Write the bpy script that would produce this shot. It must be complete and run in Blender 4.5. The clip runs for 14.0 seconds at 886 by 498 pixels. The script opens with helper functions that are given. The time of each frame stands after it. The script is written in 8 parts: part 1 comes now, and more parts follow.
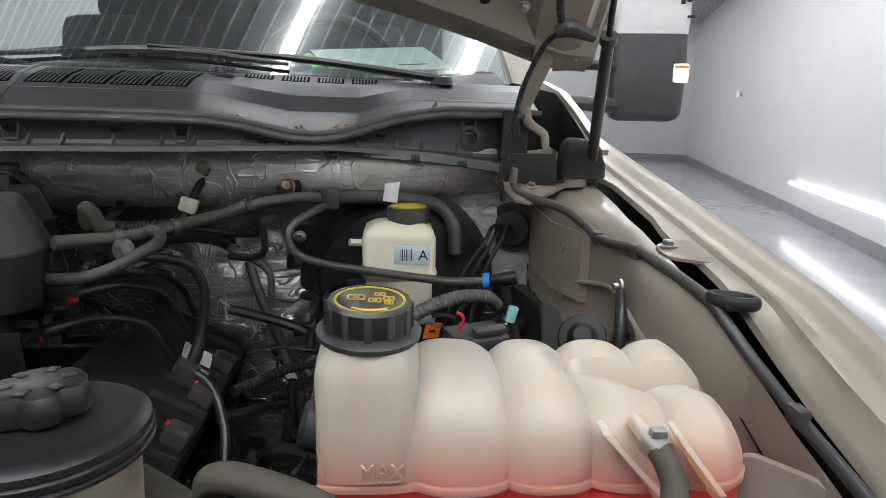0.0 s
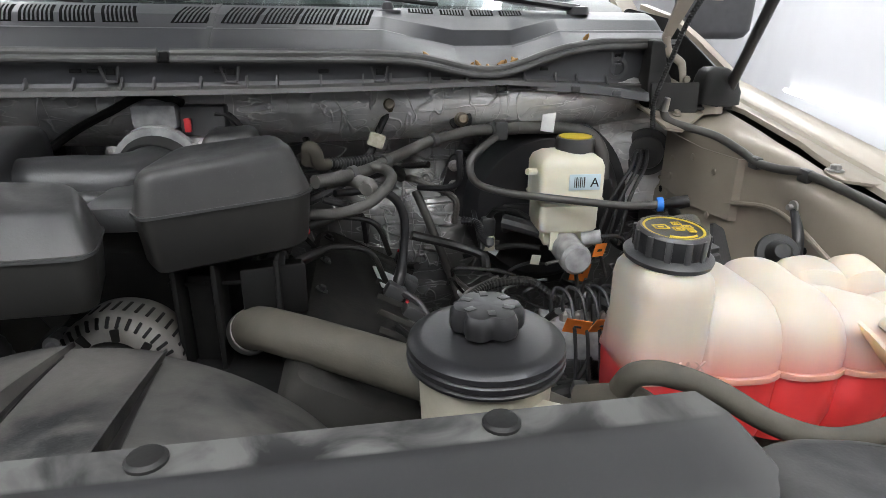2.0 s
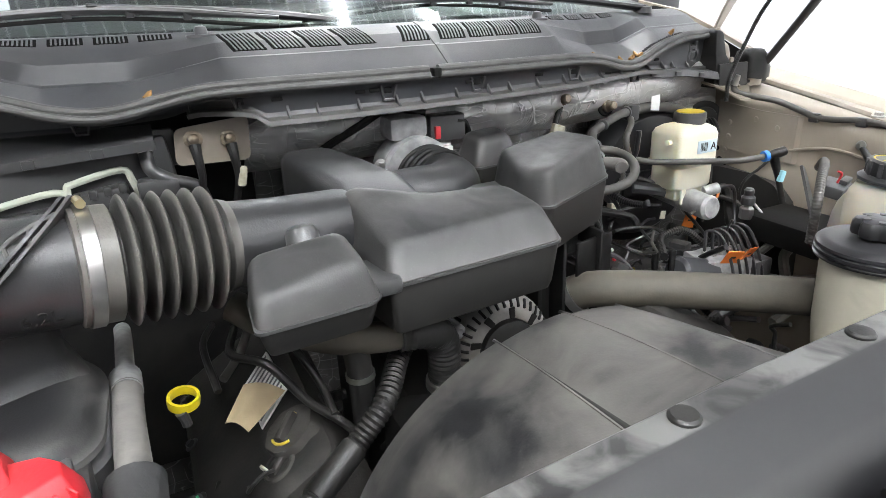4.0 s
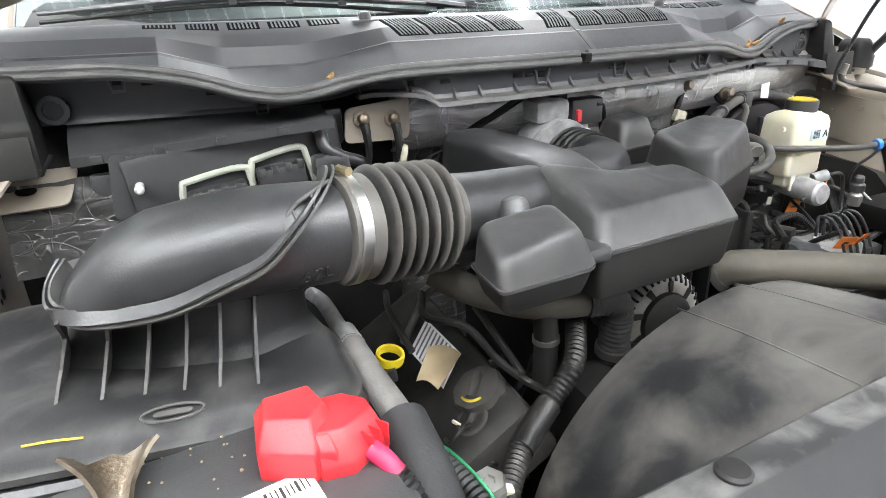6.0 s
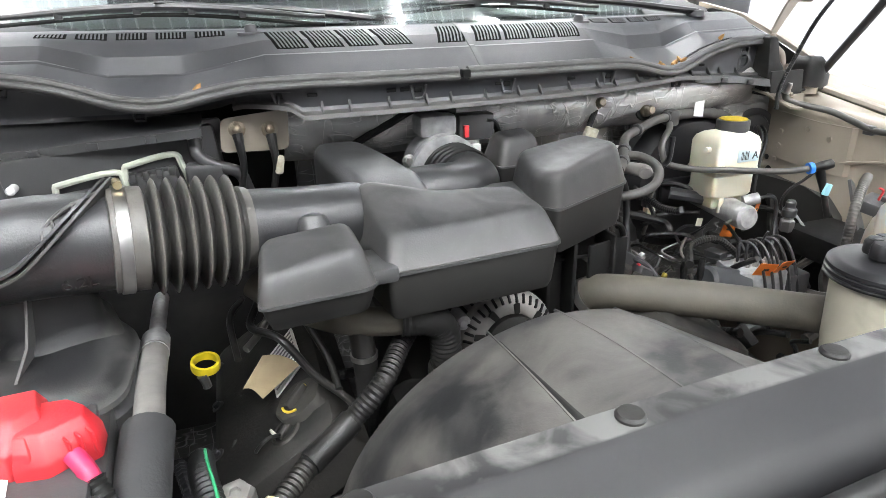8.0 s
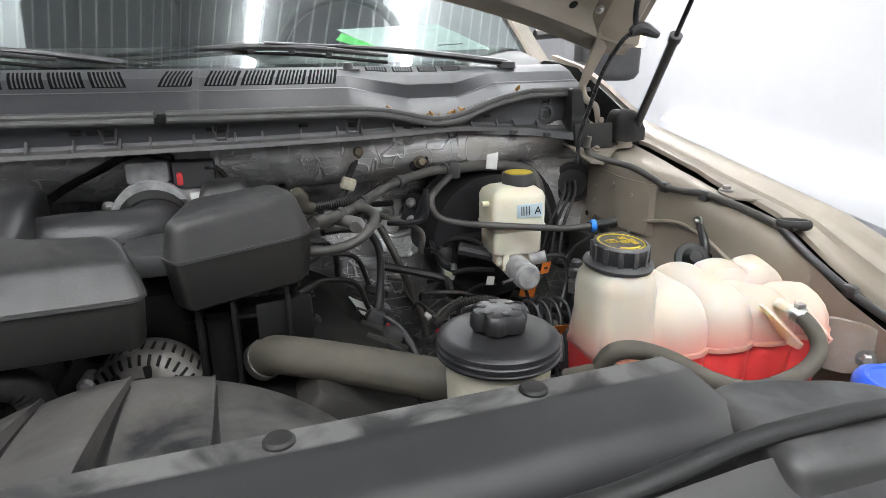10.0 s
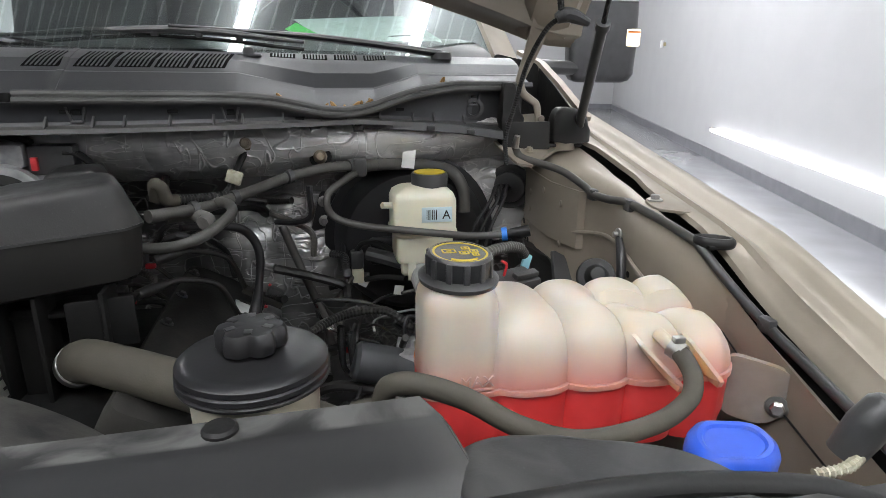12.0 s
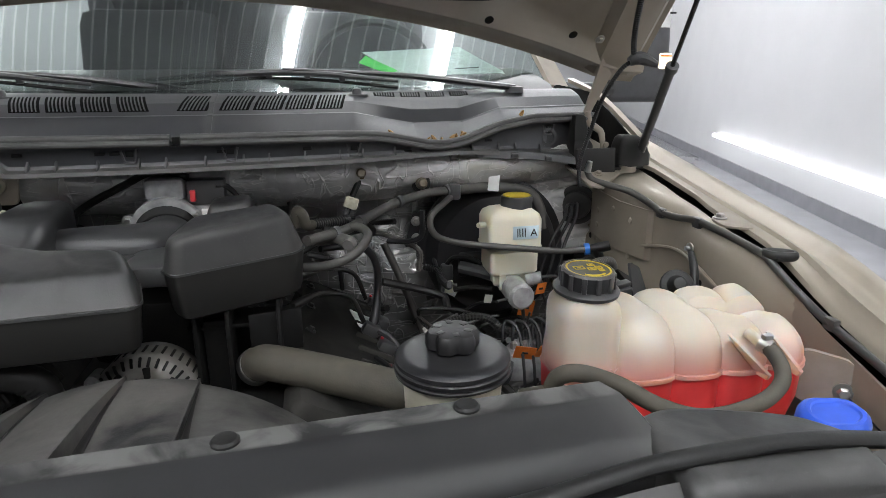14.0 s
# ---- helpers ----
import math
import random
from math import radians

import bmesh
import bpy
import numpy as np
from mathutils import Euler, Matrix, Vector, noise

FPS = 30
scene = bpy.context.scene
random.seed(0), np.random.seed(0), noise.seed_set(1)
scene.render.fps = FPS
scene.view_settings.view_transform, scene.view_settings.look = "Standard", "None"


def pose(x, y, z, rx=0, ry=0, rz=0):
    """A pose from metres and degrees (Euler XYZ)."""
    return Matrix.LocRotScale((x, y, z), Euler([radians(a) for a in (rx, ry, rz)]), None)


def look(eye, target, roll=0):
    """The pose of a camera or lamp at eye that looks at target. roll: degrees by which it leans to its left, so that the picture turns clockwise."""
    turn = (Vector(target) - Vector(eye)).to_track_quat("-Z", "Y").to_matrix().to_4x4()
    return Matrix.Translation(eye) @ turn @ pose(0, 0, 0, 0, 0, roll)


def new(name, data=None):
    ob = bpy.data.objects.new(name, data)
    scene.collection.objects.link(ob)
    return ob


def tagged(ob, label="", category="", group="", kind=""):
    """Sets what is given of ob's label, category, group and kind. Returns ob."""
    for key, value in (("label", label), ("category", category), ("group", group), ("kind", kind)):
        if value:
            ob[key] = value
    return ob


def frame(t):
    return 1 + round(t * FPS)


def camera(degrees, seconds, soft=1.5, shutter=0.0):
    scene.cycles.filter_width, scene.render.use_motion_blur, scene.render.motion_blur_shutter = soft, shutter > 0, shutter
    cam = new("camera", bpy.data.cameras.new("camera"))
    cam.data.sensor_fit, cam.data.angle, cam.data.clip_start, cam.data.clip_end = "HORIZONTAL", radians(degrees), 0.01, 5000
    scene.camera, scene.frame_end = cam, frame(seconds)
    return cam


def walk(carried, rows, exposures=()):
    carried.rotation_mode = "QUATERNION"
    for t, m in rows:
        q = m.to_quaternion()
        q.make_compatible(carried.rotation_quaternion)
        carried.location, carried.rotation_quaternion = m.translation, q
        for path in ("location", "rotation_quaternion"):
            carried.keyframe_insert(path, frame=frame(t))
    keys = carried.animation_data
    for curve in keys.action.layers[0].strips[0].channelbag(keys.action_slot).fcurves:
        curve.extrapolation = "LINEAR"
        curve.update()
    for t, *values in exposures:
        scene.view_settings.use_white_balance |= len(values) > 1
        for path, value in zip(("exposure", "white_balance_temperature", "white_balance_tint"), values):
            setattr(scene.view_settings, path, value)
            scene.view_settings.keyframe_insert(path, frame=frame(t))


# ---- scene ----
# ---- camera ----
cam = camera(72.0, 14.0, 0.7)
PATH = [
    (0, (0.53, 0.011, 1.446), (0.709, 1.953, 1.001), 1.1),
    (0.5, (0.518, 0.027, 1.453), (0.713, 1.964, 0.993), 1.1),
    (1, (0.445, -0.01, 1.498), (0.655, 1.912, 0.986), 1.0),
    (1.5, (0.33, -0.018, 1.49), (0.573, 1.864, 0.858), 1.1),
    (2, (0.241, -0.033, 1.482), (0.481, 1.821, 0.77), 0.3),
    (2.5, (0.138, -0.031, 1.468), (0.484, 1.8, 0.742), -0.2),
    (3, (0.009, -0.02, 1.479), (0.533, 1.77, 0.756), -1.1),
    (3.5, (-0.196, -0.021, 1.499), (0.487, 1.712, 0.77), -1.7),
    (4, (-0.367, 0.001, 1.521), (0.41, 1.687, 0.777), -2.5),
    (4.2, (-0.403, 0.003, 1.523), (0.398, 1.677, 0.777), -2.7),
    (6.3, (-0.557, 0.033, 1.53), (0.102, 1.753, 0.752), -2.0),
    (6.5, (-0.546, 0.029, 1.532), (0.069, 1.767, 0.754), -1.9),
    (7, (-0.52, 0.02, 1.531), (0.043, 1.775, 0.753), -1.8),
    (7.5, (-0.448, -0.021, 1.536), (0.12, 1.735, 0.766), -1.7),
    (8, (-0.318, -0.058, 1.537), (0.253, 1.7, 0.774), -1.5),
    (8.5, (-0.188, -0.074, 1.532), (0.399, 1.692, 0.798), -1.3),
    (9, (-0.092, -0.1, 1.523), (0.509, 1.677, 0.829), -1.1),
    (9.2, (-0.056, -0.131, 1.525), (0.552, 1.654, 0.859), -1.1),
    (11.3, (0.366, -0.11, 1.485), (0.753, 1.765, 0.905), 0.5),
    (11.5, (0.376, -0.103, 1.486), (0.762, 1.769, 0.896), 0.5),
    (12, (0.383, -0.097, 1.483), (0.772, 1.775, 0.895), 0.5),
    (12.5, (0.374, -0.093, 1.484), (0.766, 1.779, 0.898), 0.3),
    (13, (0.352, -0.103, 1.492), (0.747, 1.769, 0.909), 0.2),
    (13.5, (0.293, -0.133, 1.506), (0.697, 1.739, 0.931), 0.0),
    (14, (0.2, -0.189, 1.537), (0.594, 1.688, 0.968), -0.3),
]
walk(cam, [(t, look(eye, target, roll)) for t, eye, target, roll in PATH],
     [(0.0, 0.54), (1.0, 0.54), (2.0, 1.05), (3.0, 1.63), (4.0, 1.83), (6.5, 2.1), (8.0, 2.04), (8.5, 1.96), (9.2, 1.62), (11.3, 0.8), (14.0, 0.68)])

# ---- world and light ----
ROOM = pose(0, 0, 0, 0, 0, -18.6)
CEIL = pose(0, 0, 0, 0, 0, -7)
world = bpy.data.worlds.new("world")
scene.world = world
world.use_nodes = True
world.node_tree.nodes["Background"].inputs[0].default_value = (0.75, 0.8, 0.9, 1)
world.node_tree.nodes["Background"].inputs[1].default_value = 0.02


# ---- materials ----
def material(name, colour, rough=0.5, metal=0.0, colour2=None, scale=40.0, bump=0.0, bump_scale=300.0, contrast=0.5,
             stain=None, stain_scale=9.0, stain_amount=0.5, spec=0.5, coat=0.0, wear=None, wear_amount=0.5, rough2=None, transmission=0.0, subsurface=0.0, dust=None, dust_amount=0.6, dust_from=0.35):
    """A surface with grain at one scale, stains at a larger one, and fine relief."""
    m = bpy.data.materials.new(name)
    m.use_nodes = True
    nt = m.node_tree
    b = nt.nodes["Principled BSDF"]
    b.inputs["Roughness"].default_value = rough
    b.inputs["Metallic"].default_value = metal
    b.inputs["Specular IOR Level"].default_value = spec
    b.inputs["Coat Weight"].default_value = coat
    b.inputs["Coat Roughness"].default_value = 0.1
    b.inputs["Transmission Weight"].default_value = transmission
    b.inputs["Subsurface Weight"].default_value = subsurface
    b.inputs["Subsurface Radius"].default_value = (0.03, 0.02, 0.012)
    b.inputs["Subsurface Scale"].default_value = 1.0
    co = nt.nodes.new("ShaderNodeTexCoord")
    colour2 = colour2 or tuple(c * 0.75 for c in colour)
    n1 = nt.nodes.new("ShaderNodeTexNoise")
    n1.inputs["Scale"].default_value, n1.inputs["Detail"].default_value = scale, 6
    nt.links.new(co.outputs["Object"], n1.inputs["Vector"])
    r1 = nt.nodes.new("ShaderNodeValToRGB")
    r1.color_ramp.elements[0].position, r1.color_ramp.elements[1].position = 0.5 - contrast / 2, 0.5 + contrast / 2
    r1.color_ramp.elements[0].color, r1.color_ramp.elements[1].color = (*colour2, 1), (*colour, 1)
    nt.links.new(n1.outputs["Fac"], r1.inputs["Fac"])
    out = r1.outputs["Color"]
    if stain:
        n2 = nt.nodes.new("ShaderNodeTexNoise")
        n2.inputs["Scale"].default_value, n2.inputs["Detail"].default_value, n2.inputs["Distortion"].default_value = stain_scale, 8, 0.6
        nt.links.new(co.outputs["Object"], n2.inputs["Vector"])
        r2 = nt.nodes.new("ShaderNodeValToRGB")
        r2.color_ramp.elements[0].position, r2.color_ramp.elements[1].position = 0.45, 0.68
        r2.color_ramp.elements[0].color, r2.color_ramp.elements[1].color = (0, 0, 0, 1), (stain_amount,) * 3 + (1,)
        nt.links.new(n2.outputs["Fac"], r2.inputs["Fac"])
        mix = nt.nodes.new("ShaderNodeMixRGB")
        nt.links.new(r2.outputs["Color"], mix.inputs["Fac"])
        nt.links.new(out, mix.inputs["Color1"])
        mix.inputs["Color2"].default_value = (*stain, 1)
        out = mix.outputs["Color"]
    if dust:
        # Faces turned up are greyed: settled dust, with the top light painted in.
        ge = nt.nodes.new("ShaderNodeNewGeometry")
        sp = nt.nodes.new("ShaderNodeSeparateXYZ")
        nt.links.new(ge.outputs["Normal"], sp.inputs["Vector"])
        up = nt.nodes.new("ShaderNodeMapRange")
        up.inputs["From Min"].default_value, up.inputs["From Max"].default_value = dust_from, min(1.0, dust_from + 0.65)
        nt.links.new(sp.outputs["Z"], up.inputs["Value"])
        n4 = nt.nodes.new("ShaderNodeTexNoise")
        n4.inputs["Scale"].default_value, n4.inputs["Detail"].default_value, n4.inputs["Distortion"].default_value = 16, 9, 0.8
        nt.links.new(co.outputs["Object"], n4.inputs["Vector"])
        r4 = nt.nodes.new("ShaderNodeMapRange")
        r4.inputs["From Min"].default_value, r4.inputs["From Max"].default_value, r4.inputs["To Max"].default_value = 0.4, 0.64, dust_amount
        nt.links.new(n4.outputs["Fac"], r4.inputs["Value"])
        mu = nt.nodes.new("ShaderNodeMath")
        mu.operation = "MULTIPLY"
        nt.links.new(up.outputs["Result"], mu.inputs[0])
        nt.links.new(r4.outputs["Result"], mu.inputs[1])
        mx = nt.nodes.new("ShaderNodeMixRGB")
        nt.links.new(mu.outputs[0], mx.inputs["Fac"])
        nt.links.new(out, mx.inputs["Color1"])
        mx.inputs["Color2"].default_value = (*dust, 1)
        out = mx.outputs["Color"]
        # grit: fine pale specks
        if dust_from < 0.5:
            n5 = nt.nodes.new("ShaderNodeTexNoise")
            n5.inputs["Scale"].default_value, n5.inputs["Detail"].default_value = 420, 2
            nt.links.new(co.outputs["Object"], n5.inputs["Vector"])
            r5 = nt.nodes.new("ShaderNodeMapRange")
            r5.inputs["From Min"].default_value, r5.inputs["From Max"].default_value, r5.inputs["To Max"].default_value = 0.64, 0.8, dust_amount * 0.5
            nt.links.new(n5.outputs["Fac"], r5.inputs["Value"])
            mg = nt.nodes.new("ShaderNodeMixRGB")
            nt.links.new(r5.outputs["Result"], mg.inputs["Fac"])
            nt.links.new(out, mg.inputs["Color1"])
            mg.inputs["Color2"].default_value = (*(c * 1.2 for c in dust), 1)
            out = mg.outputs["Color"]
    if wear:
        # rubbed, dusty edges
        gw_ = nt.nodes.new("ShaderNodeNewGeometry")
        rw = nt.nodes.new("ShaderNodeMapRange")
        rw.inputs["From Min"].default_value, rw.inputs["From Max"].default_value, rw.inputs["To Max"].default_value = 0.51, 0.58, wear_amount
        nt.links.new(gw_.outputs["Pointiness"], rw.inputs["Value"])
        mw = nt.nodes.new("ShaderNodeMixRGB")
        nt.links.new(rw.outputs["Result"], mw.inputs["Fac"])
        nt.links.new(out, mw.inputs["Color1"])
        mw.inputs["Color2"].default_value = (*wear, 1)
        out = mw.outputs["Color"]
    nt.links.new(out, b.inputs["Base Color"])
    if rough2 is not None:
        mr = nt.nodes.new("ShaderNodeMapRange")
        mr.inputs["To Min"].default_value, mr.inputs["To Max"].default_value = rough, rough2
        nt.links.new(n1.outputs["Fac"], mr.inputs["Value"])
        nt.links.new(mr.outputs["Result"], b.inputs["Roughness"])
    if bump:
        n3 = nt.nodes.new("ShaderNodeTexNoise")
        n3.inputs["Scale"].default_value, n3.inputs["Detail"].default_value = bump_scale, 4
        nt.links.new(co.outputs["Object"], n3.inputs["Vector"])
        bp = nt.nodes.new("ShaderNodeBump")
        bp.inputs["Strength"].default_value, bp.inputs["Distance"].default_value = bump, 0.002
        nt.links.new(n3.outputs["Fac"], bp.inputs["Height"])
        nt.links.new(bp.outputs["Normal"], b.inputs["Normal"])
    return m


def glow(name, colour, strength):
    m = bpy.data.materials.new(name)
    m.use_nodes = True
    b = m.node_tree.nodes["Principled BSDF"]
    b.inputs["Base Color"].default_value = (*colour, 1)
    b.inputs["Emission Color"].default_value = (*colour, 1)
    b.inputs["Emission Strength"].default_value = strength
    return m


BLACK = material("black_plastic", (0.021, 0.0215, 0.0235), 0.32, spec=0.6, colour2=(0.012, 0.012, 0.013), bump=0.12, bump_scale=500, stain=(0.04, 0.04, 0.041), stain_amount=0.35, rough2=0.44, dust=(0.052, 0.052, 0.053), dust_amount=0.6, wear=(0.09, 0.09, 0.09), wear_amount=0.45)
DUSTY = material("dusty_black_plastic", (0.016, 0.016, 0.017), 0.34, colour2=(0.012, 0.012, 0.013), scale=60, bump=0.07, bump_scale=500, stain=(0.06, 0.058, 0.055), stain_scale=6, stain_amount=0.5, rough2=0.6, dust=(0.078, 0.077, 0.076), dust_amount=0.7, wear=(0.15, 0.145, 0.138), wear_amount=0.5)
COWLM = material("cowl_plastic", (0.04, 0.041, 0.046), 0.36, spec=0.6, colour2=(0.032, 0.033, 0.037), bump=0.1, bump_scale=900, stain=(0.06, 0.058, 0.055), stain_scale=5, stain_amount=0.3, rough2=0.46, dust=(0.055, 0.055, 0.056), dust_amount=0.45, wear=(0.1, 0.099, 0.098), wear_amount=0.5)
RUBBER = material("rubber", (0.012, 0.012, 0.012), 0.5, spec=0.4, colour2=(0.008, 0.008, 0.008), bump=0.1, stain=(0.036, 0.034, 0.031), stain_amount=0.4)
HOSE = material("dusty_brown_hose", (0.078, 0.069, 0.052), 0.68, colour2=(0.052, 0.047, 0.038), bump=0.1, stain=(0.105, 0.093, 0.074), stain_amount=0.4)
# Near-black for gaps, holes and depths: their shade is put into the colour.
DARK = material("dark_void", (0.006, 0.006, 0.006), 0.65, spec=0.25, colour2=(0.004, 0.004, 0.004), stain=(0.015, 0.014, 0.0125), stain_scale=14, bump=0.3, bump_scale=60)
PAINT = material("champagne_paint", (0.34, 0.295, 0.24), 0.42, metal=0.25, colour2=(0.31, 0.27, 0.22), scale=12, coat=0.25, stain=(0.24, 0.21, 0.17), stain_scale=9, stain_amount=0.5, bump=0.03)

ALUD = material("dusty_aluminium", (0.22, 0.212, 0.2), 0.5, metal=0.3, colour2=(0.12, 0.115, 0.107), scale=50, bump=0.15, stain=(0.2, 0.17, 0.13), stain_amount=0.4)
ALU = material("cast_aluminium", (0.5, 0.5, 0.5), 0.5, metal=0.3, colour2=(0.24, 0.24, 0.24), scale=60, bump=0.2)
STEEL = material("zinc_steel", (0.55, 0.54, 0.52), 0.35, metal=1.0, scale=50)
CREAM = material("cream_plastic", (0.72, 0.68, 0.54), 0.4, colour2=(0.68, 0.63, 0.5), bump=0.08, subsurface=0.3)

COOLANT = material("red_coolant_plastic", (0.8, 0.06, 0.06), 0.3, colour2=(0.72, 0.045, 0.045), subsurface=0.3)
RED = material("red_plastic", (0.52, 0.03, 0.04), 0.42, colour2=(0.55, 0.022, 0.03), bump=0.1, stain=(0.5, 0.1, 0.08), stain_amount=0.3)
YELLOW = material("yellow_plastic", (0.75, 0.58, 0.02), 0.4)
BLUE = material("blue_plastic", (0.03, 0.1, 0.6), 0.35, bump=0.05)
ORANGE = material("orange_tag", (0.85, 0.22, 0.03), 0.6)
WHITE = material("white_label", (0.8, 0.8, 0.78), 0.6)
COVERM = material("grimy_valve_cover_plastic", (0.009, 0.0088, 0.0085), 0.6, spec=0.2, colour2=(0.006, 0.006, 0.006), scale=90, bump=0.25, bump_scale=260, stain=(0.028, 0.026, 0.023), stain_scale=18, stain_amount=0.6, rough2=0.75, wear=(0.07, 0.066, 0.06), wear_amount=0.5)
PRINTG = material("faded_grey_print", (0.16, 0.16, 0.17), 0.6)
INK = material("black_ink", (0.015, 0.015, 0.015), 0.6)
WALLG = material("grey_unseen_wall", (0.32, 0.32, 0.33), 0.5, colour2=(0.28, 0.28, 0.29), scale=2)
GLINT = material("painted_slat_glint", (0.85, 0.86, 0.88), 0.4, scale=2)
WALL = material("white_gloss_wall", (0.48, 0.48, 0.49), 0.25, colour2=(0.46, 0.46, 0.47), scale=2, spec=0.35)
FLOORM = material("grey_epoxy_floor", (0.3, 0.3, 0.32), 0.08, colour2=(0.26, 0.26, 0.28), scale=3, rough2=0.2, stain=(0.22, 0.21, 0.22), stain_scale=1.2, stain_amount=0.4)
CEILM = material("ceiling_slats", (0.3, 0.31, 0.32), 0.4, colour2=(0.26, 0.27, 0.28), scale=2)
BASE = material("grey_baseboard", (0.2, 0.2, 0.22), 0.4, scale=5)
SEALM = material("grey_rubber_seal", (0.12, 0.118, 0.115), 0.5, colour2=(0.065, 0.064, 0.062), scale=30, bump=0.1)
VOIDM = material("vent_depth_shade", (0.004, 0.004, 0.004), 0.9, spec=0.1)
SEED = material("dry_seed", (0.4, 0.22, 0.07), 0.7)
SEATM = material("seat_cloth", (0.09, 0.09, 0.095), 0.8, bump=0.2)
PAPER = material("paper", (0.75, 0.85, 0.82), 0.7)
GREEN = material("green_card", (0.1, 0.85, 0.12), 0.6)
PADM = material("hood_pad_felt", (0.012, 0.012, 0.012), 0.95, bump=0.4)
STEELD = material("dark_steel_rod", (0.1, 0.1, 0.1), 0.25, metal=0.8)
MIRRORM = material("grey_mirror_plastic", (0.075, 0.075, 0.08), 0.5, bump=0.1)
WHITEP = material("white_paint", (0.78, 0.78, 0.78), 0.25, coat=0.5, scale=8)
INDIC = glow("indicator_lens", (1.0, 0.88, 0.66), 0.9)
RUBBERD = material("dusty_rubber", (0.026, 0.0255, 0.024), 0.42, colour2=(0.016, 0.016, 0.016), bump=0.15, stain=(0.085, 0.08, 0.072), stain_amount=0.6, wear=(0.16, 0.15, 0.135), wear_amount=0.6)
BRASS = material("zinc_yellow", (0.5, 0.42, 0.25), 0.4, metal=0.9)
YELLOWD = material("yellow_print", (0.62, 0.47, 0.03), 0.5, colour2=(0.5, 0.36, 0.04))
RUSTY = material("corroded_metal", (0.34, 0.3, 0.24), 0.4, metal=0.85, colour2=(0.12, 0.07, 0.03), scale=35, bump=0.5, stain=(0.38, 0.35, 0.29), stain_scale=30)
MARKP = material("pinkish_moulded_mark", (0.62, 0.4, 0.34), 0.4)
PINK = material("pink_rubber", (0.55, 0.03, 0.1), 0.5)
# Grey only on the level ledge: dust, and ceiling light put into colour.
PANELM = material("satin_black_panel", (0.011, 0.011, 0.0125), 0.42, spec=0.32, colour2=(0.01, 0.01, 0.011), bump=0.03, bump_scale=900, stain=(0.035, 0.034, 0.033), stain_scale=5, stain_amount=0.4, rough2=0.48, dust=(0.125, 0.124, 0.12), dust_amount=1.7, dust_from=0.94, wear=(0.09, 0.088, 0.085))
LIDM = material("scuffed_box_plastic", (0.014, 0.014, 0.015), 0.48, spec=0.4, colour2=(0.008, 0.008, 0.009), scale=70, bump=0.1, bump_scale=500, stain=(0.07, 0.068, 0.064), stain_scale=17, stain_amount=0.75, rough2=0.62, wear=(0.12, 0.118, 0.112), wear_amount=0.6)
EARM = material("clear_plastic_ear", (0.3, 0.25, 0.22), 0.3, subsurface=0.4)
BOWL = material("stained_cream_plastic", (0.55, 0.52, 0.42), 0.45, colour2=(0.45, 0.42, 0.34), scale=15, stain=(0.2, 0.17, 0.12), stain_scale=12, stain_amount=0.7)
BLACKG = material("black_enamel", (0.018, 0.018, 0.02), 0.36, bump=0.03, stain=(0.04, 0.038, 0.035), stain_amount=0.4)
LABELB = material("pale_blue_label", (0.62, 0.75, 0.8), 0.6)
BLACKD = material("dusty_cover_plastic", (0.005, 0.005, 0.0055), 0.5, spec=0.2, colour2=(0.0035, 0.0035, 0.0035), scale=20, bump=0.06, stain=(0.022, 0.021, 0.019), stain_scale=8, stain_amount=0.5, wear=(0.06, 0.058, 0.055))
KRAFT = material("brown_paper", (0.42, 0.33, 0.2), 0.8, bump=0.1)
HOSEG = material("dusty_grey_hose", (0.075, 0.072, 0.066), 0.55, colour2=(0.05, 0.048, 0.045), bump=0.15, stain=(0.11, 0.103, 0.092), stain_amount=0.5, stain_scale=20)
HOSEL = material("pale_dusty_hose", (0.16, 0.152, 0.142), 0.65, colour2=(0.11, 0.105, 0.098), bump=0.2, stain=(0.23, 0.22, 0.2), stain_amount=0.5, stain_scale=24)
SLEEVE = material("grey_foam_sleeve", (0.03, 0.03, 0.031), 0.8, bump=0.2)
GREEND = material("green_tracer", (0.03, 0.3, 0.12), 0.6)
LOOMM = material("dusty_loom", (0.011, 0.0105, 0.01), 0.45, spec=0.4, colour2=(0.006, 0.006, 0.006), bump=0.15, stain=(0.042, 0.039, 0.034), stain_amount=0.5, stain_scale=22)
BLUEL = material("bright_blue_plastic", (0.03, 0.22, 0.75), 0.4)
CYAN = material("pale_cyan_plastic", (0.3, 0.6, 0.68), 0.5)
TAGM = material("cream_tag", (0.5, 0.48, 0.38), 0.8, colour2=(0.3, 0.28, 0.2), scale=120)
MOTORM = material("grey_motor", (0.05, 0.052, 0.056), 0.5)
GASKET = material("pale_foam_gasket", (0.5, 0.52, 0.44), 0.7, bump=0.1)
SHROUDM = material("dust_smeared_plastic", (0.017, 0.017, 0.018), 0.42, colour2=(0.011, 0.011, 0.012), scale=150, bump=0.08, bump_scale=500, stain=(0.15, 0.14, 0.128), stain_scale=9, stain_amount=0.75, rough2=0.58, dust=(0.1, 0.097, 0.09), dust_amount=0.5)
GLASS = bpy.data.materials.new("windscreen_glass")
GLASS.use_nodes = True
_b = GLASS.node_tree.nodes["Principled BSDF"]
_b.inputs["Base Color"].default_value = (0.8, 0.9, 0.87, 1)
_b.inputs["Roughness"].default_value = 0.02
_b.inputs["Transmission Weight"].default_value = 1.0
_b.inputs["IOR"].default_value = 1.62


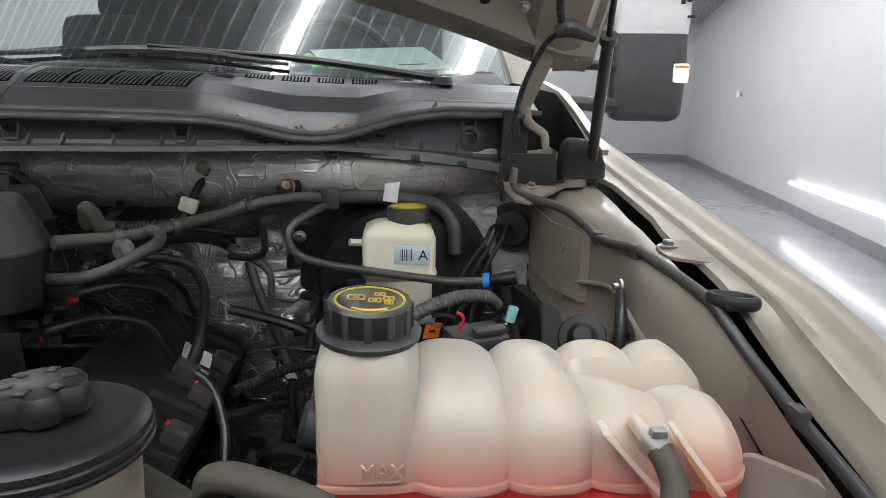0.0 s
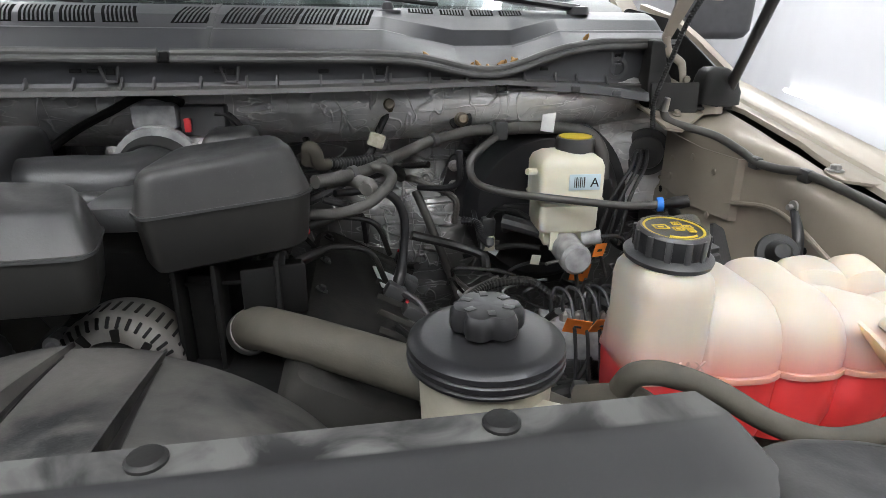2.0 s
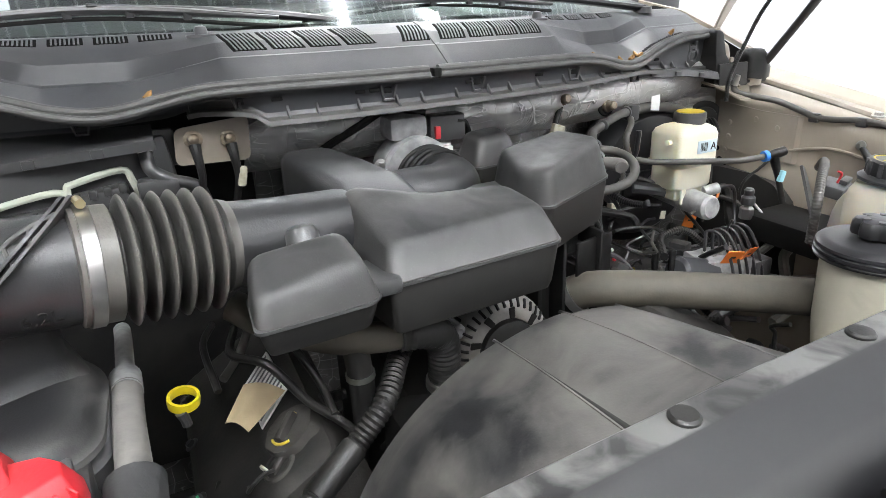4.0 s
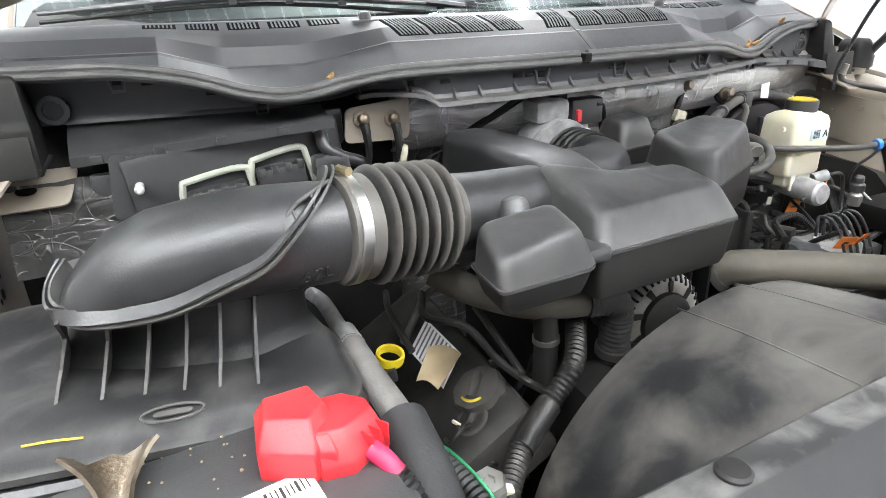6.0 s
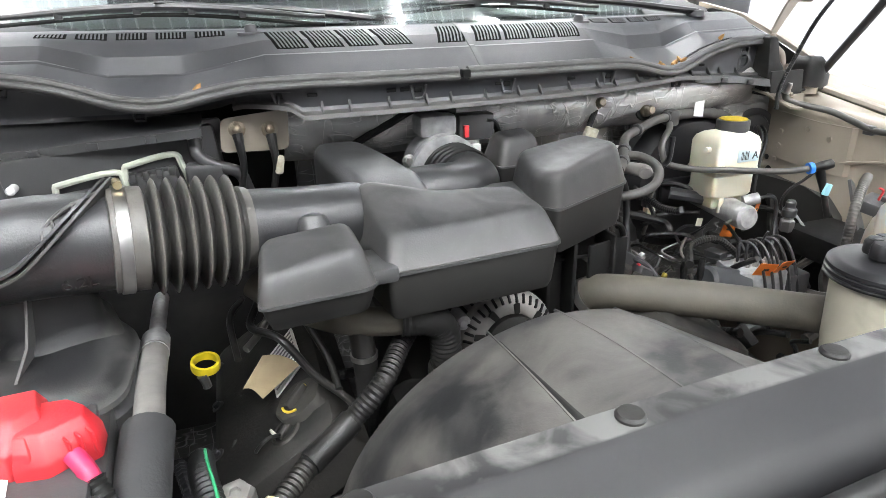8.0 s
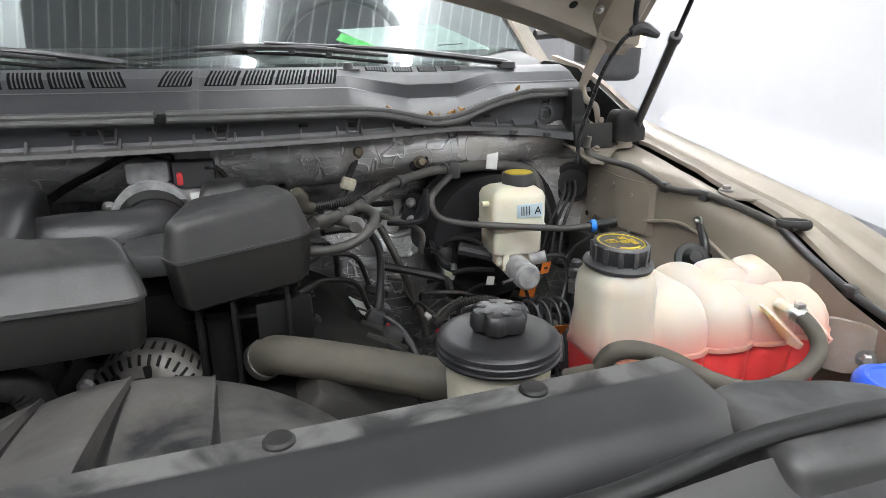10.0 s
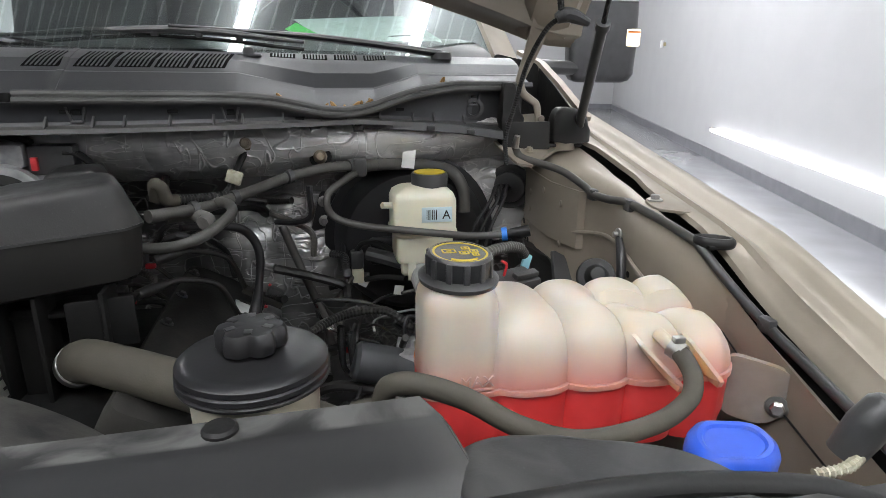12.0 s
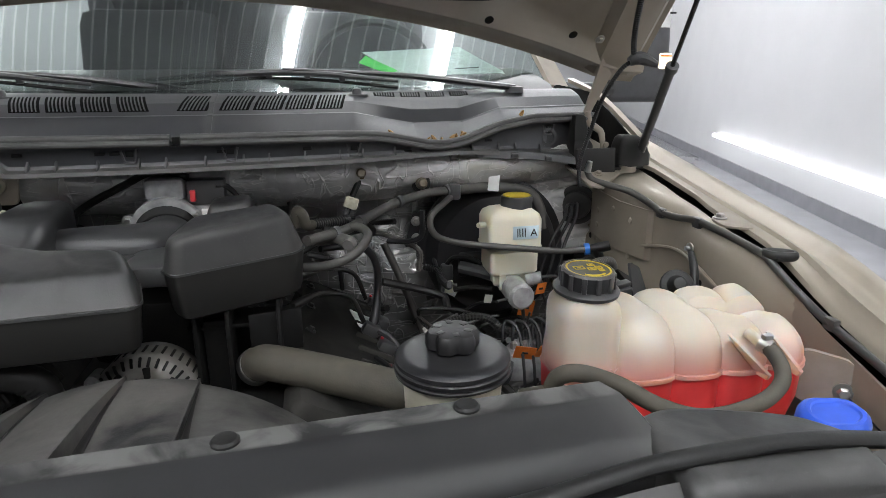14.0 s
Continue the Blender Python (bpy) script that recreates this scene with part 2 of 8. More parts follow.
def foil(name, colour, metal, rough, dirt, crease_glint=0.5):
    """Crumpled foil: long thin creases at two sizes over soft folds."""
    m = material(name, colour, rough, metal=metal, colour2=tuple(c * 0.65 for c in colour), scale=12, stain=dirt, stain_scale=6, stain_amount=0.55)
    nt = m.node_tree
    co = nt.nodes["Texture Coordinate"]
    bsdf = nt.nodes["Principled BSDF"]

    def maths(op, a, b):
        n = nt.nodes.new("ShaderNodeMath")
        n.operation = op
        for sock, v in zip(n.inputs, (a, b)):
            if isinstance(v, float):
                sock.default_value = v
            else:
                nt.links.new(v, sock)
        return n.outputs[0]

    heights, lines = [], []
    for turn, stretch, sc, width, seed, depth in ((0.6, (0.8, 1.0, 2.6), 9, 0.012, 1.0, 0.5), (-0.8, (2.4, 1.0, 0.8), 14, 0.016, 5.0, 0.5), (1.0, (0.7, 1.0, 2.4), 30, 0.026, 9.0, 0.35)):
        mp = nt.nodes.new("ShaderNodeMapping")
        mp.inputs["Rotation"].default_value, mp.inputs["Scale"].default_value = (0.3, turn, 0.2), stretch
        nt.links.new(co.outputs["Object"], mp.inputs["Vector"])
        n = nt.nodes.new("ShaderNodeTexNoise")
        n.noise_dimensions = "4D"
        n.inputs["W"].default_value, n.inputs["Scale"].default_value, n.inputs["Detail"].default_value, n.inputs["Distortion"].default_value = seed, sc, 1.0, 0.2
        nt.links.new(mp.outputs["Vector"], n.inputs["Vector"])
        dist = maths("ABSOLUTE", maths("SUBTRACT", n.outputs["Fac"], 0.5), 0.0)
        w = nt.nodes.new("ShaderNodeMapRange")
        w.inputs["From Max"].default_value, w.inputs["To Min"].default_value, w.inputs["To Max"].default_value = width, 1.0, 0.0
        nt.links.new(dist, w.inputs["Value"])
        k = nt.nodes.new("ShaderNodeTexNoise")
        k.noise_dimensions = "4D"
        k.inputs["W"].default_value, k.inputs["Scale"].default_value = seed + 2, sc * 0.8
        nt.links.new(co.outputs["Object"], k.inputs["Vector"])
        km = nt.nodes.new("ShaderNodeMapRange")
        km.inputs["From Min"].default_value, km.inputs["From Max"].default_value = 0.44, 0.54
        nt.links.new(k.outputs["Fac"], km.inputs["Value"])
        line = maths("MULTIPLY", w.outputs["Result"], km.outputs["Result"])
        lines.append(line)
        heights.append((line, depth))
        heights.append((dist, depth))
    # Crease lines go pale in the base colour, painting the folds' highlights.
    crease = maths("MULTIPLY", maths("MAXIMUM", maths("MAXIMUM", lines[0], lines[1]), lines[2]), crease_glint)
    mix = nt.nodes.new("ShaderNodeMixRGB")
    nt.links.new(crease, mix.inputs["Fac"])
    nt.links.new(bsdf.inputs["Base Color"].links[0].from_socket, mix.inputs["Color1"])
    mix.inputs["Color2"].default_value = (0.9, 0.89, 0.87, 1)
    nt.links.new(mix.outputs["Color"], bsdf.inputs["Base Color"])
    normal = None
    for h, st in heights:
        b = nt.nodes.new("ShaderNodeBump")
        b.inputs["Strength"].default_value, b.inputs["Distance"].default_value = st, 0.008
        nt.links.new(h, b.inputs["Height"])
        if normal:
            nt.links.new(normal, b.inputs["Normal"])
        normal = b.outputs["Normal"]
    nt.links.new(normal, bsdf.inputs["Normal"])
    return m


def tank_plastic():
    """Milky tank plastic; the red coolant tints it towards the level."""
    m = material("milky_tank_plastic", (0.56, 0.505, 0.425), 0.32, colour2=(0.52, 0.46, 0.385), scale=12, bump=0.05, subsurface=0.7)
    nt = m.node_tree
    b = nt.nodes["Principled BSDF"]
    out = b.inputs["Base Color"].links[0].from_socket
    sp = nt.nodes.new("ShaderNodeSeparateXYZ")
    nt.links.new(nt.nodes["Texture Coordinate"].outputs["Object"], sp.inputs["Vector"])
    mr = nt.nodes.new("ShaderNodeMapRange")
    mr.interpolation_type = "SMOOTHSTEP"
    mr.inputs["From Min"].default_value, mr.inputs["From Max"].default_value = 1.222, 1.145
    nt.links.new(sp.outputs["Z"], mr.inputs["Value"])
    mx = nt.nodes.new("ShaderNodeMixRGB")
    nt.links.new(mr.outputs["Result"], mx.inputs["Fac"])
    nt.links.new(out, mx.inputs["Color1"])
    mx.inputs["Color2"].default_value = (0.66, 0.2, 0.16, 1)
    nt.links.new(mx.outputs["Color"], b.inputs["Base Color"])
    return m


FOIL = foil("silver_insulation_foil", (0.78, 0.77, 0.755), 0.4, 0.34, (0.46, 0.45, 0.44), 0.85)
FOILD = foil("dirty_heat_shield_foil", (0.3, 0.296, 0.288), 0.75, 0.28, (0.04, 0.04, 0.04), 0.4)
PADG = foil("black_crinkled_insulation", (0.075, 0.073, 0.07), 0.5, 0.3, (0.03, 0.03, 0.029), 0.12)
TANK = tank_plastic()
LAMP = glow("led_tube", (0.97, 0.985, 0.995), 26.0)
LAMPF = glow("fill_tube_over_bay", (0.97, 0.985, 0.995), 31.0)
LAMPC = glow("led_tube_over_cab", (0.97, 0.985, 0.995), 18.0)
LAMPW = glow("wall_tube", (0.96, 0.98, 1.0), 4.0)


# ---- shape helpers ----
def link(name, bm, mat, parent=None, label="", smooth=True, sharp=35):
    """Links a bmesh as one mesh object, under a parent or free."""
    me = bpy.data.meshes.new(name)
    bmesh.ops.recalc_face_normals(bm, faces=bm.faces)
    if smooth:
        for f in bm.faces:
            f.smooth = True
        for e in bm.edges:
            if len(e.link_faces) == 2 and e.calc_face_angle(0) > radians(sharp):
                e.smooth = False
    bm.to_mesh(me)
    bm.free()
    me.materials.append(mat)
    ob = new(name, me)
    if parent:
        ob.parent = parent
    if label:
        ob["label"] = label
    return ob


def part(name, bm, mat, parent, label="", **kw):
    return link(name, bm, mat, parent, label, **kw)


def thing(name, label, category, group="", kind=""):
    return tagged(new(name), label, category, group, kind)


def V(*a):
    return Vector(a)


def box(bm, c, size, bevel=0.003, m=None, seg=2):
    """A bevelled block of that size about c, turned by m."""
    r = bmesh.ops.create_cube(bm, size=1)
    vs = r["verts"]
    bmesh.ops.scale(bm, vec=size, verts=vs)
    if bevel:
        es = list({e for v in vs for e in v.link_edges})
        bv = bmesh.ops.bevel(bm, geom=es, offset=min(bevel, min(size) * 0.45), segments=seg, affect="EDGES", profile=0.5)
        vs = list({v for f in bv["faces"] for v in f.verts} | {v for v in vs if v.is_valid})
    if m is not None:
        bmesh.ops.transform(bm, matrix=m, verts=vs)
    bmesh.ops.translate(bm, vec=c, verts=vs)
    return bm


def lathe(bm, prof, m=None, seg=32, a0=0.0, a1=360.0, wobble=None):
    """Turns a profile of (radius, height) about z, then moves it by m."""
    full = abs(a1 - a0) > 359
    n = seg if full else seg + 1
    rows = []
    for r, z in prof:
        ring = []
        for k in range(n):
            a = radians(a0 + (a1 - a0) * k / seg)
            rr = r * (wobble(a) if wobble else 1)
            p = V(rr * math.cos(a), rr * math.sin(a), z)
            ring.append(bm.verts.new(m @ p if m is not None else p))
        rows.append(ring)
    for a, b in zip(rows, rows[1:]):
        for k in range(n if full else n - 1):
            j = (k + 1) % n
            bm.faces.new((a[k], a[j], b[j], b[k]))
    if full and prof[0] != prof[-1]:
        for ring, r in ((rows[0], prof[0][0]), (rows[-1], prof[-1][0])):
            if r > 1e-5:
                bm.faces.new(ring)
    bmesh.ops.remove_doubles(bm, verts=[v for ring in rows for v in ring], dist=1e-6)
    return bm


def spline(pts, n=8):
    """A smooth line through the points."""
    pts = [Vector(p) for p in pts]
    if len(pts) < 3:
        return [pts[0].lerp(pts[1], k / n) for k in range(n + 1)]
    ext = [2 * pts[0] - pts[1], *pts, 2 * pts[-1] - pts[-2]]
    out = []
    for i in range(1, len(ext) - 2):
        p0, p1, p2, p3 = ext[i - 1 : i + 3]
        for k in range(n):
            t = k / n
            out.append(0.5 * ((2 * p1) + (p2 - p0) * t + (2 * p0 - 5 * p1 + 4 * p2 - p3) * t * t + (3 * p1 - p0 - 3 * p2 + p3) * t ** 3))
    out.append(pts[-1])
    return out


def frames(line):
    """Tangent, side and up along a line, without twist."""
    out, side = [], None
    for i, p in enumerate(line):
        t = (line[min(i + 1, len(line) - 1)] - line[max(i - 1, 0)]).normalized()
        if side is None:
            side = t.cross(V(0, 0, 1) if abs(t.z) < 0.9 else V(0, 1, 0)).normalized()
        side = (side - t * side.dot(t)).normalized()
        out.append((p, t, side, side.cross(t)))
    return out


def tube(bm, pts, r, seg=10, n=8, ribs=0.0, pitch=0.006, flat=1.0, raw=False):
    """A round hose through the points; r may be a list along them; ribs: depth of its corrugations."""
    line = [Vector(p) for p in pts] if raw else spline(pts, n)
    if ribs:
        total = sum((b - a).length for a, b in zip(line, line[1:]))
        steps = max(4, int(total / pitch) * 2)
        acc, dense, k = 0.0, [line[0]], 1
        for a, b in zip(line, line[1:]):
            d = (b - a).length
            while k <= steps and acc + d >= total * k / steps - 1e-9:
                dense.append(a.lerp(b, (total * k / steps - acc) / max(d, 1e-9)))
                k += 1
            acc += d
        line = dense
    rings = []
    last = len(line) - 1
    for i, (p, t, s, u) in enumerate(frames(line)):
        rr = r
        if isinstance(r, (list, tuple)):
            f = i / last * (len(r) - 1)
            k = min(int(f), len(r) - 2)
            rr = r[k] * (1 - (f - k)) + r[k + 1] * (f - k)
        if ribs and i % 2:
            rr -= ribs
        rings.append([bm.verts.new(p + s * (rr * math.cos(2 * math.pi * k / seg)) + u * (rr * flat * math.sin(2 * math.pi * k / seg))) for k in range(seg)])
    for a, b in zip(rings, rings[1:]):
        for k in range(seg):
            bm.faces.new((a[k], a[(k + 1) % seg], b[(k + 1) % seg], b[k]))
    bm.faces.new(rings[0]), bm.faces.new(rings[-1])
    return bm


def loft(bm, rings, caps=True, closed=True):
    rows = [[bm.verts.new(p) for p in ring] for ring in rings]
    n = len(rows[0])
    for a, b in zip(rows, rows[1:]):
        for k in range(n if closed else n - 1):
            bm.faces.new((a[k], a[(k + 1) % n], b[(k + 1) % n], b[k]))
    if caps and closed:
        bm.faces.new(rows[0]), bm.faces.new(rows[-1])
    return bm


def rrect(w, h, r, seg=4, cx=0.0, cy=0.0):
    """A rectangle with rounded corners, as points in a plane."""
    r = min(r, w / 2 - 1e-4, h / 2 - 1e-4)
    out = []
    for sx, sy, a in ((1, 1, 0), (-1, 1, 90), (-1, -1, 180), (1, -1, 270)):
        for k in range(seg + 1):
            t = radians(a + 90 * k / seg)
            out.append((cx + sx * (w / 2 - r) + r * math.cos(t), cy + sy * (h / 2 - r) + r * math.sin(t)))
    return out


def prism(bm, poly, z0, z1, m=None, bevel=0.0, seg=2):
    """A flat outline raised from z0 to z1, with a rounded rim."""
    lo = [bm.verts.new((x, y, z0)) for x, y in poly]
    hi = [bm.verts.new((x, y, z1)) for x, y in poly]
    n = len(poly)
    bm.faces.new(lo[::-1]), bm.faces.new(hi)
    for k in range(n):
        bm.faces.new((lo[k], lo[(k + 1) % n], hi[(k + 1) % n], hi[k]))
    vs = lo + hi
    if bevel:
        es = [e for e in {e for v in hi for e in v.link_edges} if e.verts[0] in hi and e.verts[1] in hi]
        bv = bmesh.ops.bevel(bm, geom=es, offset=bevel, segments=seg, affect="EDGES", profile=0.5)
        vs = list({v for f in bv["faces"] for v in f.verts} | {v for v in vs if v.is_valid})
    if m is not None:
        bmesh.ops.transform(bm, matrix=m, verts=vs)
    return bm


def sheet(bm, rows, thick=0.003, down=None):
    """A skin through rows of points, with a thickness along its normals (or along down)."""
    grid = [[bm.verts.new(p) for p in row] for row in rows]
    faces = []
    for a, b in zip(grid, grid[1:]):
        for k in range(len(a) - 1):
            faces.append(bm.faces.new((a[k], a[k + 1], b[k + 1], b[k])))
    bmesh.ops.recalc_face_normals(bm, faces=faces)
    r = bmesh.ops.extrude_face_region(bm, geom=faces)
    vs = [v for v in r["geom"] if isinstance(v, bmesh.types.BMVert)]
    if down is None:
        bm.normal_update()
        off = {v: -v.normal * thick for v in vs}
    else:
        off = {v: Vector(down) * thick for v in vs}
    for v in vs:
        v.co += off[v]
    return bm


B = bmesh.new


# ---- the room ----
def slab(name, size, at, mat, turn=0.0):
    bm = box(B(), V(0, 0, 0), size, 0)
    ob = link(name, bm, mat, smooth=False)
    ob.matrix_world = ROOM @ pose(*at, 0, 0, turn)
    return ob


tagged(slab("floor", (15, 44, 0.1), (0, 6.9, -0.05), FLOORM), "glossy grey epoxy workshop floor", "floor", kind="structure")
tagged(slab("wall_right", (0.15, 44, 4.4), (3.575, 6.9, 2.2), WALL), "glossy white workshop wall panel", "wall", kind="structure")
tagged(slab("wall_back", (15, 0.15, 4.4), (0, 21.8, 2.2), WALL), "plain white workshop wall", "wall", kind="structure")
# Unseen left and front walls, kept grey to bounce less light.
tagged(slab("wall_left", (0.15, 44, 4.4), (-6.5, 6.9, 2.2), WALLG), "plain grey unseen workshop wall", "wall", kind="structure")
tagged(slab("wall_front", (15, 0.15, 4.4), (0, -8.0, 2.2), WALLG), "plain grey unseen workshop wall", "wall", kind="structure")
bm = box(B(), V(0, 0, 0), (17, 46, 0.1), 0)
for k in range(120):
    box(bm, V(-8.2 + 0.137 * k, 0, -0.06), (0.118, 46, 0.03), 0)
ceil = link("ceiling", bm, CEILM, smooth=False)
ceil.matrix_world = CEIL @ pose(0, 6.9, 4.3)
# White strips between the slats paint the tubes' glints on their edges.
bm = B()
for k in range(120):
    box(bm, V(-8.1315 + 0.137 * k, 0, -0.068), (0.014, 46, 0.03), 0)
strips = link("ceiling_glints", bm, GLINT, smooth=False)
strips.matrix_world = CEIL @ pose(0, 6.9, 4.3)
tagged(strips, "thin white strips painting glints along the ceiling slats", "ceiling", kind="structure")
tagged(ceil, "light grey slatted workshop ceiling panels", "ceiling", kind="structure")
tagged(slab("baseboard", (0.02, 29.7, 0.16), (3.488, 6.85, 0.08), BASE), "dark grey baseboard strip", "baseboard", kind="structure")
tagged(slab("baseboard_back", (10, 0.02, 0.16), (-1.5, 21.71, 0.08), BASE), "dark grey baseboard strip", "baseboard", kind="structure")


def led_tube(at, length, r, along, mat=None, base=None):
    t = thing("tube_lamp", "long white glowing LED tube lamp", "lamp", group="workshop tube lamps")
    bm = tube(B(), [(0, 0, -length / 2), (0, 0, length / 2)], r, seg=10, n=1)
    part("tube", bm, mat or LAMP, t)
    for s in (-1, 1):
        part("end_cap", lathe(B(), [(0, -0.01), (r * 1.05, -0.01), (r * 1.05, 0.02), (0, 0.02)], pose(0, 0, s * length / 2), seg=12), WHITE, t)
    t.matrix_world = (base or ROOM) @ pose(*at, *along)
    return t


led_tube((3.44, 5.2, 0.48), 10.2, 0.03, (90, 0, 0), LAMPW)
so = thing("wall_outlet", "small white wall outlet plate", "outlet")
part("plate", box(B(), V(3.49, 14.9, 1.9), (0.02, 0.22, 0.16), 0.01), WHITE, so)
part("knob", box(B(), V(3.47, 14.5, 1.88), (0.05, 0.08, 0.08), 0.02), BRASS, so)
so.matrix_world = ROOM
# The first two mirror in the windscreen; the third is unseen and added.
for lx, ly in ((0.28, 3.0), (1.66, 3.0), (-3.2, 3.0)):
    led_tube((lx, ly, 4.12), 3.6, 0.05, (90, 0, 0), LAMPC, CEIL)
# Unseen front tubes, added to brighten the engine bay.
for lx, ly in ((0.28, -1.3), (1.66, -1.3), (-1.1, -1.3), (-2.5, -1.3)):
    led_tube((lx, ly, 4.12), 3.6, 0.05, (90, 0, 0), LAMPF, CEIL)
# More unseen tubes, added to lighten the far part of the room.
for lx, ly in ((0.28, 8.0), (1.66, 8.0), (-4.3, 8.0), (2.9, 9.0), (0.28, 14.0), (1.66, 14.0), (-2.6, 14.0), (1.6, 19.5)):
    led_tube((lx, ly, 4.12), 5.6, 0.05, (90, 0, 0), None, CEIL)


# ---- the truck: front wings ----
def wing_top(y):
    return 1.30 + 0.17 * (y - 0.69) - 0.16 * max(0, 0.54 - y)


def front_dip(y):
    """1 where the flange sinks beside the coolant tank, 0 further back."""
    return max(0, min(1, (0.58 - y) / 0.1))


def wing_in(y):
    return 0.018 * front_dip(y) if y < 0.69 else 0.006 * min(1, (y - 0.69) / 0.05)


def apron_in(y):
    """How far the apron leans in towards the firewall, and out beside the coolant tank."""
    w = max(0, min(1, (y - 0.75) / 0.14))
    return -0.046 * w * w * (3 - 2 * w) + 0.045 * max(0, min(1, (0.62 - y) / 0.15))


def apron_x(y):
    return 0.803 + wing_in(y) + apron_in(y)


def flange_cut(y):
    """The scallops in the flange's inner edge, between its bolts."""
    return 0.012 * max(0, min(1, (y - 0.73) / 0.06)) * max(0, min(1, (1.0 - y) / 0.05)) + 0.01 * math.exp(-((y - 0.63) / 0.03) ** 2)


def fender(s):
    """Outer crest, gutter, bolted flange and inner apron of one front wing."""
    t = thing("fender", "champagne metallic front fender with dusty bolted flange", "fender", group="front fenders")
    ys = [-0.4 + 0.05 * k for k in range(34)]
    rows, rows2, rows3 = [], [], []
    for y in ys:
        z, d, fd = wing_top(y), wing_in(y), front_dip(y)
        rows.append([V(s * x, y, z + dz) for x, dz in ((0.873 + flange_cut(y) + 0.014 * fd, -0.016 - 0.03 * fd), (0.876 + flange_cut(y) + 0.014 * fd, -0.009 - 0.03 * fd), (0.893, -0.007 - 0.026 * fd), (0.905, -0.009 - 0.015 * fd), (0.91, -0.004 - 0.01 * fd), (0.915, -0.006 - 0.006 * fd), (0.925, -0.013), (0.936, -0.008), (0.943, 0.0), (0.95, 0.003), (0.962, 0.002), (0.975, -0.01), (0.99, -0.05), (1.0, -0.3), (1.0, -0.75))])
        lip = 0.004 * math.sin(y * 30)
        drop = 0.045 * front_dip(y)
        rows2.append([V(s * min(x + d + apron_in(y) * f, 0.848 + d + x * 0.001), y, z + dz - drop) for x, dz, f in ((0.795, -0.6, 1), (0.80, -0.3, 1), (0.803, -0.16, 1), (0.808, -0.15, 1), (0.811, -0.06, 1), (0.814, -0.038, 0.97), (0.82, -0.024, 0.9), (0.829, -0.015, 0.75), (0.84, -0.011, 0.3), (0.849 + lip, -0.01, 0), (0.853 + lip, -0.05, 0))])
        rows3.append([V(s * (x + d), y, z + dz) for x, dz in ((0.846, -0.055 - 0.05 * fd), (0.862, -0.075 - 0.05 * fd), (0.9, -0.08 - 0.05 * fd), (0.97, -0.05))])
    part("outer_panel", sheet(B(), rows, 0.002), PAINT, t)
    part("inner_apron", sheet(B(), rows2, 0.002), PAINT, t)
    # Near-black sheet down in the gutter paints the shade of the open gap.
    part("gutter", sheet(B(), rows3, 0.002), DARK, t, "near-black sheet for the shaded gap beside the flange")
    for y in (0.69,):
        bm = B()
        z, d = wing_top(y), wing_in(y)
        poly = round_poly([(0.845, y - 0.018), (0.895, y - 0.04), (0.895, y + 0.04), (0.845, y + 0.018)], 0.014)
        prism(bm, [(s * x, yy) for x, yy in poly][::s], 0, 0.004, pose(0, 0, z - 0.011 - 0.69 * 0.17, math.degrees(math.atan(0.17))), 0.001)
        part("bracket", bm, PAINT, t)
        part("bolt", bolt(B(), V(s * 0.86, y, z - 0.007), 0.009), STEEL, t, "dull zinc flange bolt")
    # pressed ridge and holes on the apron
    bm = tube(B(), [(s * (apron_x(y) + 0.0012), y, z) for y, z in ((0.98, 1.215), (0.9, 1.21), (0.82, 1.215), (0.74, 1.229), (0.665, 1.224), (0.63, 1.213), (0.6, 1.197), (0.57, 1.176), (0.55, 1.15))], 0.0035, seg=8)
    part("pressed_rib", bm, PAINT, t)
    gus = [[V(s * (apron_x(y) + dx), y, z - 0.1 * (0.9 - y)) for z in (1.20, 1.205, 1.25, 1.29, 1.296)] for y, dx in ((0.795, 0.004), (0.8, -0.004), (0.83, -0.004), (0.86, -0.004), (0.92, -0.004), (0.965, -0.004), (0.97, 0.004))]
    part("gusset_plate", sheet(B(), gus, 0.003), PAINT, t)
    for y, z in ((0.93, 1.27), (0.93, 1.24), (0.935, 1.21), (0.83, 1.27), (0.83, 1.2), (0.87, 1.285)):
        part("spot_weld", lathe(B(), [(0.006, 0), (0.005, 0.0015), (0, 0.002)], pose(s * (apron_x(y) - 0.0065), y, z - 0.01, 0, -90 * s, 0), seg=10), PAINT, t)
    for y, z, r in ((0.955, 1.2, 0.006), (0.945, 1.175, 0.008), (0.93, 1.17, 0.005), (0.64, 1.2, 0.005)):
        part("hole", lathe(B(), [(r, 0), (0, 0.001)], pose(s * (apron_x(y) - (0.0072 if y > 0.74 else 0.0025)), y, z, 0, -90 * s, 0), seg=12), DARK, t)
    t.location.x = 0.0 if s > 0 else -0.06
    return t


def bolt(bm, at, r, m=None):
    """A hexagon bolt head with its washer flange, standing up from at."""
    m = (Matrix.Translation(at) @ m) if m is not None else Matrix.Translation(at)
    lathe(bm, [(r * 1.25, 0), (r * 1.25, r * 0.18), (r * 0.9, r * 0.3), (0, r * 0.3)], m, seg=16)
    lathe(bm, [(r * 0.8, r * 0.25), (r * 0.8, r * 0.8), (r * 0.62, r * 0.95), (0, r * 0.95)], m, seg=6)
    return bm


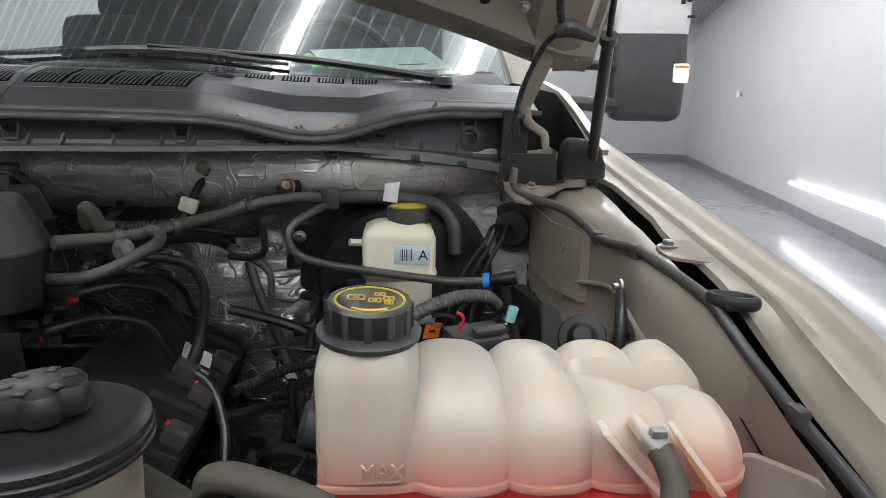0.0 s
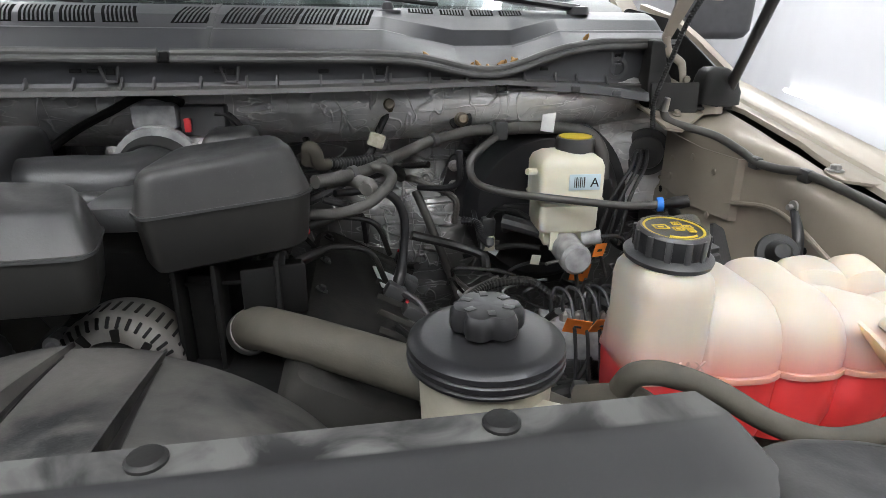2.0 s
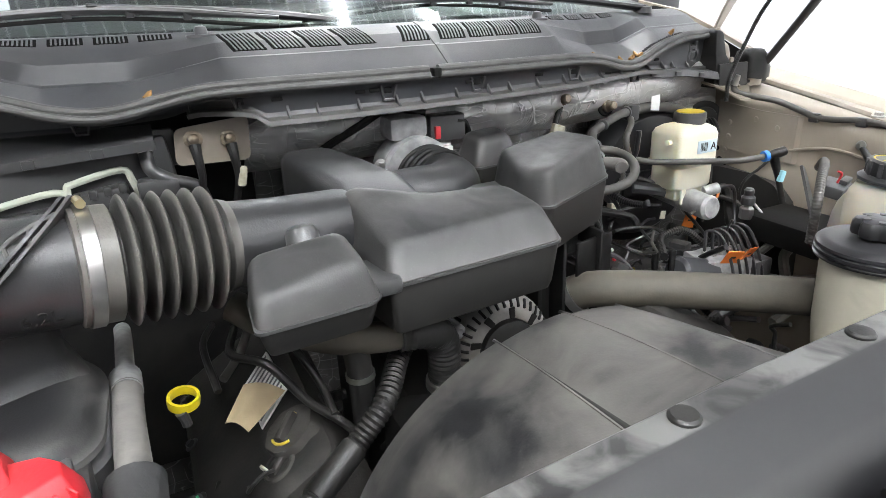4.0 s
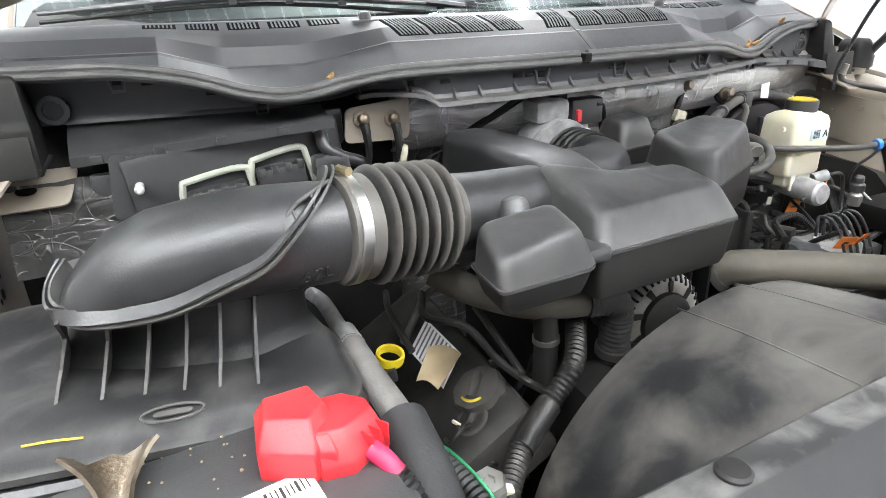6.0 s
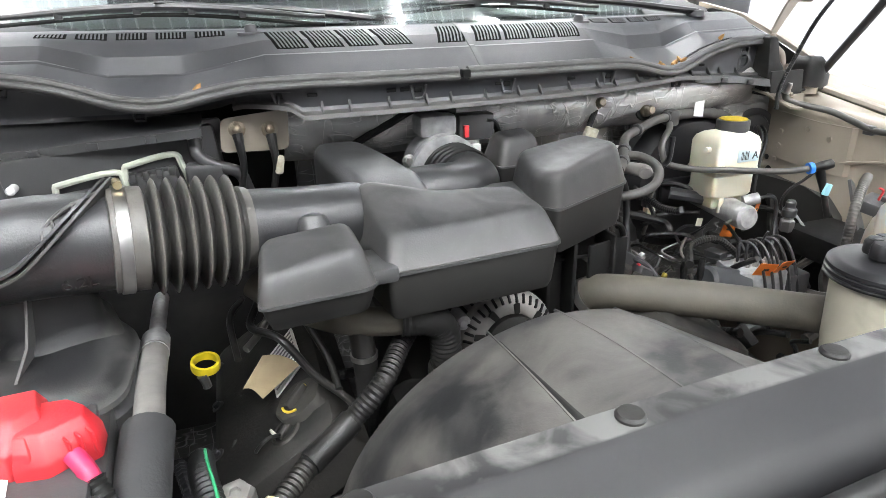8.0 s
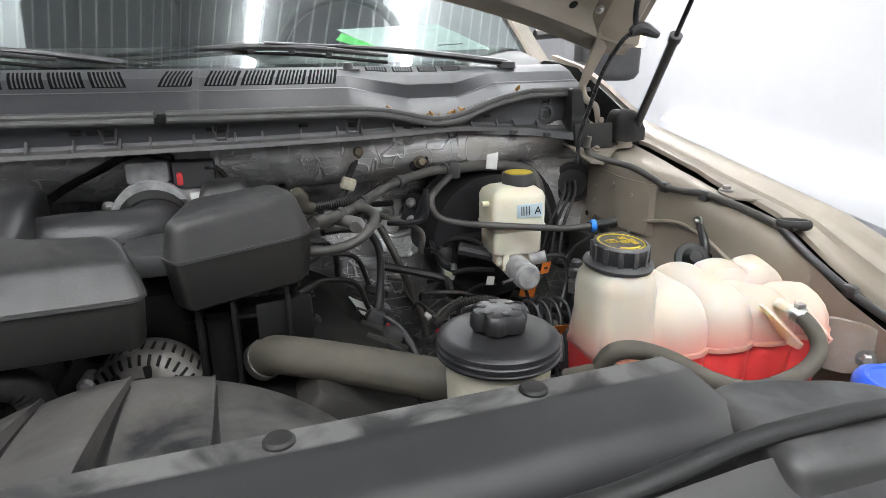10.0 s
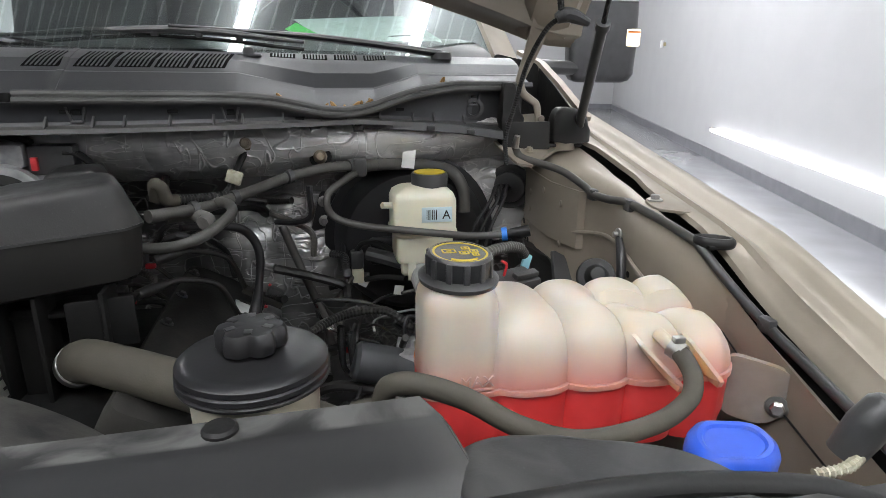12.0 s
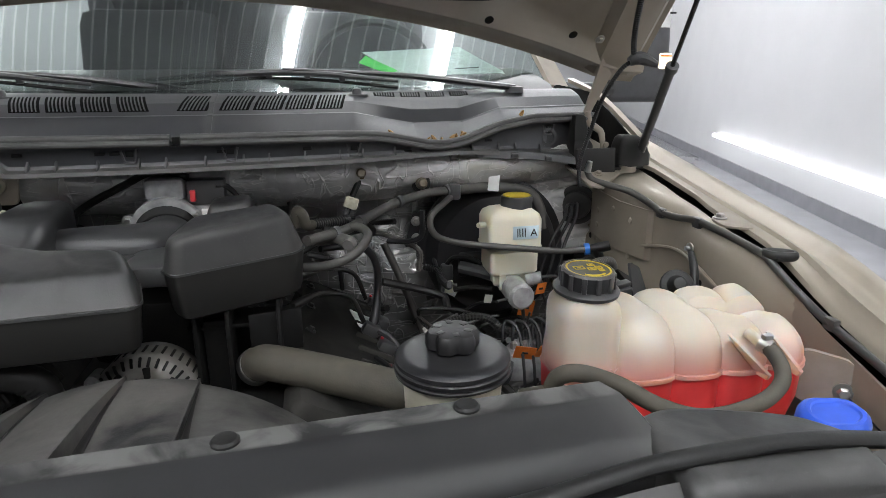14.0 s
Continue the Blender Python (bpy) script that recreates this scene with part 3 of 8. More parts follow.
def round_poly(poly, r, seg=4):
    """An outline with its corners rounded."""
    out, n = [], len(poly)
    for i in range(n):
        p, a, b = (Vector((*poly[j % n], 0)) for j in (i, i - 1, i + 1))
        rr = min(r, (a - p).length * 0.45, (b - p).length * 0.45)
        s, e = p + (a - p).normalized() * rr, p + (b - p).normalized() * rr
        for k in range(seg + 1):
            t = k / seg
            q = s * (1 - t) ** 2 + p * 2 * t * (1 - t) + e * t * t
            out.append((q.x, q.y))
    return out


def inset(poly, d):
    """The outline moved inwards by d (outwards where d is negative); the outline runs anticlockwise."""
    out, n = [], len(poly)
    for i in range(n):
        p, a, b = (Vector(poly[j % n]) for j in (i, i - 1, i + 1))
        u, w = (p - a), (b - p)
        u, w = (u.normalized() if u.length else w.normalized()), (w.normalized() if w.length else u.normalized())
        nrm = Vector((-(u + w).y, (u + w).x))
        nrm = nrm.normalized() if nrm.length else Vector((-u.y, u.x))
        out.append((p.x + nrm.x * d, p.y + nrm.y * d))
    return out


def shrink(poly, d):
    """The outline drawn in by about d all round, without ever crossing itself."""
    xs_, ys_ = [p[0] for p in poly], [p[1] for p in poly]
    cx, cy = (max(xs_) + min(xs_)) / 2, (max(ys_) + min(ys_)) / 2
    fx, fy = 1 - 2 * d / (max(xs_) - min(xs_)), 1 - 2 * d / (max(ys_) - min(ys_))
    return [(cx + (x - cx) * fx, cy + (y - cy) * fy) for x, y in poly]


def shell(bm, poly, levels):
    """A closed shell over an outline: levels of (inset, height or height function)."""
    rings = []
    for d, z in levels:
        q = shrink(poly, d) if d else poly
        rings.append([V(x, y, z(x, y) if callable(z) else z) for x, y in q])
    return loft(bm, rings)


def dome_levels(z0, z1, r, side=0.0, steps=4):
    """Levels of a lid from z0 up to z1 with a rounded top edge of radius r and sides that lean in by side."""
    out = [(0, z0), (side, z1 - r)]
    for k in range(1, steps + 1):
        a = math.pi / 2 * k / steps
        out.append((side + r * (1 - math.cos(a)), z1 - r + r * math.sin(a)))
    return out


fender(1)
fender(-1)

# ---- firewall ----
fw = thing("firewall", "silver foil insulated firewall behind the engine", "firewall", kind="structure")


def fw_y(x):
    return 0.86 + 0.12 * (abs(x) / 0.75) ** 2


def crumple(x, z, seed):
    """Sharp folds of crumpled foil, in metres."""
    a = abs(noise.noise((x * 16 + z * 9, z * 22, seed)))
    b = abs(noise.noise((x * 40, z * 34 - x * 20, seed + 4.0)))
    return 0.007 * math.sqrt(a) + 0.003 * math.sqrt(b)


rows = []
for k in range(131):
    x = -0.26 + 0.0075 * k
    yy = fw_y(x)
    row = []
    for dy, z in ((0.05, 1.41), (0.034, 1.40), (0.02, 1.39), (0.01, 1.382), (0.004, 1.375), (0.001, 1.368), (0, 1.36), (0.001, 1.352), (0.003, 1.345), (0.007, 1.337), (0.012, 1.33), (0.02, 1.322), (0.03, 1.315), (0.044, 1.307), (0.06, 1.30)):
        n = noise.noise((x * 14, z * 30, 3.1)) * 0.004 + crumple(x, z, 2.0) * 0.8 - 0.0035
        row.append(V(x, yy + dy + n, z))
    rows.append(row)
part("insulation_roll", sheet(B(), rows, 0.004), FOIL, fw, "crumpled silver foil insulation")
rows = []
for k in range(161):
    x = -0.8 + 0.01 * k
    row = []
    for j in range(52):
        z = 1.32 - 0.012 * j
        n = noise.noise((x * 9, z * 9, 1.7)) * 0.016 + crumple(x * 0.7, z * 0.7, 6.0) * 1.2 - 0.004
        n *= 1.0 if x > -0.2 else 0.3
        bulge = 0.05 * math.exp(-((x - 0.33) / 0.12) ** 2 - ((z - 1.1) / 0.14) ** 2)
        lean = 0.05 * math.exp(-((x - 0.33) / 0.16) ** 2) * max(0.0, min(1.0, (1.26 - z) / 0.25))
        row.append(V(x, 1.02 + n - bulge - lean, z))
    rows.append(row)
part("lower_insulation", sheet(B(), rows, 0.004), FOILD, fw, "dark wrinkled foil heat shield")
rows = []
for k in range(35):
    x = 0.5 + 0.008 * k
    rows.append([V(x, 0.992 + noise.noise((x * 12, j * 0.25, 9.0)) * 0.006 + crumple(x, 0.01 * j, 11.0) * 0.8 - 0.01 * (x - 0.6) * j * 0.1, 1.345 - 0.01 * j) for j in range(20)])
part("corner_insulation", sheet(B(), rows, 0.003), FOIL, fw, "crumpled silver foil insulation")


# ---- cowl ----
BOW = [(0, 0), (0.13, 0.003), (0.2625, 0.0145), (0.37, 0.042), (0.47, 0.07), (0.56, 0.093), (0.6535, 0.115), (0.75, 0.145), (0.9, 0.19)]


def seal_y(x):
    """The hood seal's line: bowed, and a little askew."""
    a = abs(x)
    for (p, q), (r, t) in zip(BOW, BOW[1:]):
        if a <= r:
            w = (a - p) / (r - p)
            return 0.801 + 0.064 * x + q + (t - q) * w
    return 0.99 + 0.064 * x


def seal_z(x):
    a = abs(x)
    return 1.438 - 0.012 * x + 0.016 * max(0, min(1, (a - 0.48) / 0.14)) - 0.024 * math.exp(-((a - 0.425) / 0.085) ** 2)


def scoop(x):
    a = abs(x)
    return max(0.0, min(1.0, (a - 0.272) / 0.113)) * max(0.0, min(1.0, (0.565 - a) / 0.081))


def cowl_z(x, d):
    """Height of the cowl's skin, d behind its front seal: front face, sharp crease, ramp to the vents."""
    s, z0, tilt = scoop(x), seal_z(x), -0.008 * x
    dc, zc = 0.066 + 0.016 * s, 1.466 - 0.023 * s + tilt
    pts = [(0.004, z0 - 0.004), (0.01, z0 + 0.003), (0.022, z0 + 0.0), (dc - 0.004, zc - 0.003), (dc, zc), (dc + 0.006, zc + 0.001 - 0.003 * s), (0.1, 1.484 - 0.018 * s + tilt), (0.126, 1.492 - 0.006 * s + tilt), (0.15, 1.497 + tilt), (0.4, 1.499 + tilt)]
    for (a, za), (b, zb) in zip(pts, pts[1:]):
        if d <= b:
            return za + (zb - za) * max(0, (d - a) / (b - a))
    return pts[-1][1]


def glass_front(x):
    """Where the windscreen's lower edge runs."""
    return 1.005 + 0.19 * (min(abs(x), 0.8) / 0.72) ** 1.4 + 0.08 * (x / 0.8) ** 2


cowl = thing("cowl", "dark grey plastic windscreen cowl panel with slatted vents", "cowl")
for nm, x0, x1 in (("passenger_panel", -0.78, 0.038), ("driver_panel", 0.041, 0.78)):
    n = 84
    xs = sorted([x0 + (x1 - x0) * k / n for k in range(n + 1)] + [x for x in (-0.565, -0.484, -0.385, -0.272, 0.272, 0.385, 0.484, 0.565) if x0 < x < x1])
    rows = []
    for x in xs:
        dc = 0.066 + 0.016 * scoop(x)
        ds = [0.004, 0.01, 0.016, 0.022, 0.022 + (dc - 0.026) * 0.33, 0.022 + (dc - 0.026) * 0.66, dc - 0.004, dc, dc + 0.006, 0.094, 0.1, 0.11, 0.118, 0.126, 0.138, 0.15]
        row = [V(x, seal_y(x) + d, cowl_z(x, d)) for d in ds]
        row += [V(x, seal_y(x) + 0.15 + (glass_front(x) + 0.012 - seal_y(x) - 0.15) * w, cowl_z(x, 0.2) - 0.003 * w) for w in (0.5, 1.0)]
        rows.append(row)
    part(nm, sheet(B(), rows, 0.003), COWLM, cowl, sharp=14)
SX = [-0.76 + 0.015 * k for k in range(102)]
for nm, sel in (("seal", [x for x in SX if x < -0.004]), ("seal", [x for x in SX if x > 0.004])):
    bm = tube(B(), [(x, seal_y(x) - 0.002, seal_z(x) + 0.001) for x in sel], 0.0055, raw=True)
    tube(bm, [(x, seal_y(x) - 0.007, seal_z(x) - 0.007) for x in sel], 0.005, raw=True)
    part(nm, bm, SEALM, cowl, "greyish rubber hood seal")


def wall_y(x):
    """The wall under the seal: close behind it, and set back on the passenger side."""
    w = max(0, min(1, (-0.24 - x) / 0.1))
    return (seal_y(x) + 0.006) * (1 - w) + (0.885 + 0.17 * max(0, -0.36 - x)) * w


def wall_bottom(x):
    if x < -0.24:
        return 1.398 + 0.012 * math.exp(-((x + 0.285) / 0.05) ** 4) - 0.007 * max(0, min(1, (-x - 0.36) / 0.1))
    return 1.397 - 0.016 * max(0, min(1, (x - 0.45) / 0.2))


rows = [[V(x, seal_y(x) + 0.002, seal_z(x) - 0.01), V(x, seal_y(x) + 0.004, seal_z(x) - 0.013), V(x, wall_y(x), seal_z(x) - 0.016), V(x, wall_y(x) + 0.002, wall_bottom(x) + 0.004), V(x, wall_y(x) - 0.002, wall_bottom(x)), V(x, wall_y(x) + 0.05, wall_bottom(x) - 0.004)] for x in SX]
part("front_wall", sheet(B(), rows, 0.003), COWLM, cowl)
# ledge under the front wall with its little gussets
rows = [[V(x, wall_y(x), wall_bottom(x) + 0.001), V(x, wall_y(x) - 0.018, wall_bottom(x) - 0.003), V(x, wall_y(x) - 0.02, wall_bottom(x) - 0.009), V(x, wall_y(x) + 0.002, wall_bottom(x) - 0.008)] for x in SX if x > -0.34]
part("ledge", sheet(B(), rows, 0.002), DUSTY, cowl)
for k in range(20):
    x = -0.32 + 0.05 * k + 0.006 * (k % 3)
    y, z = wall_y(x) - 0.006, wall_bottom(x)
    bm = B()
    loft(bm, [[V(x - 0.0015, y + 0.006, z + 0.014), V(x - 0.0015, y - 0.011, z - 0.002), V(x - 0.0015, y + 0.006, z - 0.002)],
              [V(x + 0.0015, y + 0.006, z + 0.014), V(x + 0.0015, y - 0.011, z - 0.002), V(x + 0.0015, y + 0.006, z - 0.002)]])
    part("gusset", bm, COWLM, cowl, smooth=False)
for x in (-0.62, -0.45, -0.261, -0.07, 0.073, 0.265, 0.45, 0.6535):
    y, z = wall_y(x) - 0.003, seal_z(x) - 0.022
    bm = B()
    for sx in (-1, 1):
        loft(bm, [[V(x + sx * 0.010, y + 0.003, z + 0.006), V(x + sx * 0.013, y + 0.003, z + 0.006), V(x + sx * 0.008, y + 0.003, z - 0.012), V(x + sx * 0.006, y + 0.003, z - 0.012)],
                  [V(x + sx * 0.010, y - 0.004, z + 0.006), V(x + sx * 0.013, y - 0.004, z + 0.006), V(x + sx * 0.008, y - 0.003, z - 0.012), V(x + sx * 0.006, y - 0.003, z - 0.012)]])
    box(bm, V(x, y, z - 0.013), (0.016, 0.007, 0.003), 0.001)
    clip = part("clip", bm, COWLM, cowl, smooth=False)
    part("slot", box(B(), V(x, y + 0.0015, z - 0.001), (0.011, 0.005, 0.008), 0.001), DARK, clip)
for x in (-0.585, -0.51, -0.22, -0.11, -0.09, 0.06, 0.19, 0.36, 0.52):
    part("slot", box(B(), V(x, wall_y(x) - 0.002, seal_z(x) - 0.022), (0.014, 0.006, 0.005), 0.001), DARK, cowl)


def vent(x, y, w, depth, n, lean):
    """A slatted vent laid on the cowl, following its skin."""
    def strip(u0, u1, lift, shrink):
        rows = []
        for f in (-0.5, -0.35, -0.2, -0.05, 0.1, 0.25, 0.4, 0.5):
            g = f * shrink
            bow = lean * 2 * g + lean * 0.8 * (0.25 - g * g)
            rows.append([V(x + u + bow, seal_y(x + u + bow) + d0 + depth * g, cowl_z(x + u + bow, d0 + depth * g) + lift) for u in (u0, (u0 + u1) / 2, u1)])
        return sheet(B(), rows, 0.0008, (0, 0, -1))

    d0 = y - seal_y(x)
    # No hole is cut: a black sheet paints the shade behind the slats.
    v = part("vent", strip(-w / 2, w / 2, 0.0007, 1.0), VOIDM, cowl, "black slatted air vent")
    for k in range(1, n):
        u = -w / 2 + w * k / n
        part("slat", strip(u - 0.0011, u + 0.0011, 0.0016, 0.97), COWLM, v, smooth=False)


for x in (0.016, 0.08, 0.133, 0.184, 0.235):
    vent(x, seal_y(x) + 0.106, 0.046, 0.05, 8, 0.005)
for x in (-0.082, -0.135, -0.186, -0.238):
    vent(x, seal_y(x) + 0.106, 0.044, 0.05, 8, -0.007)
for x in (0.336, 0.388, 0.44, 0.492):
    vent(x, seal_y(x) + 0.137, 0.04, 0.017, 8, 0.0)
for x in (-0.342, -0.396, -0.45, -0.504, -0.558):
    vent(x, seal_y(x) + 0.137, 0.042, 0.017, 8, 0.0)
for x in (-0.284, 0.284):
    y, z = seal_y(x) + 0.134, cowl_z(x, 0.134) - 0.003
    bm = prism(B(), rrect(0.04, 0.02, 0.006), 0, 0.004, pose(x, y, z), 0.001)
    nz = part("washer_nozzle", bm, COWLM, cowl)
    part("jet", lathe(B(), [(0.009, 0), (0.009, 0.006), (0.007, 0.011), (0, 0.013)], pose(x, y, z + 0.003), seg=16), COWLM, nz)
# small moulded ripples beside the seal
for sgn in (-1, 1):
    bm = B()
    for k in range(26):
        x = sgn * (0.47 + 0.007 * k)
        box(bm, V(x, seal_y(x) + 0.02, cowl_z(x, 0.02) + 0.001), (0.0025, 0.008, 0.003), 0)
    part("ripple_strip", bm, COWLM, cowl, smooth=False)
bm = B()
JD = (0.012, 0.022, 0.042, 0.062, 0.066, 0.072, 0.1, 0.126, 0.15)
loft(bm, [[V(x, seal_y(x) + d, cowl_z(x, d) + 0.0015) for d in JD] + [V(x, seal_y(x) + d, cowl_z(x, d) - 0.004) for d in JD[::-1]] for x in (0.036, 0.044)])
part("joint_strip", bm, COWLM, cowl, smooth=False)
part("seal_clip", box(B(), V(0, seal_y(0) - 0.006, seal_z(0) - 0.003), (0.012, 0.016, 0.012), 0.002), DARK, cowl)

# dry leaf bits caught on the cowl
random.seed(4)
for k, (x, d) in enumerate(((0.335, 0.012), (0.4, 0.016), (0.415, 0.014), (0.43, 0.02), (0.445, 0.015), (0.457, 0.018), (0.466, 0.013), (0.475, 0.02), (-0.37, 0.014), (0.6, 0.03))):
    bm = B()
    r = 0.006 + 0.003 * random.random()
    lathe(bm, [(0, 0), (r * 0.5, r * 0.2), (r * 0.35, r * 1.2), (0, r * 1.7)], pose(x, seal_y(x) + d, cowl_z(x, d), random.uniform(-60, 60), random.uniform(-50, 50), random.uniform(0, 360)), seg=7)
    tagged(link("dry_seed", bm, SEED), "small dry brown seed husk on the cowl", "debris", group="dry seed husks")

# ---- windscreen, wipers and what shows behind the glass ----
ws = thing("windscreen", "dark tinted reflective windscreen glass", "windscreen")


def glass_row(x):
    y0 = glass_front(x)
    return [V(x, y0, 1.49), V(x * 0.985, y0 + 0.17, 1.615), V(x * 0.97, y0 + 0.35, 1.74), V(x * 0.93, y0 + 0.70, 1.97)]


part("glass", sheet(B(), [glass_row(-0.78 + 0.039 * k) for k in range(41)], 0.005), GLASS, ws)
rows = []
for k in range(41):
    x = -0.78 + 0.039 * k
    r = glass_row(x)
    up = (r[1] - r[0]).normalized()
    rows.append([r[0] + V(0, 0.006, -0.006) + up * d for d in (0.0, 0.012, 0.024)])
part("frit_band", sheet(B(), rows, 0.001), INK, ws, "black printed band along the glass")
for sgn in (-1, 1):
    r0, r1 = glass_row(sgn * 0.79), glass_row(sgn * 0.87)
    pil = tagged(link("windscreen_pillar", sheet(B(), [[p + V(0, 0, 0.006) for p in r0], [p + V(0, 0.06, 0.0) for p in r1], [p + V(sgn * 0.01, 0.16, -0.03) for p in r1]], 0.01), PAINT), "champagne painted windscreen pillar", "pillar")
    rows = [[V(sgn * (x - 0.0), y, z) for x, y, z in ((0.868 + w, 0.97, 1.388), (0.864 + w, 1.0, 1.405), (0.862 + w, 1.1, 1.447), (0.859 + w, 1.2, 1.484), (0.857 + w, 1.35, 1.51))] for w in (0.0, 0.006, 0.014)]
    tagged(link("cowl_corner", sheet(B(), rows, 0.01), PAINT), "champagne painted panel beside the windscreen", "body panel")
    d = tagged(link("front_door", sheet(B(), [[V(sgn * 0.96, 1.42, z), V(sgn * 1.0, 1.9, z), V(sgn * 1.0, 2.6, z)] for z in (0.6, 1.0, 1.40, 1.47)], 0.03), PAINT), "champagne painted truck front door", "door")
roof = tagged(link("cab_roof", sheet(B(), [[V(x, 1.86, 1.965), V(x, 2.1, 1.99), V(x, 3.2, 1.98)] for x in (-0.75, -0.4, 0, 0.4, 0.75)], 0.03), PAINT), "champagne painted cab roof", "roof")
dash = thing("dashboard", "dark dashboard behind the windscreen glass", "dashboard")
part("top", sheet(B(), [[V(x, y, z) for y, z in ((1.12, 1.44), (1.2, 1.5), (1.3, 1.52), (1.5, 1.535), (1.7, 1.53), (1.78, 1.45))] for x in [-0.75 + 0.15 * k for k in range(11)]], 0.02), BLACK, dash)
for x in (-0.35, 0.35):
    st = thing("front_seat", "dark grey seat with headrest inside the cab", "seat", group="cab seats")
    part("seat_back", box(B(), V(x, 2.3, 1.45), (0.48, 0.14, 0.6), 0.06, pose(0, 0, 0, -12)), SEATM, st)
    part("headrest", box(B(), V(x, 2.38, 1.82), (0.26, 0.1, 0.18), 0.04), SEATM, st)
bm = B()
ring = [pose(0.38, 1.72, 1.5, 25) @ V(0.18 * math.cos(a), 0, 0.18 * math.sin(a)) for a in [2 * math.pi * k / 32 for k in range(33)]]
tube(bm, ring, 0.014, seg=8, raw=True)
box(bm, V(0.38, 1.72, 1.5), (0.3, 0.04, 0.07), 0.02)
part("steering_wheel", bm, BLACK, dash)
rear = box(B(), V(0, 3.2, 1.4), (1.6, 0.05, 1.15), 0.01)
tagged(link("cab_rear_wall", rear, SEATM), "dark cab interior behind the seats", "cab interior", kind="structure")
tagged(link("cab_floor", box(B(), V(0, 2.3, 0.9), (1.7, 2.2, 0.05), 0.01), SEATM), "dark cab interior floor", "cab interior", kind="structure")
# papers on the dashboard
pm = pose(0.49, 1.4, 1.545, 14, -3, 0)
tagged(link("paper_sheet", prism(B(), [(-0.075, -0.1), (0.17, -0.13), (0.125, 0.16), (-0.145, 0.16)], 0, 0.001, pm), PAPER, smooth=False), "large white paper sheet lying on the dashboard", "paper")
tagged(link("green_card", prism(B(), [(-0.165, 0.04), (-0.11, -0.075), (-0.08, -0.06), (-0.14, 0.11)], 0.002, 0.003, pm), GREEN, smooth=False), "bright green card beside the paper sheet", "card")
tagged(link("paper_print", box(B(), pm @ V(0.09, -0.07, 0.0018), (0.06, 0.007, 0.0006), 0, pm.to_3x3().to_4x4()), INK, smooth=False), "thin printed line on the paper sheet", "print")


def wiper(base, mid, tip):
    t = thing("wiper", "black windscreen wiper with satin arm", "wiper", group="windscreen wipers")
    bm = B()
    pts = spline([base, Vector(base).lerp(Vector(mid), 0.5) + V(0, 0, 0.006), mid], 8)
    tube(bm, pts, [0.012, 0.012, 0.01, 0.006, 0.005], seg=8, raw=True, flat=0.6)
    part("arm", bm, BLACKG, t)
    a, b = Vector(tip), Vector(mid)
    end = b + (b - a) * 0.85
    end.z = 1.513
    bl = spline([a, b + V(0, 0.004, -0.006), end], 10)
    part("blade_frame", tube(B(), bl, [0.003, 0.006, 0.007, 0.006, 0.003], seg=8, raw=True), BLACK, t)
    part("blade_rubber", tube(B(), [p + V(0, 0.004, -0.012) for p in bl], 0.0035, seg=6, raw=True), RUBBER, t)
    part("pivot_cap", lathe(B(), [(0.02, 0), (0.018, 0.012), (0, 0.015)], Matrix.Translation(Vector(base) - V(0, 0, 0.01)), seg=16), BLACK, t)
    for k in (5, 9, 12, 15):
        part("claw", box(B(), bl[k] + V(0, 0, -0.004), (0.012, 0.01, 0.014), 0.002), BLACK, t)
    return t


wiper((0.62, 1.075, 1.497), (0.15, 1.062, 1.537), (-0.11, 1.075, 1.515))
wiper((-0.02, 1.045, 1.497), (-0.42, 1.07, 1.54), (-0.72, 1.16, 1.52))

# ---- hood ----
HOOD = pose(0, 1.0, 1.517, -46, 0, 0)


def hood_edge(x):
    return 0.15 * (1 - (abs(x) / 0.78) ** 2)


hood = thing("hood", "raised champagne hood with black pad underneath", "hood")
rows, rows2 = [], []
for k in range(41):
    x = -0.84 + 0.042 * k
    e = hood_edge(min(abs(x), 0.78))
    crown = 0.04 * (1 - (x / 0.84) ** 2)
    def lower(u):
        g = 0.02 * math.exp(-((u - 0.045) / 0.018) ** 2) - 0.018 * max(0, min(1, (u - 0.07) / 0.03)) * (abs(x) < 0.62)
        return crown - 0.012 - g
    rows.append([HOOD @ V(x, -e - u, lower(u)) for u in (0, 0.012, 0.025, 0.035, 0.045, 0.055, 0.07, 0.085, 0.1, 0.2, 0.5, 0.9, 1.25)])
    rows2.append([HOOD @ V(x * 1.02, -e - u + 0.006, crown + 0.012) for u in (-0.004, 0.1, 0.5, 0.9, 1.28)])
part("inner_panel", sheet(B(), rows, 0.003, HOOD.to_3x3() @ V(0, 0, 1)), PAINT, hood)
part("outer_skin", sheet(B(), rows2, 0.003, HOOD.to_3x3() @ V(0, 0, 1)), PAINT, hood)
for sgn in (-1, 1):
    side = [[HOOD @ V(sgn * (0.84 + dx), -u, dz) for dx, dz in ((-0.11, -0.004), (-0.095, -0.02), (-0.05, -0.026), (-0.025, -0.024), (-0.01, -0.01), (0.012, 0.006))] for u in (0.03, 0.1, 0.25, 0.5, 0.8, 1.1, 1.25)]
    part("side_rail", sheet(B(), side, 0.003, HOOD.to_3x3() @ V(0, 0, 1)), PAINT, hood)
poly = round_poly([(-0.6, -0.25), (-0.52, -0.2), (0.52, -0.2), (0.6, -0.25), (0.6, -1.1), (-0.6, -1.1)][::-1], 0.05, 6)
pad = part("insulation_pad", prism(B(), poly, -0.028, 0.0, HOOD @ Matrix.Scale(1, 4)), PADM, hood, "black fibre hood insulation pad")
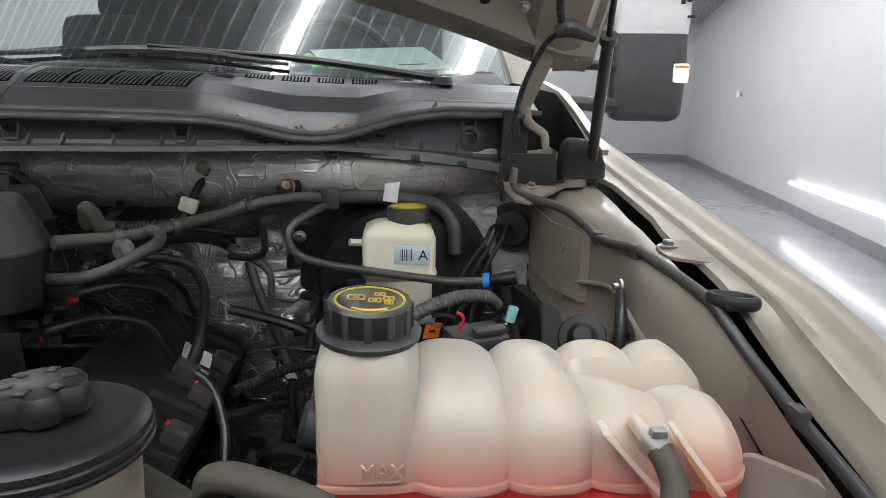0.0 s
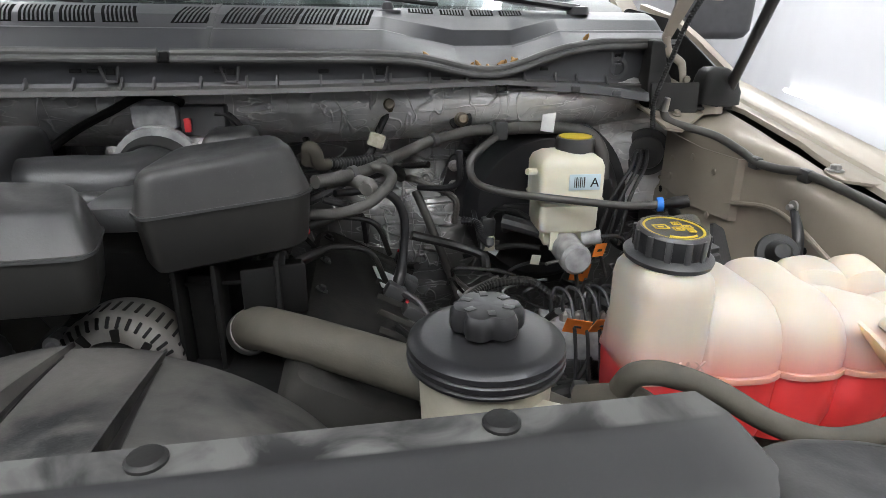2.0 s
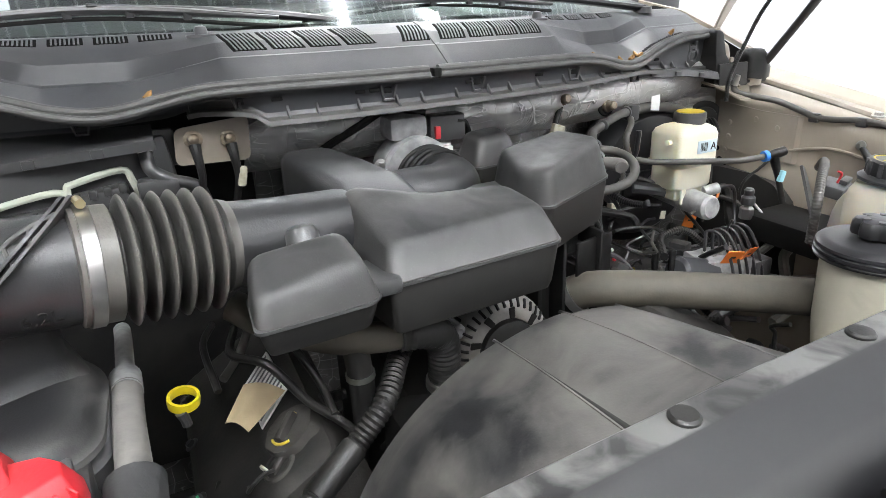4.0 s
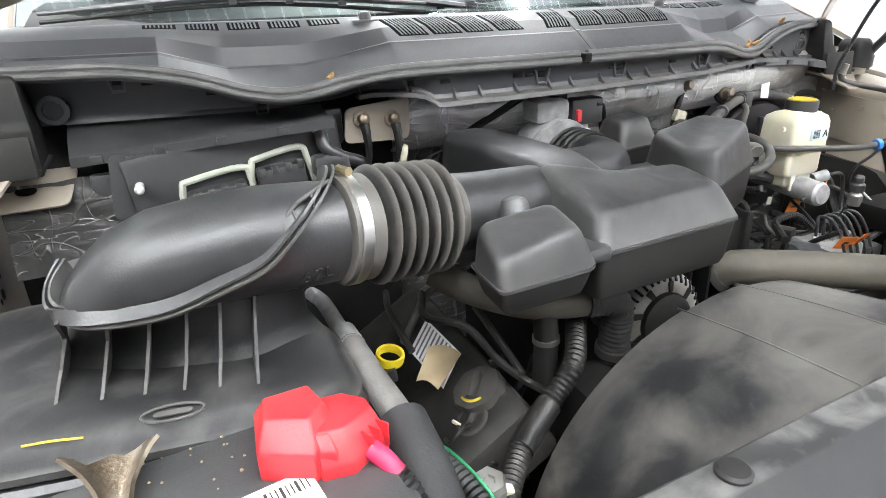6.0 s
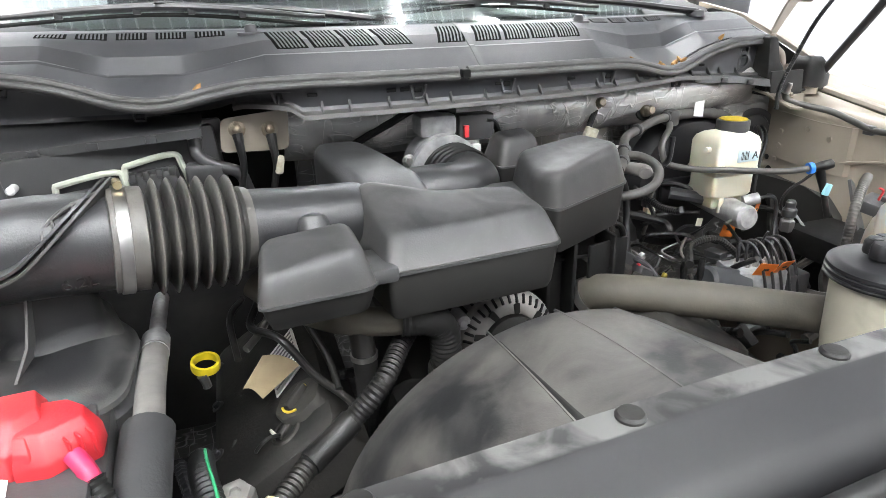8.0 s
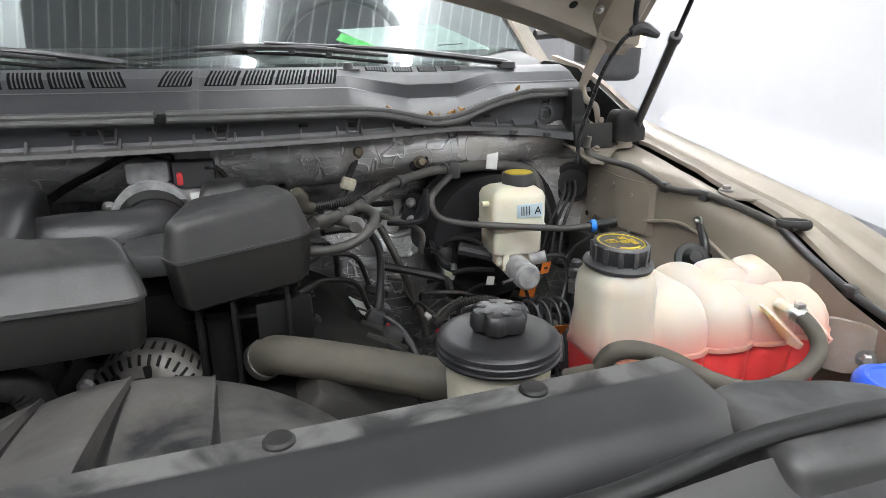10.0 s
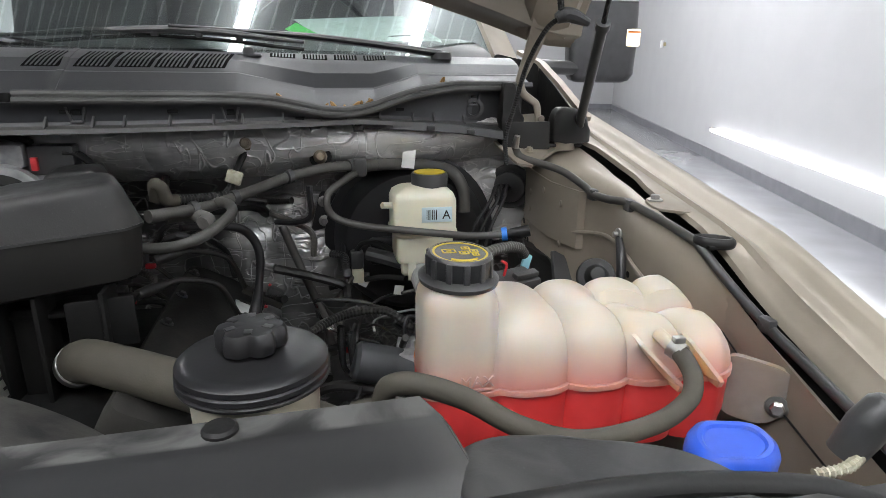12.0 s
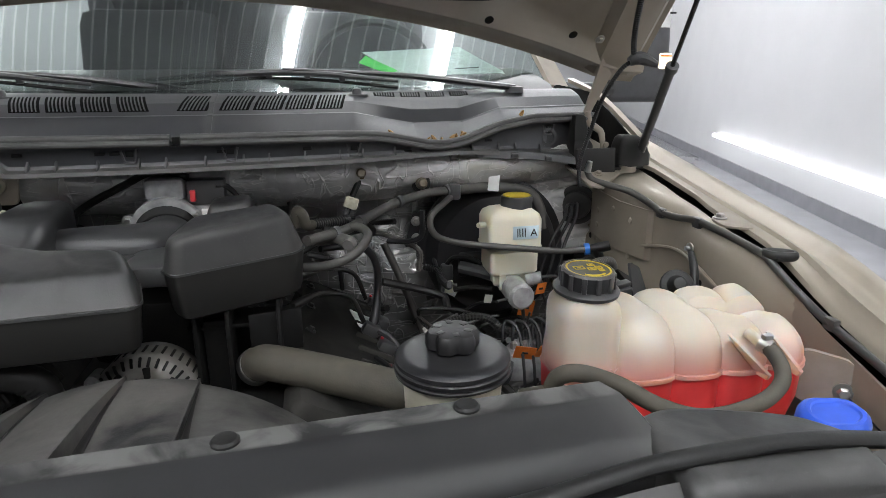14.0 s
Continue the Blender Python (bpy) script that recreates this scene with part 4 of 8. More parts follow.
for u, x in ((0.14, 0.66), (0.3, 0.7), (0.17, 0.5)):
    part("hole", lathe(B(), [(0.008, 0), (0, 0.001)], HOOD @ pose(x, -u, -0.037, 180), seg=14), DARK, hood)
part("stud", bolt(B(), V(0, 0, 0), 0.007, HOOD @ pose(0.715, -0.13, -0.036, 180)), STEEL, hood)

# hinges and gas strut
for sgn in (-1, 1):
    pts = [V(sgn * 0.745, 0.985, 1.445), V(sgn * 0.752, 0.978, 1.47), V(sgn * 0.759, 0.97, 1.495), V(sgn * 0.766, 0.95, 1.535), V(sgn * 0.775, 0.90, 1.62)]
    bm = B()
    wd = (0.008, 0.011, 0.014, 0.018, 0.026)
    line = spline(pts, 4)
    loft(bm, [[p + V(-w, 0, -w * 0.3), p + V(w, 0, w * 0.3), p + V(w, 0.006, w * 0.3), p + V(-w, 0.006, -w * 0.3)] for p, w in zip(line, [wd[min(4, k // 4)] + (wd[min(4, k // 4 + 1)] - wd[min(4, k // 4)]) * (k % 4) / 4 for k in range(17)])])
    h = part("hinge_arm", bm, PAINT, hood, "champagne painted steel hinge arm")
    part("link", tube(B(), [(sgn * 0.745, 0.985, 1.452), (sgn * 0.752, 0.985, 1.43), (sgn * 0.768, 0.985, 1.418), (sgn * 0.778, 0.984, 1.41), (sgn * 0.781, 0.98, 1.392), (sgn * 0.782, 0.978, 1.37)], [0.008, 0.008, 0.007, 0.007, 0.006, 0.005], seg=10, flat=0.6), PAINT, h)
    part("eye_bolt", lathe(B(), [(0.008, -0.004), (0.009, 0), (0.008, 0.004)], pose(sgn * 0.785, 0.972, 1.385, 90, 0, 0) @ Matrix.Scale(0.7, 4), seg=14), PAINT, h)
    quad = [(0.695, 0.975, 1.349), (0.693, 0.925, 1.343), (0.712, 0.878, 1.321), (0.735, 0.87, 1.318), (0.768, 0.9, 1.328), (0.80, 0.93, 1.335), (0.84, 0.94, 1.338), (0.845, 0.975, 1.347)]
    bm = loft(B(), [[V(sgn * x, y, z + d) for x, y, z in quad] for d in (-0.004, 0.0)])
    part("base_bracket", bm, PAINT, h, smooth=False)
    part("bolt", bolt(B(), V(sgn * 0.745, 0.915, 1.336), 0.007, pose(0, 0, 0, 22)), PAINT, h)
    tabp = [[V(sgn * (0.80 + 0.034 * u), 0.935 - 0.012 * math.sin(u * 3.1) , 1.334 + (0.034 * v) * (1 - 0.35 * u)) for v in (0, 0.4, 0.8, 1.0)] for u in (0, 0.2, 0.4, 0.6, 0.8, 1.0)]
    part("tab", sheet(B(), tabp, 0.003), PAINT, h)
    if sgn < 0:
        h.location = (-0.05, -0.075, 0.008)
    # moulded end cap of the cowl round the hinge
    c = thing("cowl_end_cap", "black moulded plastic cap beside the hood hinge", "cap", group="cowl end caps")
    fin = [([(0.700, 0.935), (0.742, 0.938), (0.746, 0.98), (0.708, 1.05)], 1.335), ([(0.700, 0.936), (0.742, 0.939), (0.746, 0.98), (0.708, 1.05)], 1.39), ([(0.702, 0.94), (0.736, 0.944), (0.738, 0.98), (0.71, 1.04)], 1.4), ([(0.705, 0.948), (0.728, 0.95), (0.73, 0.98), (0.712, 1.03)], 1.445), ([(0.709, 0.954), (0.724, 0.956), (0.725, 0.975), (0.714, 1.02)], 1.449)]
    bm = loft(B(), [[V(sgn * x, y, z) for x, y in ring] for ring, z in fin])
    bmesh.ops.bevel(bm, geom=bm.edges[:], offset=0.003, segments=2, affect="EDGES", profile=0.5)
    part("inner_shell", bm, BLACKD, c)
    part("front_wall", box(B(), V(sgn * 0.745, 0.93, 1.36), (0.082, 0.006, 0.048), 0.002, pose(0, 0, 0, -6, 0, 0)), BLACKD, c)
    part("basket_floor", box(B(), V(sgn * 0.775, 0.975, 1.342), (0.15, 0.09, 0.006), 0.002), BLACKD, c)
    blk = round_poly([(0.79, 0.925), (0.825, 0.915), (0.868, 0.935), (0.872, 0.985), (0.80, 0.99)], 0.012, 3)
    bm = shell(B(), blk, [(0, 1.348), (0.0, 1.365), (0.004, 1.385), (0.008, 1.398), (0.014, 1.404), (0.02, 1.405)])
    for v in bm.verts:
        v.co.z += 0.006 * noise.noise(v.co * 45) - 0.25 * max(0, v.co.x - 0.835) * (v.co.z > 1.37)
        v.co.x *= sgn
    part("outer_shell", bm, BLACKD, c)
    # Added near-black sheets close the hinge cavity and paint its shade.
    part("cavity_back_shade", prism(B(), [(sgn * x, z) for x, z in round_poly([(0.74, 1.33), (0.89, 1.33), (0.86, 1.45), (0.855, 1.48), (0.76, 1.5)], 0.01)][::sgn], -0.004, 0.004, pose(0, 1.2, 0, 90)), DARK, c)
    part("cavity_shade", sheet(B(), [[V(sgn * 0.861, y, 1.33), V(sgn * 0.861, y, z - 0.012)] for y, z in ((0.985, 1.396), (1.0, 1.405), (1.1, 1.447), (1.2, 1.484))], 0.002), DARK, c)
    part("plug", lathe(B(), [(0.018, 0), (0.018, 0.006), (0.012, 0.007), (0.011, 0.003), (0, 0.003)], pose(sgn * 0.655, 0.965, 1.405, 90) if sgn > 0 else pose(-0.685, 1.012, 1.4, 90), seg=20), BLACK, c)
    if sgn < 0:
        c.location = (-0.012, -0.08, 0.01)
st = thing("gas_strut", "black gas strut holding the hood up", "gas strut")
SA, SB = V(0.848, 0.955, 1.352), V(0.78, 0.70, 1.63)
m = look(SA, SB)
part("cylinder", tube(B(), [SA, SA.lerp(SB, 0.66)], 0.0082, seg=16, n=1), BLACK, st)
part("collar", tube(B(), [SA.lerp(SB, 0.645), SA.lerp(SB, 0.675)], 0.011, seg=16, n=1), BLACK, st)
part("rod", tube(B(), [SA.lerp(SB, 0.66), SB.lerp(SA, -0.6)], 0.004, seg=12, n=1), STEELD, st)
part("socket", tube(B(), [SA.lerp(SB, -0.04), SA.lerp(SB, 0.03)], 0.0125, seg=16, n=1), BLACK, st)

# hood harness in corrugated sleeve
hh = thing("hood_harness", "black corrugated hood wiring loom with tape", "wiring loom")
part("sleeve", tube(B(), [(0.70, 0.90, 1.315), (0.695, 0.895, 1.36), (0.705, 0.88, 1.42), (0.715, 0.86, 1.48), (0.735, 0.84, 1.53), (0.755, 0.83, 1.549)], 0.0045, seg=8, ribs=0.001, pitch=0.004), RUBBER, hh)
part("tape", tube(B(), [(0.748, 0.832, 1.546), (0.767, 0.83, 1.552), (0.8, 0.83, 1.541)], [0.008, 0.012, 0.011, 0.006], seg=10), BLACK, hh, "glossy black wrapped tape")
part("upper_sleeve", tube(B(), [(0.757, 0.83, 1.549), (0.75, 0.825, 1.575), (0.74, 0.80, 1.62), (0.72, 0.74, 1.69)], 0.0055, seg=8, ribs=0.001, pitch=0.004), RUBBER, hh)

# ---- mirror ----
mi = thing("door_mirror", "large dark grey tow mirror with white cap and indicator", "mirror")
y = 1.72
poly = round_poly([(-0.105, -0.03), (0.1, -0.04), (0.12, 0.03), (0.09, 0.09), (-0.09, 0.1)], 0.03, 5)
m = pose(1.245, y, 0.0, 0, 0, -8) @ Matrix.Diagonal((0.95, 1, 1, 1))
bm = B()
shell(bm, poly, [(0.03, 1.425), (0.012, 1.432), (0.0, 1.45), (-0.003, 1.55), (0, 1.655)])
bmesh.ops.transform(bm, matrix=m, verts=bm.verts)
part("lower_housing", bm, MIRRORM, mi)
bm = B()
shell(bm, poly, [(0, 1.657), (-0.002, 1.7), (0.0, 1.78), (0.015, 1.81), (0.04, 1.82)])
bmesh.ops.transform(bm, matrix=m, verts=bm.verts)
part("upper_cap", bm, WHITEP, mi, "white painted mirror cap")
bm = box(B(), V(0.088, -0.03, 1.555), (0.045, 0.03, 0.05), 0.006)
bmesh.ops.transform(bm, matrix=m, verts=bm.verts)
ind = part("indicator", bm, INDIC, mi, "lit clear indicator lamp")
bm = box(B(), V(0.088, -0.045, 1.571), (0.038, 0.006, 0.005), 0.001)
bmesh.ops.transform(bm, matrix=m, verts=bm.verts)
part("amber_lens", bm, ORANGE, ind)
for k, (dx, dz, w) in enumerate(((0.075, 1.74, 0.012), (0.092, 1.745, 0.012), (0.1, 1.70, 0.02))):
    bm = box(B(), V(dx, -0.042, dz), (w, 0.004, 0.018 if k < 2 else 0.006), 0.001)
    bmesh.ops.transform(bm, matrix=m, verts=bm.verts)
    part("decal_bar", bm, INK, mi)
part("arm_upper", tube(B(), [(0.98, 1.72, 1.57), (1.08, 1.71, 1.575), (1.18, 1.73, 1.57)], 0.022, seg=12, flat=0.7), BLACK, mi)
part("arm_lower", tube(B(), [(0.98, 1.72, 1.475), (1.08, 1.70, 1.47), (1.18, 1.73, 1.465)], 0.026, seg=12, flat=0.8), BLACK, mi)

# ---- the air intake ----
intake = thing("intake_manifold_duct", "dusty black plastic intake duct with resonator boxes", "air intake")


def corners(ring, r, seg=4):
    """A ring of points with its corners rounded."""
    out, n = [], len(ring)
    for i in range(n):
        p, a, b = ring[i], ring[i - 1], ring[(i + 1) % n]
        s, e = (p + (q - p).normalized() * min(r, (q - p).length * 0.45) for q in (a, b))
        out += [s * (1 - k / seg) ** 2 + p * 2 * (k / seg) * (1 - k / seg) + e * (k / seg) ** 2 for k in range(seg + 1)]
    return out


def resonator(name, seam, zs, top, zb, parent, low_lean=0.006, soft=0.013):
    """A two-part moulded box: a lid with flat faces and rounded edges, welded seam flange and lower shell."""
    low, high = corners([V(x, y, zs) for x, y in seam], 0.016), corners([V(*p) for p in top], 0.014)
    mid = sum(high, V(0, 0, 0)) / len(high)
    rings = [low, [p + V(0, 0, 0.003) for p in low]]
    for k in range(6):
        u, ring_ = k / 5, []
        for a, t in zip(low, high):
            side, flat = t + (a - t).normalized() * min(soft, (a - t).length * 0.5), t + (mid - t).normalized() * min(soft, (mid - t).length * 0.5)
            ring_.append(side * (1 - u) ** 2 + t * 2 * u * (1 - u) + flat * u * u)
        rings.append(ring_)
    rings.append([p.lerp(mid, 0.5) for p in rings[-1]])
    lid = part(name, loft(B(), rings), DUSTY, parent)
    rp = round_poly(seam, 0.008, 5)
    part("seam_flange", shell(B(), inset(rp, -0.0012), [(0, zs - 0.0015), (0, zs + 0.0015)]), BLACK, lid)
    # Darker than the lid: less dust, and the underside's shade painted in.
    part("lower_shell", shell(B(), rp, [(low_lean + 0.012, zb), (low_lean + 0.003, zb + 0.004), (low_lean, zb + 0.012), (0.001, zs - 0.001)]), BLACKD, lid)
    return lid


resonator("main_resonator", [(-0.203, 0.472), (-0.006, 0.488), (0.001, 0.505), (-0.018, 0.575), (-0.13, 0.60), (-0.222, 0.605)], 1.286,
          [(-0.19, 0.493, 1.32), (-0.019, 0.511, 1.322), (-0.012, 0.519, 1.323), (-0.028, 0.56, 1.337), (-0.128, 0.572, 1.34), (-0.207, 0.592, 1.354)], 1.228, intake)
resonator("side_resonator", [(0.006, 0.58), (0.026, 0.551), (0.166, 0.622), (0.18, 0.65), (0.15, 0.725), (0.02, 0.68)], 1.299,
          [(0.012, 0.593, 1.338), (0.028, 0.559, 1.342), (0.155, 0.633, 1.351), (0.16, 0.648, 1.353), (0.138, 0.7, 1.355), (0.03, 0.677, 1.346)], 1.236, intake)
resonator("front_resonator", [(-0.326, 0.448), (-0.225, 0.456), (-0.213, 0.468), (-0.225, 0.525), (-0.322, 0.52)], 1.284,
          [(-0.323, 0.459, 1.309), (-0.233, 0.472, 1.321), (-0.225, 0.48, 1.322), (-0.229, 0.522, 1.336), (-0.318, 0.518, 1.328)], 1.253, intake)
resonator("rear_resonator", [(0.03, 0.735), (0.112, 0.75), (0.11, 0.82), (0.03, 0.81)], 1.305,
          [(0.042, 0.75, 1.343), (0.1, 0.762, 1.346), (0.1, 0.808, 1.349), (0.04, 0.8, 1.347)], 1.25, intake)
# bridges between boxes
part("bridge", box(B(), V(0.0, 0.63, 1.29), (0.09, 0.1, 0.03), 0.01), BLACK, intake)
part("bridge", box(B(), V(-0.215, 0.5, 1.287), (0.05, 0.06, 0.018), 0.006), BLACK, intake)
# the arm that runs back and carries the cross pipes
ring = lambda c, w, h, r, ax: [V(c[0] + (p[0] if ax == "y" else 0), c[1] + (p[0] if ax == "x" else 0), c[2] + p[1]) for p in rrect(w, h, r, 5)]
bm = B()
loft(bm, [ring((x, y, zt - h / 2), w, h, 0.017, "y") for x, y, zt, w, h in ((-0.163, 0.535, 1.327, 0.07, 0.06), (-0.166, 0.565, 1.341, 0.084, 0.08), (-0.17, 0.61, 1.352, 0.088, 0.11), (-0.183, 0.7, 1.355, 0.083, 0.11), (-0.191, 0.775, 1.354, 0.074, 0.11), (-0.193, 0.802, 1.351, 0.068, 0.106))]
     + [ring((-0.193, 0.816, 1.29), 0.058, 0.09, 0.026, "y"), ring((-0.193, 0.822, 1.285), 0.036, 0.06, 0.016, "y")])
part("arm", bm, BLACK, intake)
part("inlet_pipe", tube(B(), [(-0.335, 0.565, 1.322), (-0.28, 0.58, 1.315), (-0.2, 0.6, 1.305)], [0.041, 0.04, 0.042], seg=28), BLACK, intake)
part("nub", lathe(B(), [(0.017, 0), (0.016, 0.026), (0.013, 0.032), (0.006, 0.035), (0, 0.0355)], pose(-0.262, 0.534, 1.303, -20, 0, 0), seg=20), BLACK, intake)
part("throttle_elbow", tube(B(), [(-0.17, 0.68, 1.298), (-0.10, 0.68, 1.30), (-0.05, 0.69, 1.296), (-0.022, 0.715, 1.294), (-0.02, 0.75, 1.292), (-0.028, 0.79, 1.292)], [0.034, 0.036, 0.038, 0.04, 0.041, 0.042], seg=28), BLACK, intake)
bm = B()
for k in range(4):
    c = V(-0.022 - 0.002 * k, 0.755 + 0.011 * k, 1.291 + 0.0005 * k)
    lathe(bm, [(0.03, -0.003), (0.046, -0.003), (0.048, 0), (0.046, 0.003), (0.03, 0.003)], Matrix.Translation(c) @ pose(0, 0, 0, -80, 0, 6), seg=28)
part("throttle_cuff", bm, RUBBER, intake, "ribbed rubber throttle cuff")
part("drain_spigot", tube(B(), [(-0.03, 0.645, 1.292), (-0.06, 0.64, 1.295), (-0.085, 0.645, 1.29)], 0.011, seg=12), BLACK, intake)

thr = thing("throttle_body", "cast aluminium throttle body with black connector", "throttle body")
m = pose(-0.033, 0.82, 1.294, -86, 0, 6)
part("housing", lathe(B(), [(0.03, -0.02), (0.055, -0.02), (0.055, -0.006), (0.047, 0), (0.047, 0.04), (0.04, 0.05)], m, seg=28), ALU, thr)
part("motor_cover", box(B(), V(-0.034, 0.845, 1.356), (0.06, 0.05, 0.034), 0.008), ALU, thr)
part("flange_plate", box(B(), V(0.02, 0.835, 1.305), (0.03, 0.02, 0.06), 0.004), ALU, thr)
part("connector", box(B(), V(0.028, 0.835, 1.35), (0.058, 0.03, 0.04), 0.004), BLACK, thr, "black wiring connector")
for k in range(4):
    part("wire", tube(B(), [(0.044, 0.82 + 0.006 * k, 1.36), (0.06, 0.825 + 0.006 * k, 1.355), (0.075, 0.84 + 0.004 * k, 1.33), (0.08, 0.85, 1.29)], 0.0028, seg=6), RUBBER, thr)
part("lock_tab", box(B(), V(0.009, 0.818, 1.346), (0.008, 0.008, 0.018), 0.001), RED, thr, "red connector lock tab")
part("connector_lower", box(B(), V(0.026, 0.822, 1.312), (0.014, 0.012, 0.024), 0.002), WHITE, thr)
for x, z in ((-0.087, 1.312), (0.012, 1.315), (-0.08, 1.265), (0.02, 1.268)):
    part("bolt", bolt(B(), V(x, 0.808, z), 0.008, pose(0, 0, 0, 90)), STEEL, thr)
part("cable", tube(B(), [(0.0, 0.84, 1.372), (-0.05, 0.855, 1.382), (-0.1, 0.86, 1.36), (-0.15, 0.865, 1.335), (-0.19, 0.87, 1.31)], 0.006, seg=8), RUBBER, thr)

bel = thing("intake_bellows", "ribbed black rubber bellows with steel band clamp", "air hose")
bm = B()
A, Bv = V(-0.428, 0.545, 1.333), V(-0.33, 0.566, 1.322)
m = look(A, Bv)
prof = [(0.044, 0.0)]
N = 6
Lb = (Bv - A).length
for k in range(N * 8 + 1):
    u = k / (N * 8)
    prof.append((0.049 + 0.0075 * math.cos(2 * math.pi * N * u + math.pi), -(0.012 + (Lb - 0.02) * u)))
prof += [(0.044, -Lb + 0.004), (0.042, -Lb - 0.004)]
part("bellows_body", lathe(bm, prof, m, seg=40), RUBBERD, bel)
part("cuff", lathe(B(), [(0.044, 0.021), (0.0495, 0.02), (0.0495, -0.008), (0.045, -0.01)], m, seg=40), RUBBERD, bel)
cl = part("band_clamp", lathe(B(), [(0.0506, 0.016), (0.0513, 0.0155), (0.0513, 0.0055), (0.0506, 0.005)], m, seg=40), STEEL, bel, "bright steel band clamp")
part("clamp_screw", tube(B(), [m @ V(-0.008, 0.054, 0.0105), m @ V(0.012, 0.055, 0.0105)], 0.004, seg=8, n=1), BRASS, cl)
part("slot", box(B(), V(0, 0, 0), (0.0015, 0.03, 0.005), 0.0005, None), INK, cl).matrix_world = m @ pose(-0.0505 * 0.72, -0.0505 * 0.68, 0.0115, 0, 0, 45)

# ---- the air box ----
ab = thing("air_cleaner", "black plastic air cleaner box with ribbed lid and oval emblem", "air cleaner")
low = round_poly([(-0.84, 0.5), (-0.72, 0.474), (-0.6, 0.458), (-0.478, 0.443), (-0.452, 0.47), (-0.45, 0.58), (-0.5, 0.66), (-0.74, 0.77), (-0.84, 0.74)], 0.03, 5)
part("base", shell(B(), low, [(0.03, 1.0), (0.012, 1.02), (0.0, 1.18), (-0.006, 1.185), (-0.006, 1.2), (0, 1.204)]), BLACK, ab)
part("lid", shell(B(), inset(low, 0.002), [(0, 1.206), (-0.004, 1.209), (-0.004, 1.215), (0.003, 1.219), (0.008, 1.228), (0.016, 1.2325), (0.03, 1.235), (0.05, 1.236)]), LIDM, ab)
# raised box with upright ribs in front of the duct
tower = round_poly([(-0.692, 0.588), (-0.612, 0.549), (-0.534, 0.529), (-0.468, 0.56), (-0.5, 0.65), (-0.68, 0.66)], 0.02, 5)
part("tower", shell(B(), tower, [(-0.012, 1.228), (-0.006, 1.236), (-0.004, 1.24), (0.0, 1.245), (0.002, 1.252), (0.004, 1.31)]), LIDM, ab)
FEET = ((-0.6876, 0.5244, 1.3034), (-0.6538, 0.5157, 1.2961), (-0.6219, 0.5079, 1.2944), (-0.5921, 0.5, 1.2966), (-0.5648, 0.4923, 1.299), (-0.5352, 0.4827, 1.304))
for k, (x, y, zt) in enumerate(FEET):
    xt, wall = x + 0.0165 - 0.0008 * k, 0.588 - 0.25 * (x + 0.692) - 0.02 * math.sin(math.pi * min(1, (x + 0.692) / 0.16))
    bm = B()
    loft(bm, [[V(xt + dx, 0.56, zt), V(xt + dx, 0.529, zt), V(xt - 0.004 + dx, wall - 0.025, 1.275), V(x + 0.005 + dx, wall - 0.034, 1.252), V(x + dx, y, 1.235), V(x + 0.004 + dx, wall + 0.012, 1.235)] for dx in (-0.0013, 0.0013)])
    part("rib", bm, LIDM, ab, smooth=False)
# the swept outlet duct with its flange rim
sect = lambda c, w, h, yaw: [Matrix.Translation(c) @ pose(0, 0, 0, 0, 0, yaw) @ V(0, p[0], p[1]) for p in rrect(w, h, min(w, h) * 0.48, 7)]
bm = B()
loft(bm, [sect((-0.672, 0.57, 1.302), 0.012, 0.004, 0), sect((-0.668, 0.57, 1.304), 0.05, 0.022, 0), sect((-0.655, 0.572, 1.308), 0.085, 0.044, 0), sect((-0.63, 0.572, 1.317), 0.105, 0.066, 2), sect((-0.595, 0.57, 1.325), 0.112, 0.08, 5),
          sect((-0.55, 0.563, 1.33), 0.108, 0.088, 8), sect((-0.505, 0.556, 1.333), 0.102, 0.092, 10), sect((-0.465, 0.55, 1.333), 0.096, 0.092, 10), sect((-0.425, 0.545, 1.333), 0.088, 0.088, 10)])
part("outlet_duct", bm, BLACK, ab)
rim = [V(-0.664, 0.6, 1.324), V(-0.672, 0.575, 1.313), V(-0.667, 0.545, 1.303), V(-0.643, 0.525, 1.299), V(-0.592, 0.511, 1.302), V(-0.547, 0.504, 1.316), V(-0.515, 0.502, 1.327), V(-0.494, 0.503, 1.342), V(-0.465, 0.514, 1.366), V(-0.446, 0.533, 1.381), V(-0.439, 0.555, 1.385), V(-0.44, 0.58, 1.378)]


def flange(path, out_, in_, thick, lift):
    """A thin strip standing on edge along a path, square to the duct's skin."""
    line = spline(path, 5)
    rings = []
    for i, p in enumerate(line):
        t = (line[min(i + 1, len(line) - 1)] - line[max(i - 1, 0)]).normalized()
        n = V(p.x - 0.012, 0.57, 1.332) - p
        n = (n - t * n.dot(t)).normalized()
        b = t.cross(n)
        rings.append([p + n * k + b * (lift + h) for k, h in ((-out_, 0), (in_, 0), (in_, thick), (-out_, thick))])
    return loft(B(), rings)


part("duct_flange", flange(rim, 0.006, 0.008, 0.0025, 0.0), LIDM, ab)
part("flange_lip", flange(rim, 0.0045, 0.008, 0.0025, 0.0055), BLACK, ab)
rail = [V(-0.448, 0.531, 1.384), V(-0.466, 0.522, 1.379), V(-0.484, 0.519, 1.368), V(-0.5, 0.512, 1.35)]
part("flange_rail", tube(B(), rail, 0.0022, seg=6), LIDM, ab)
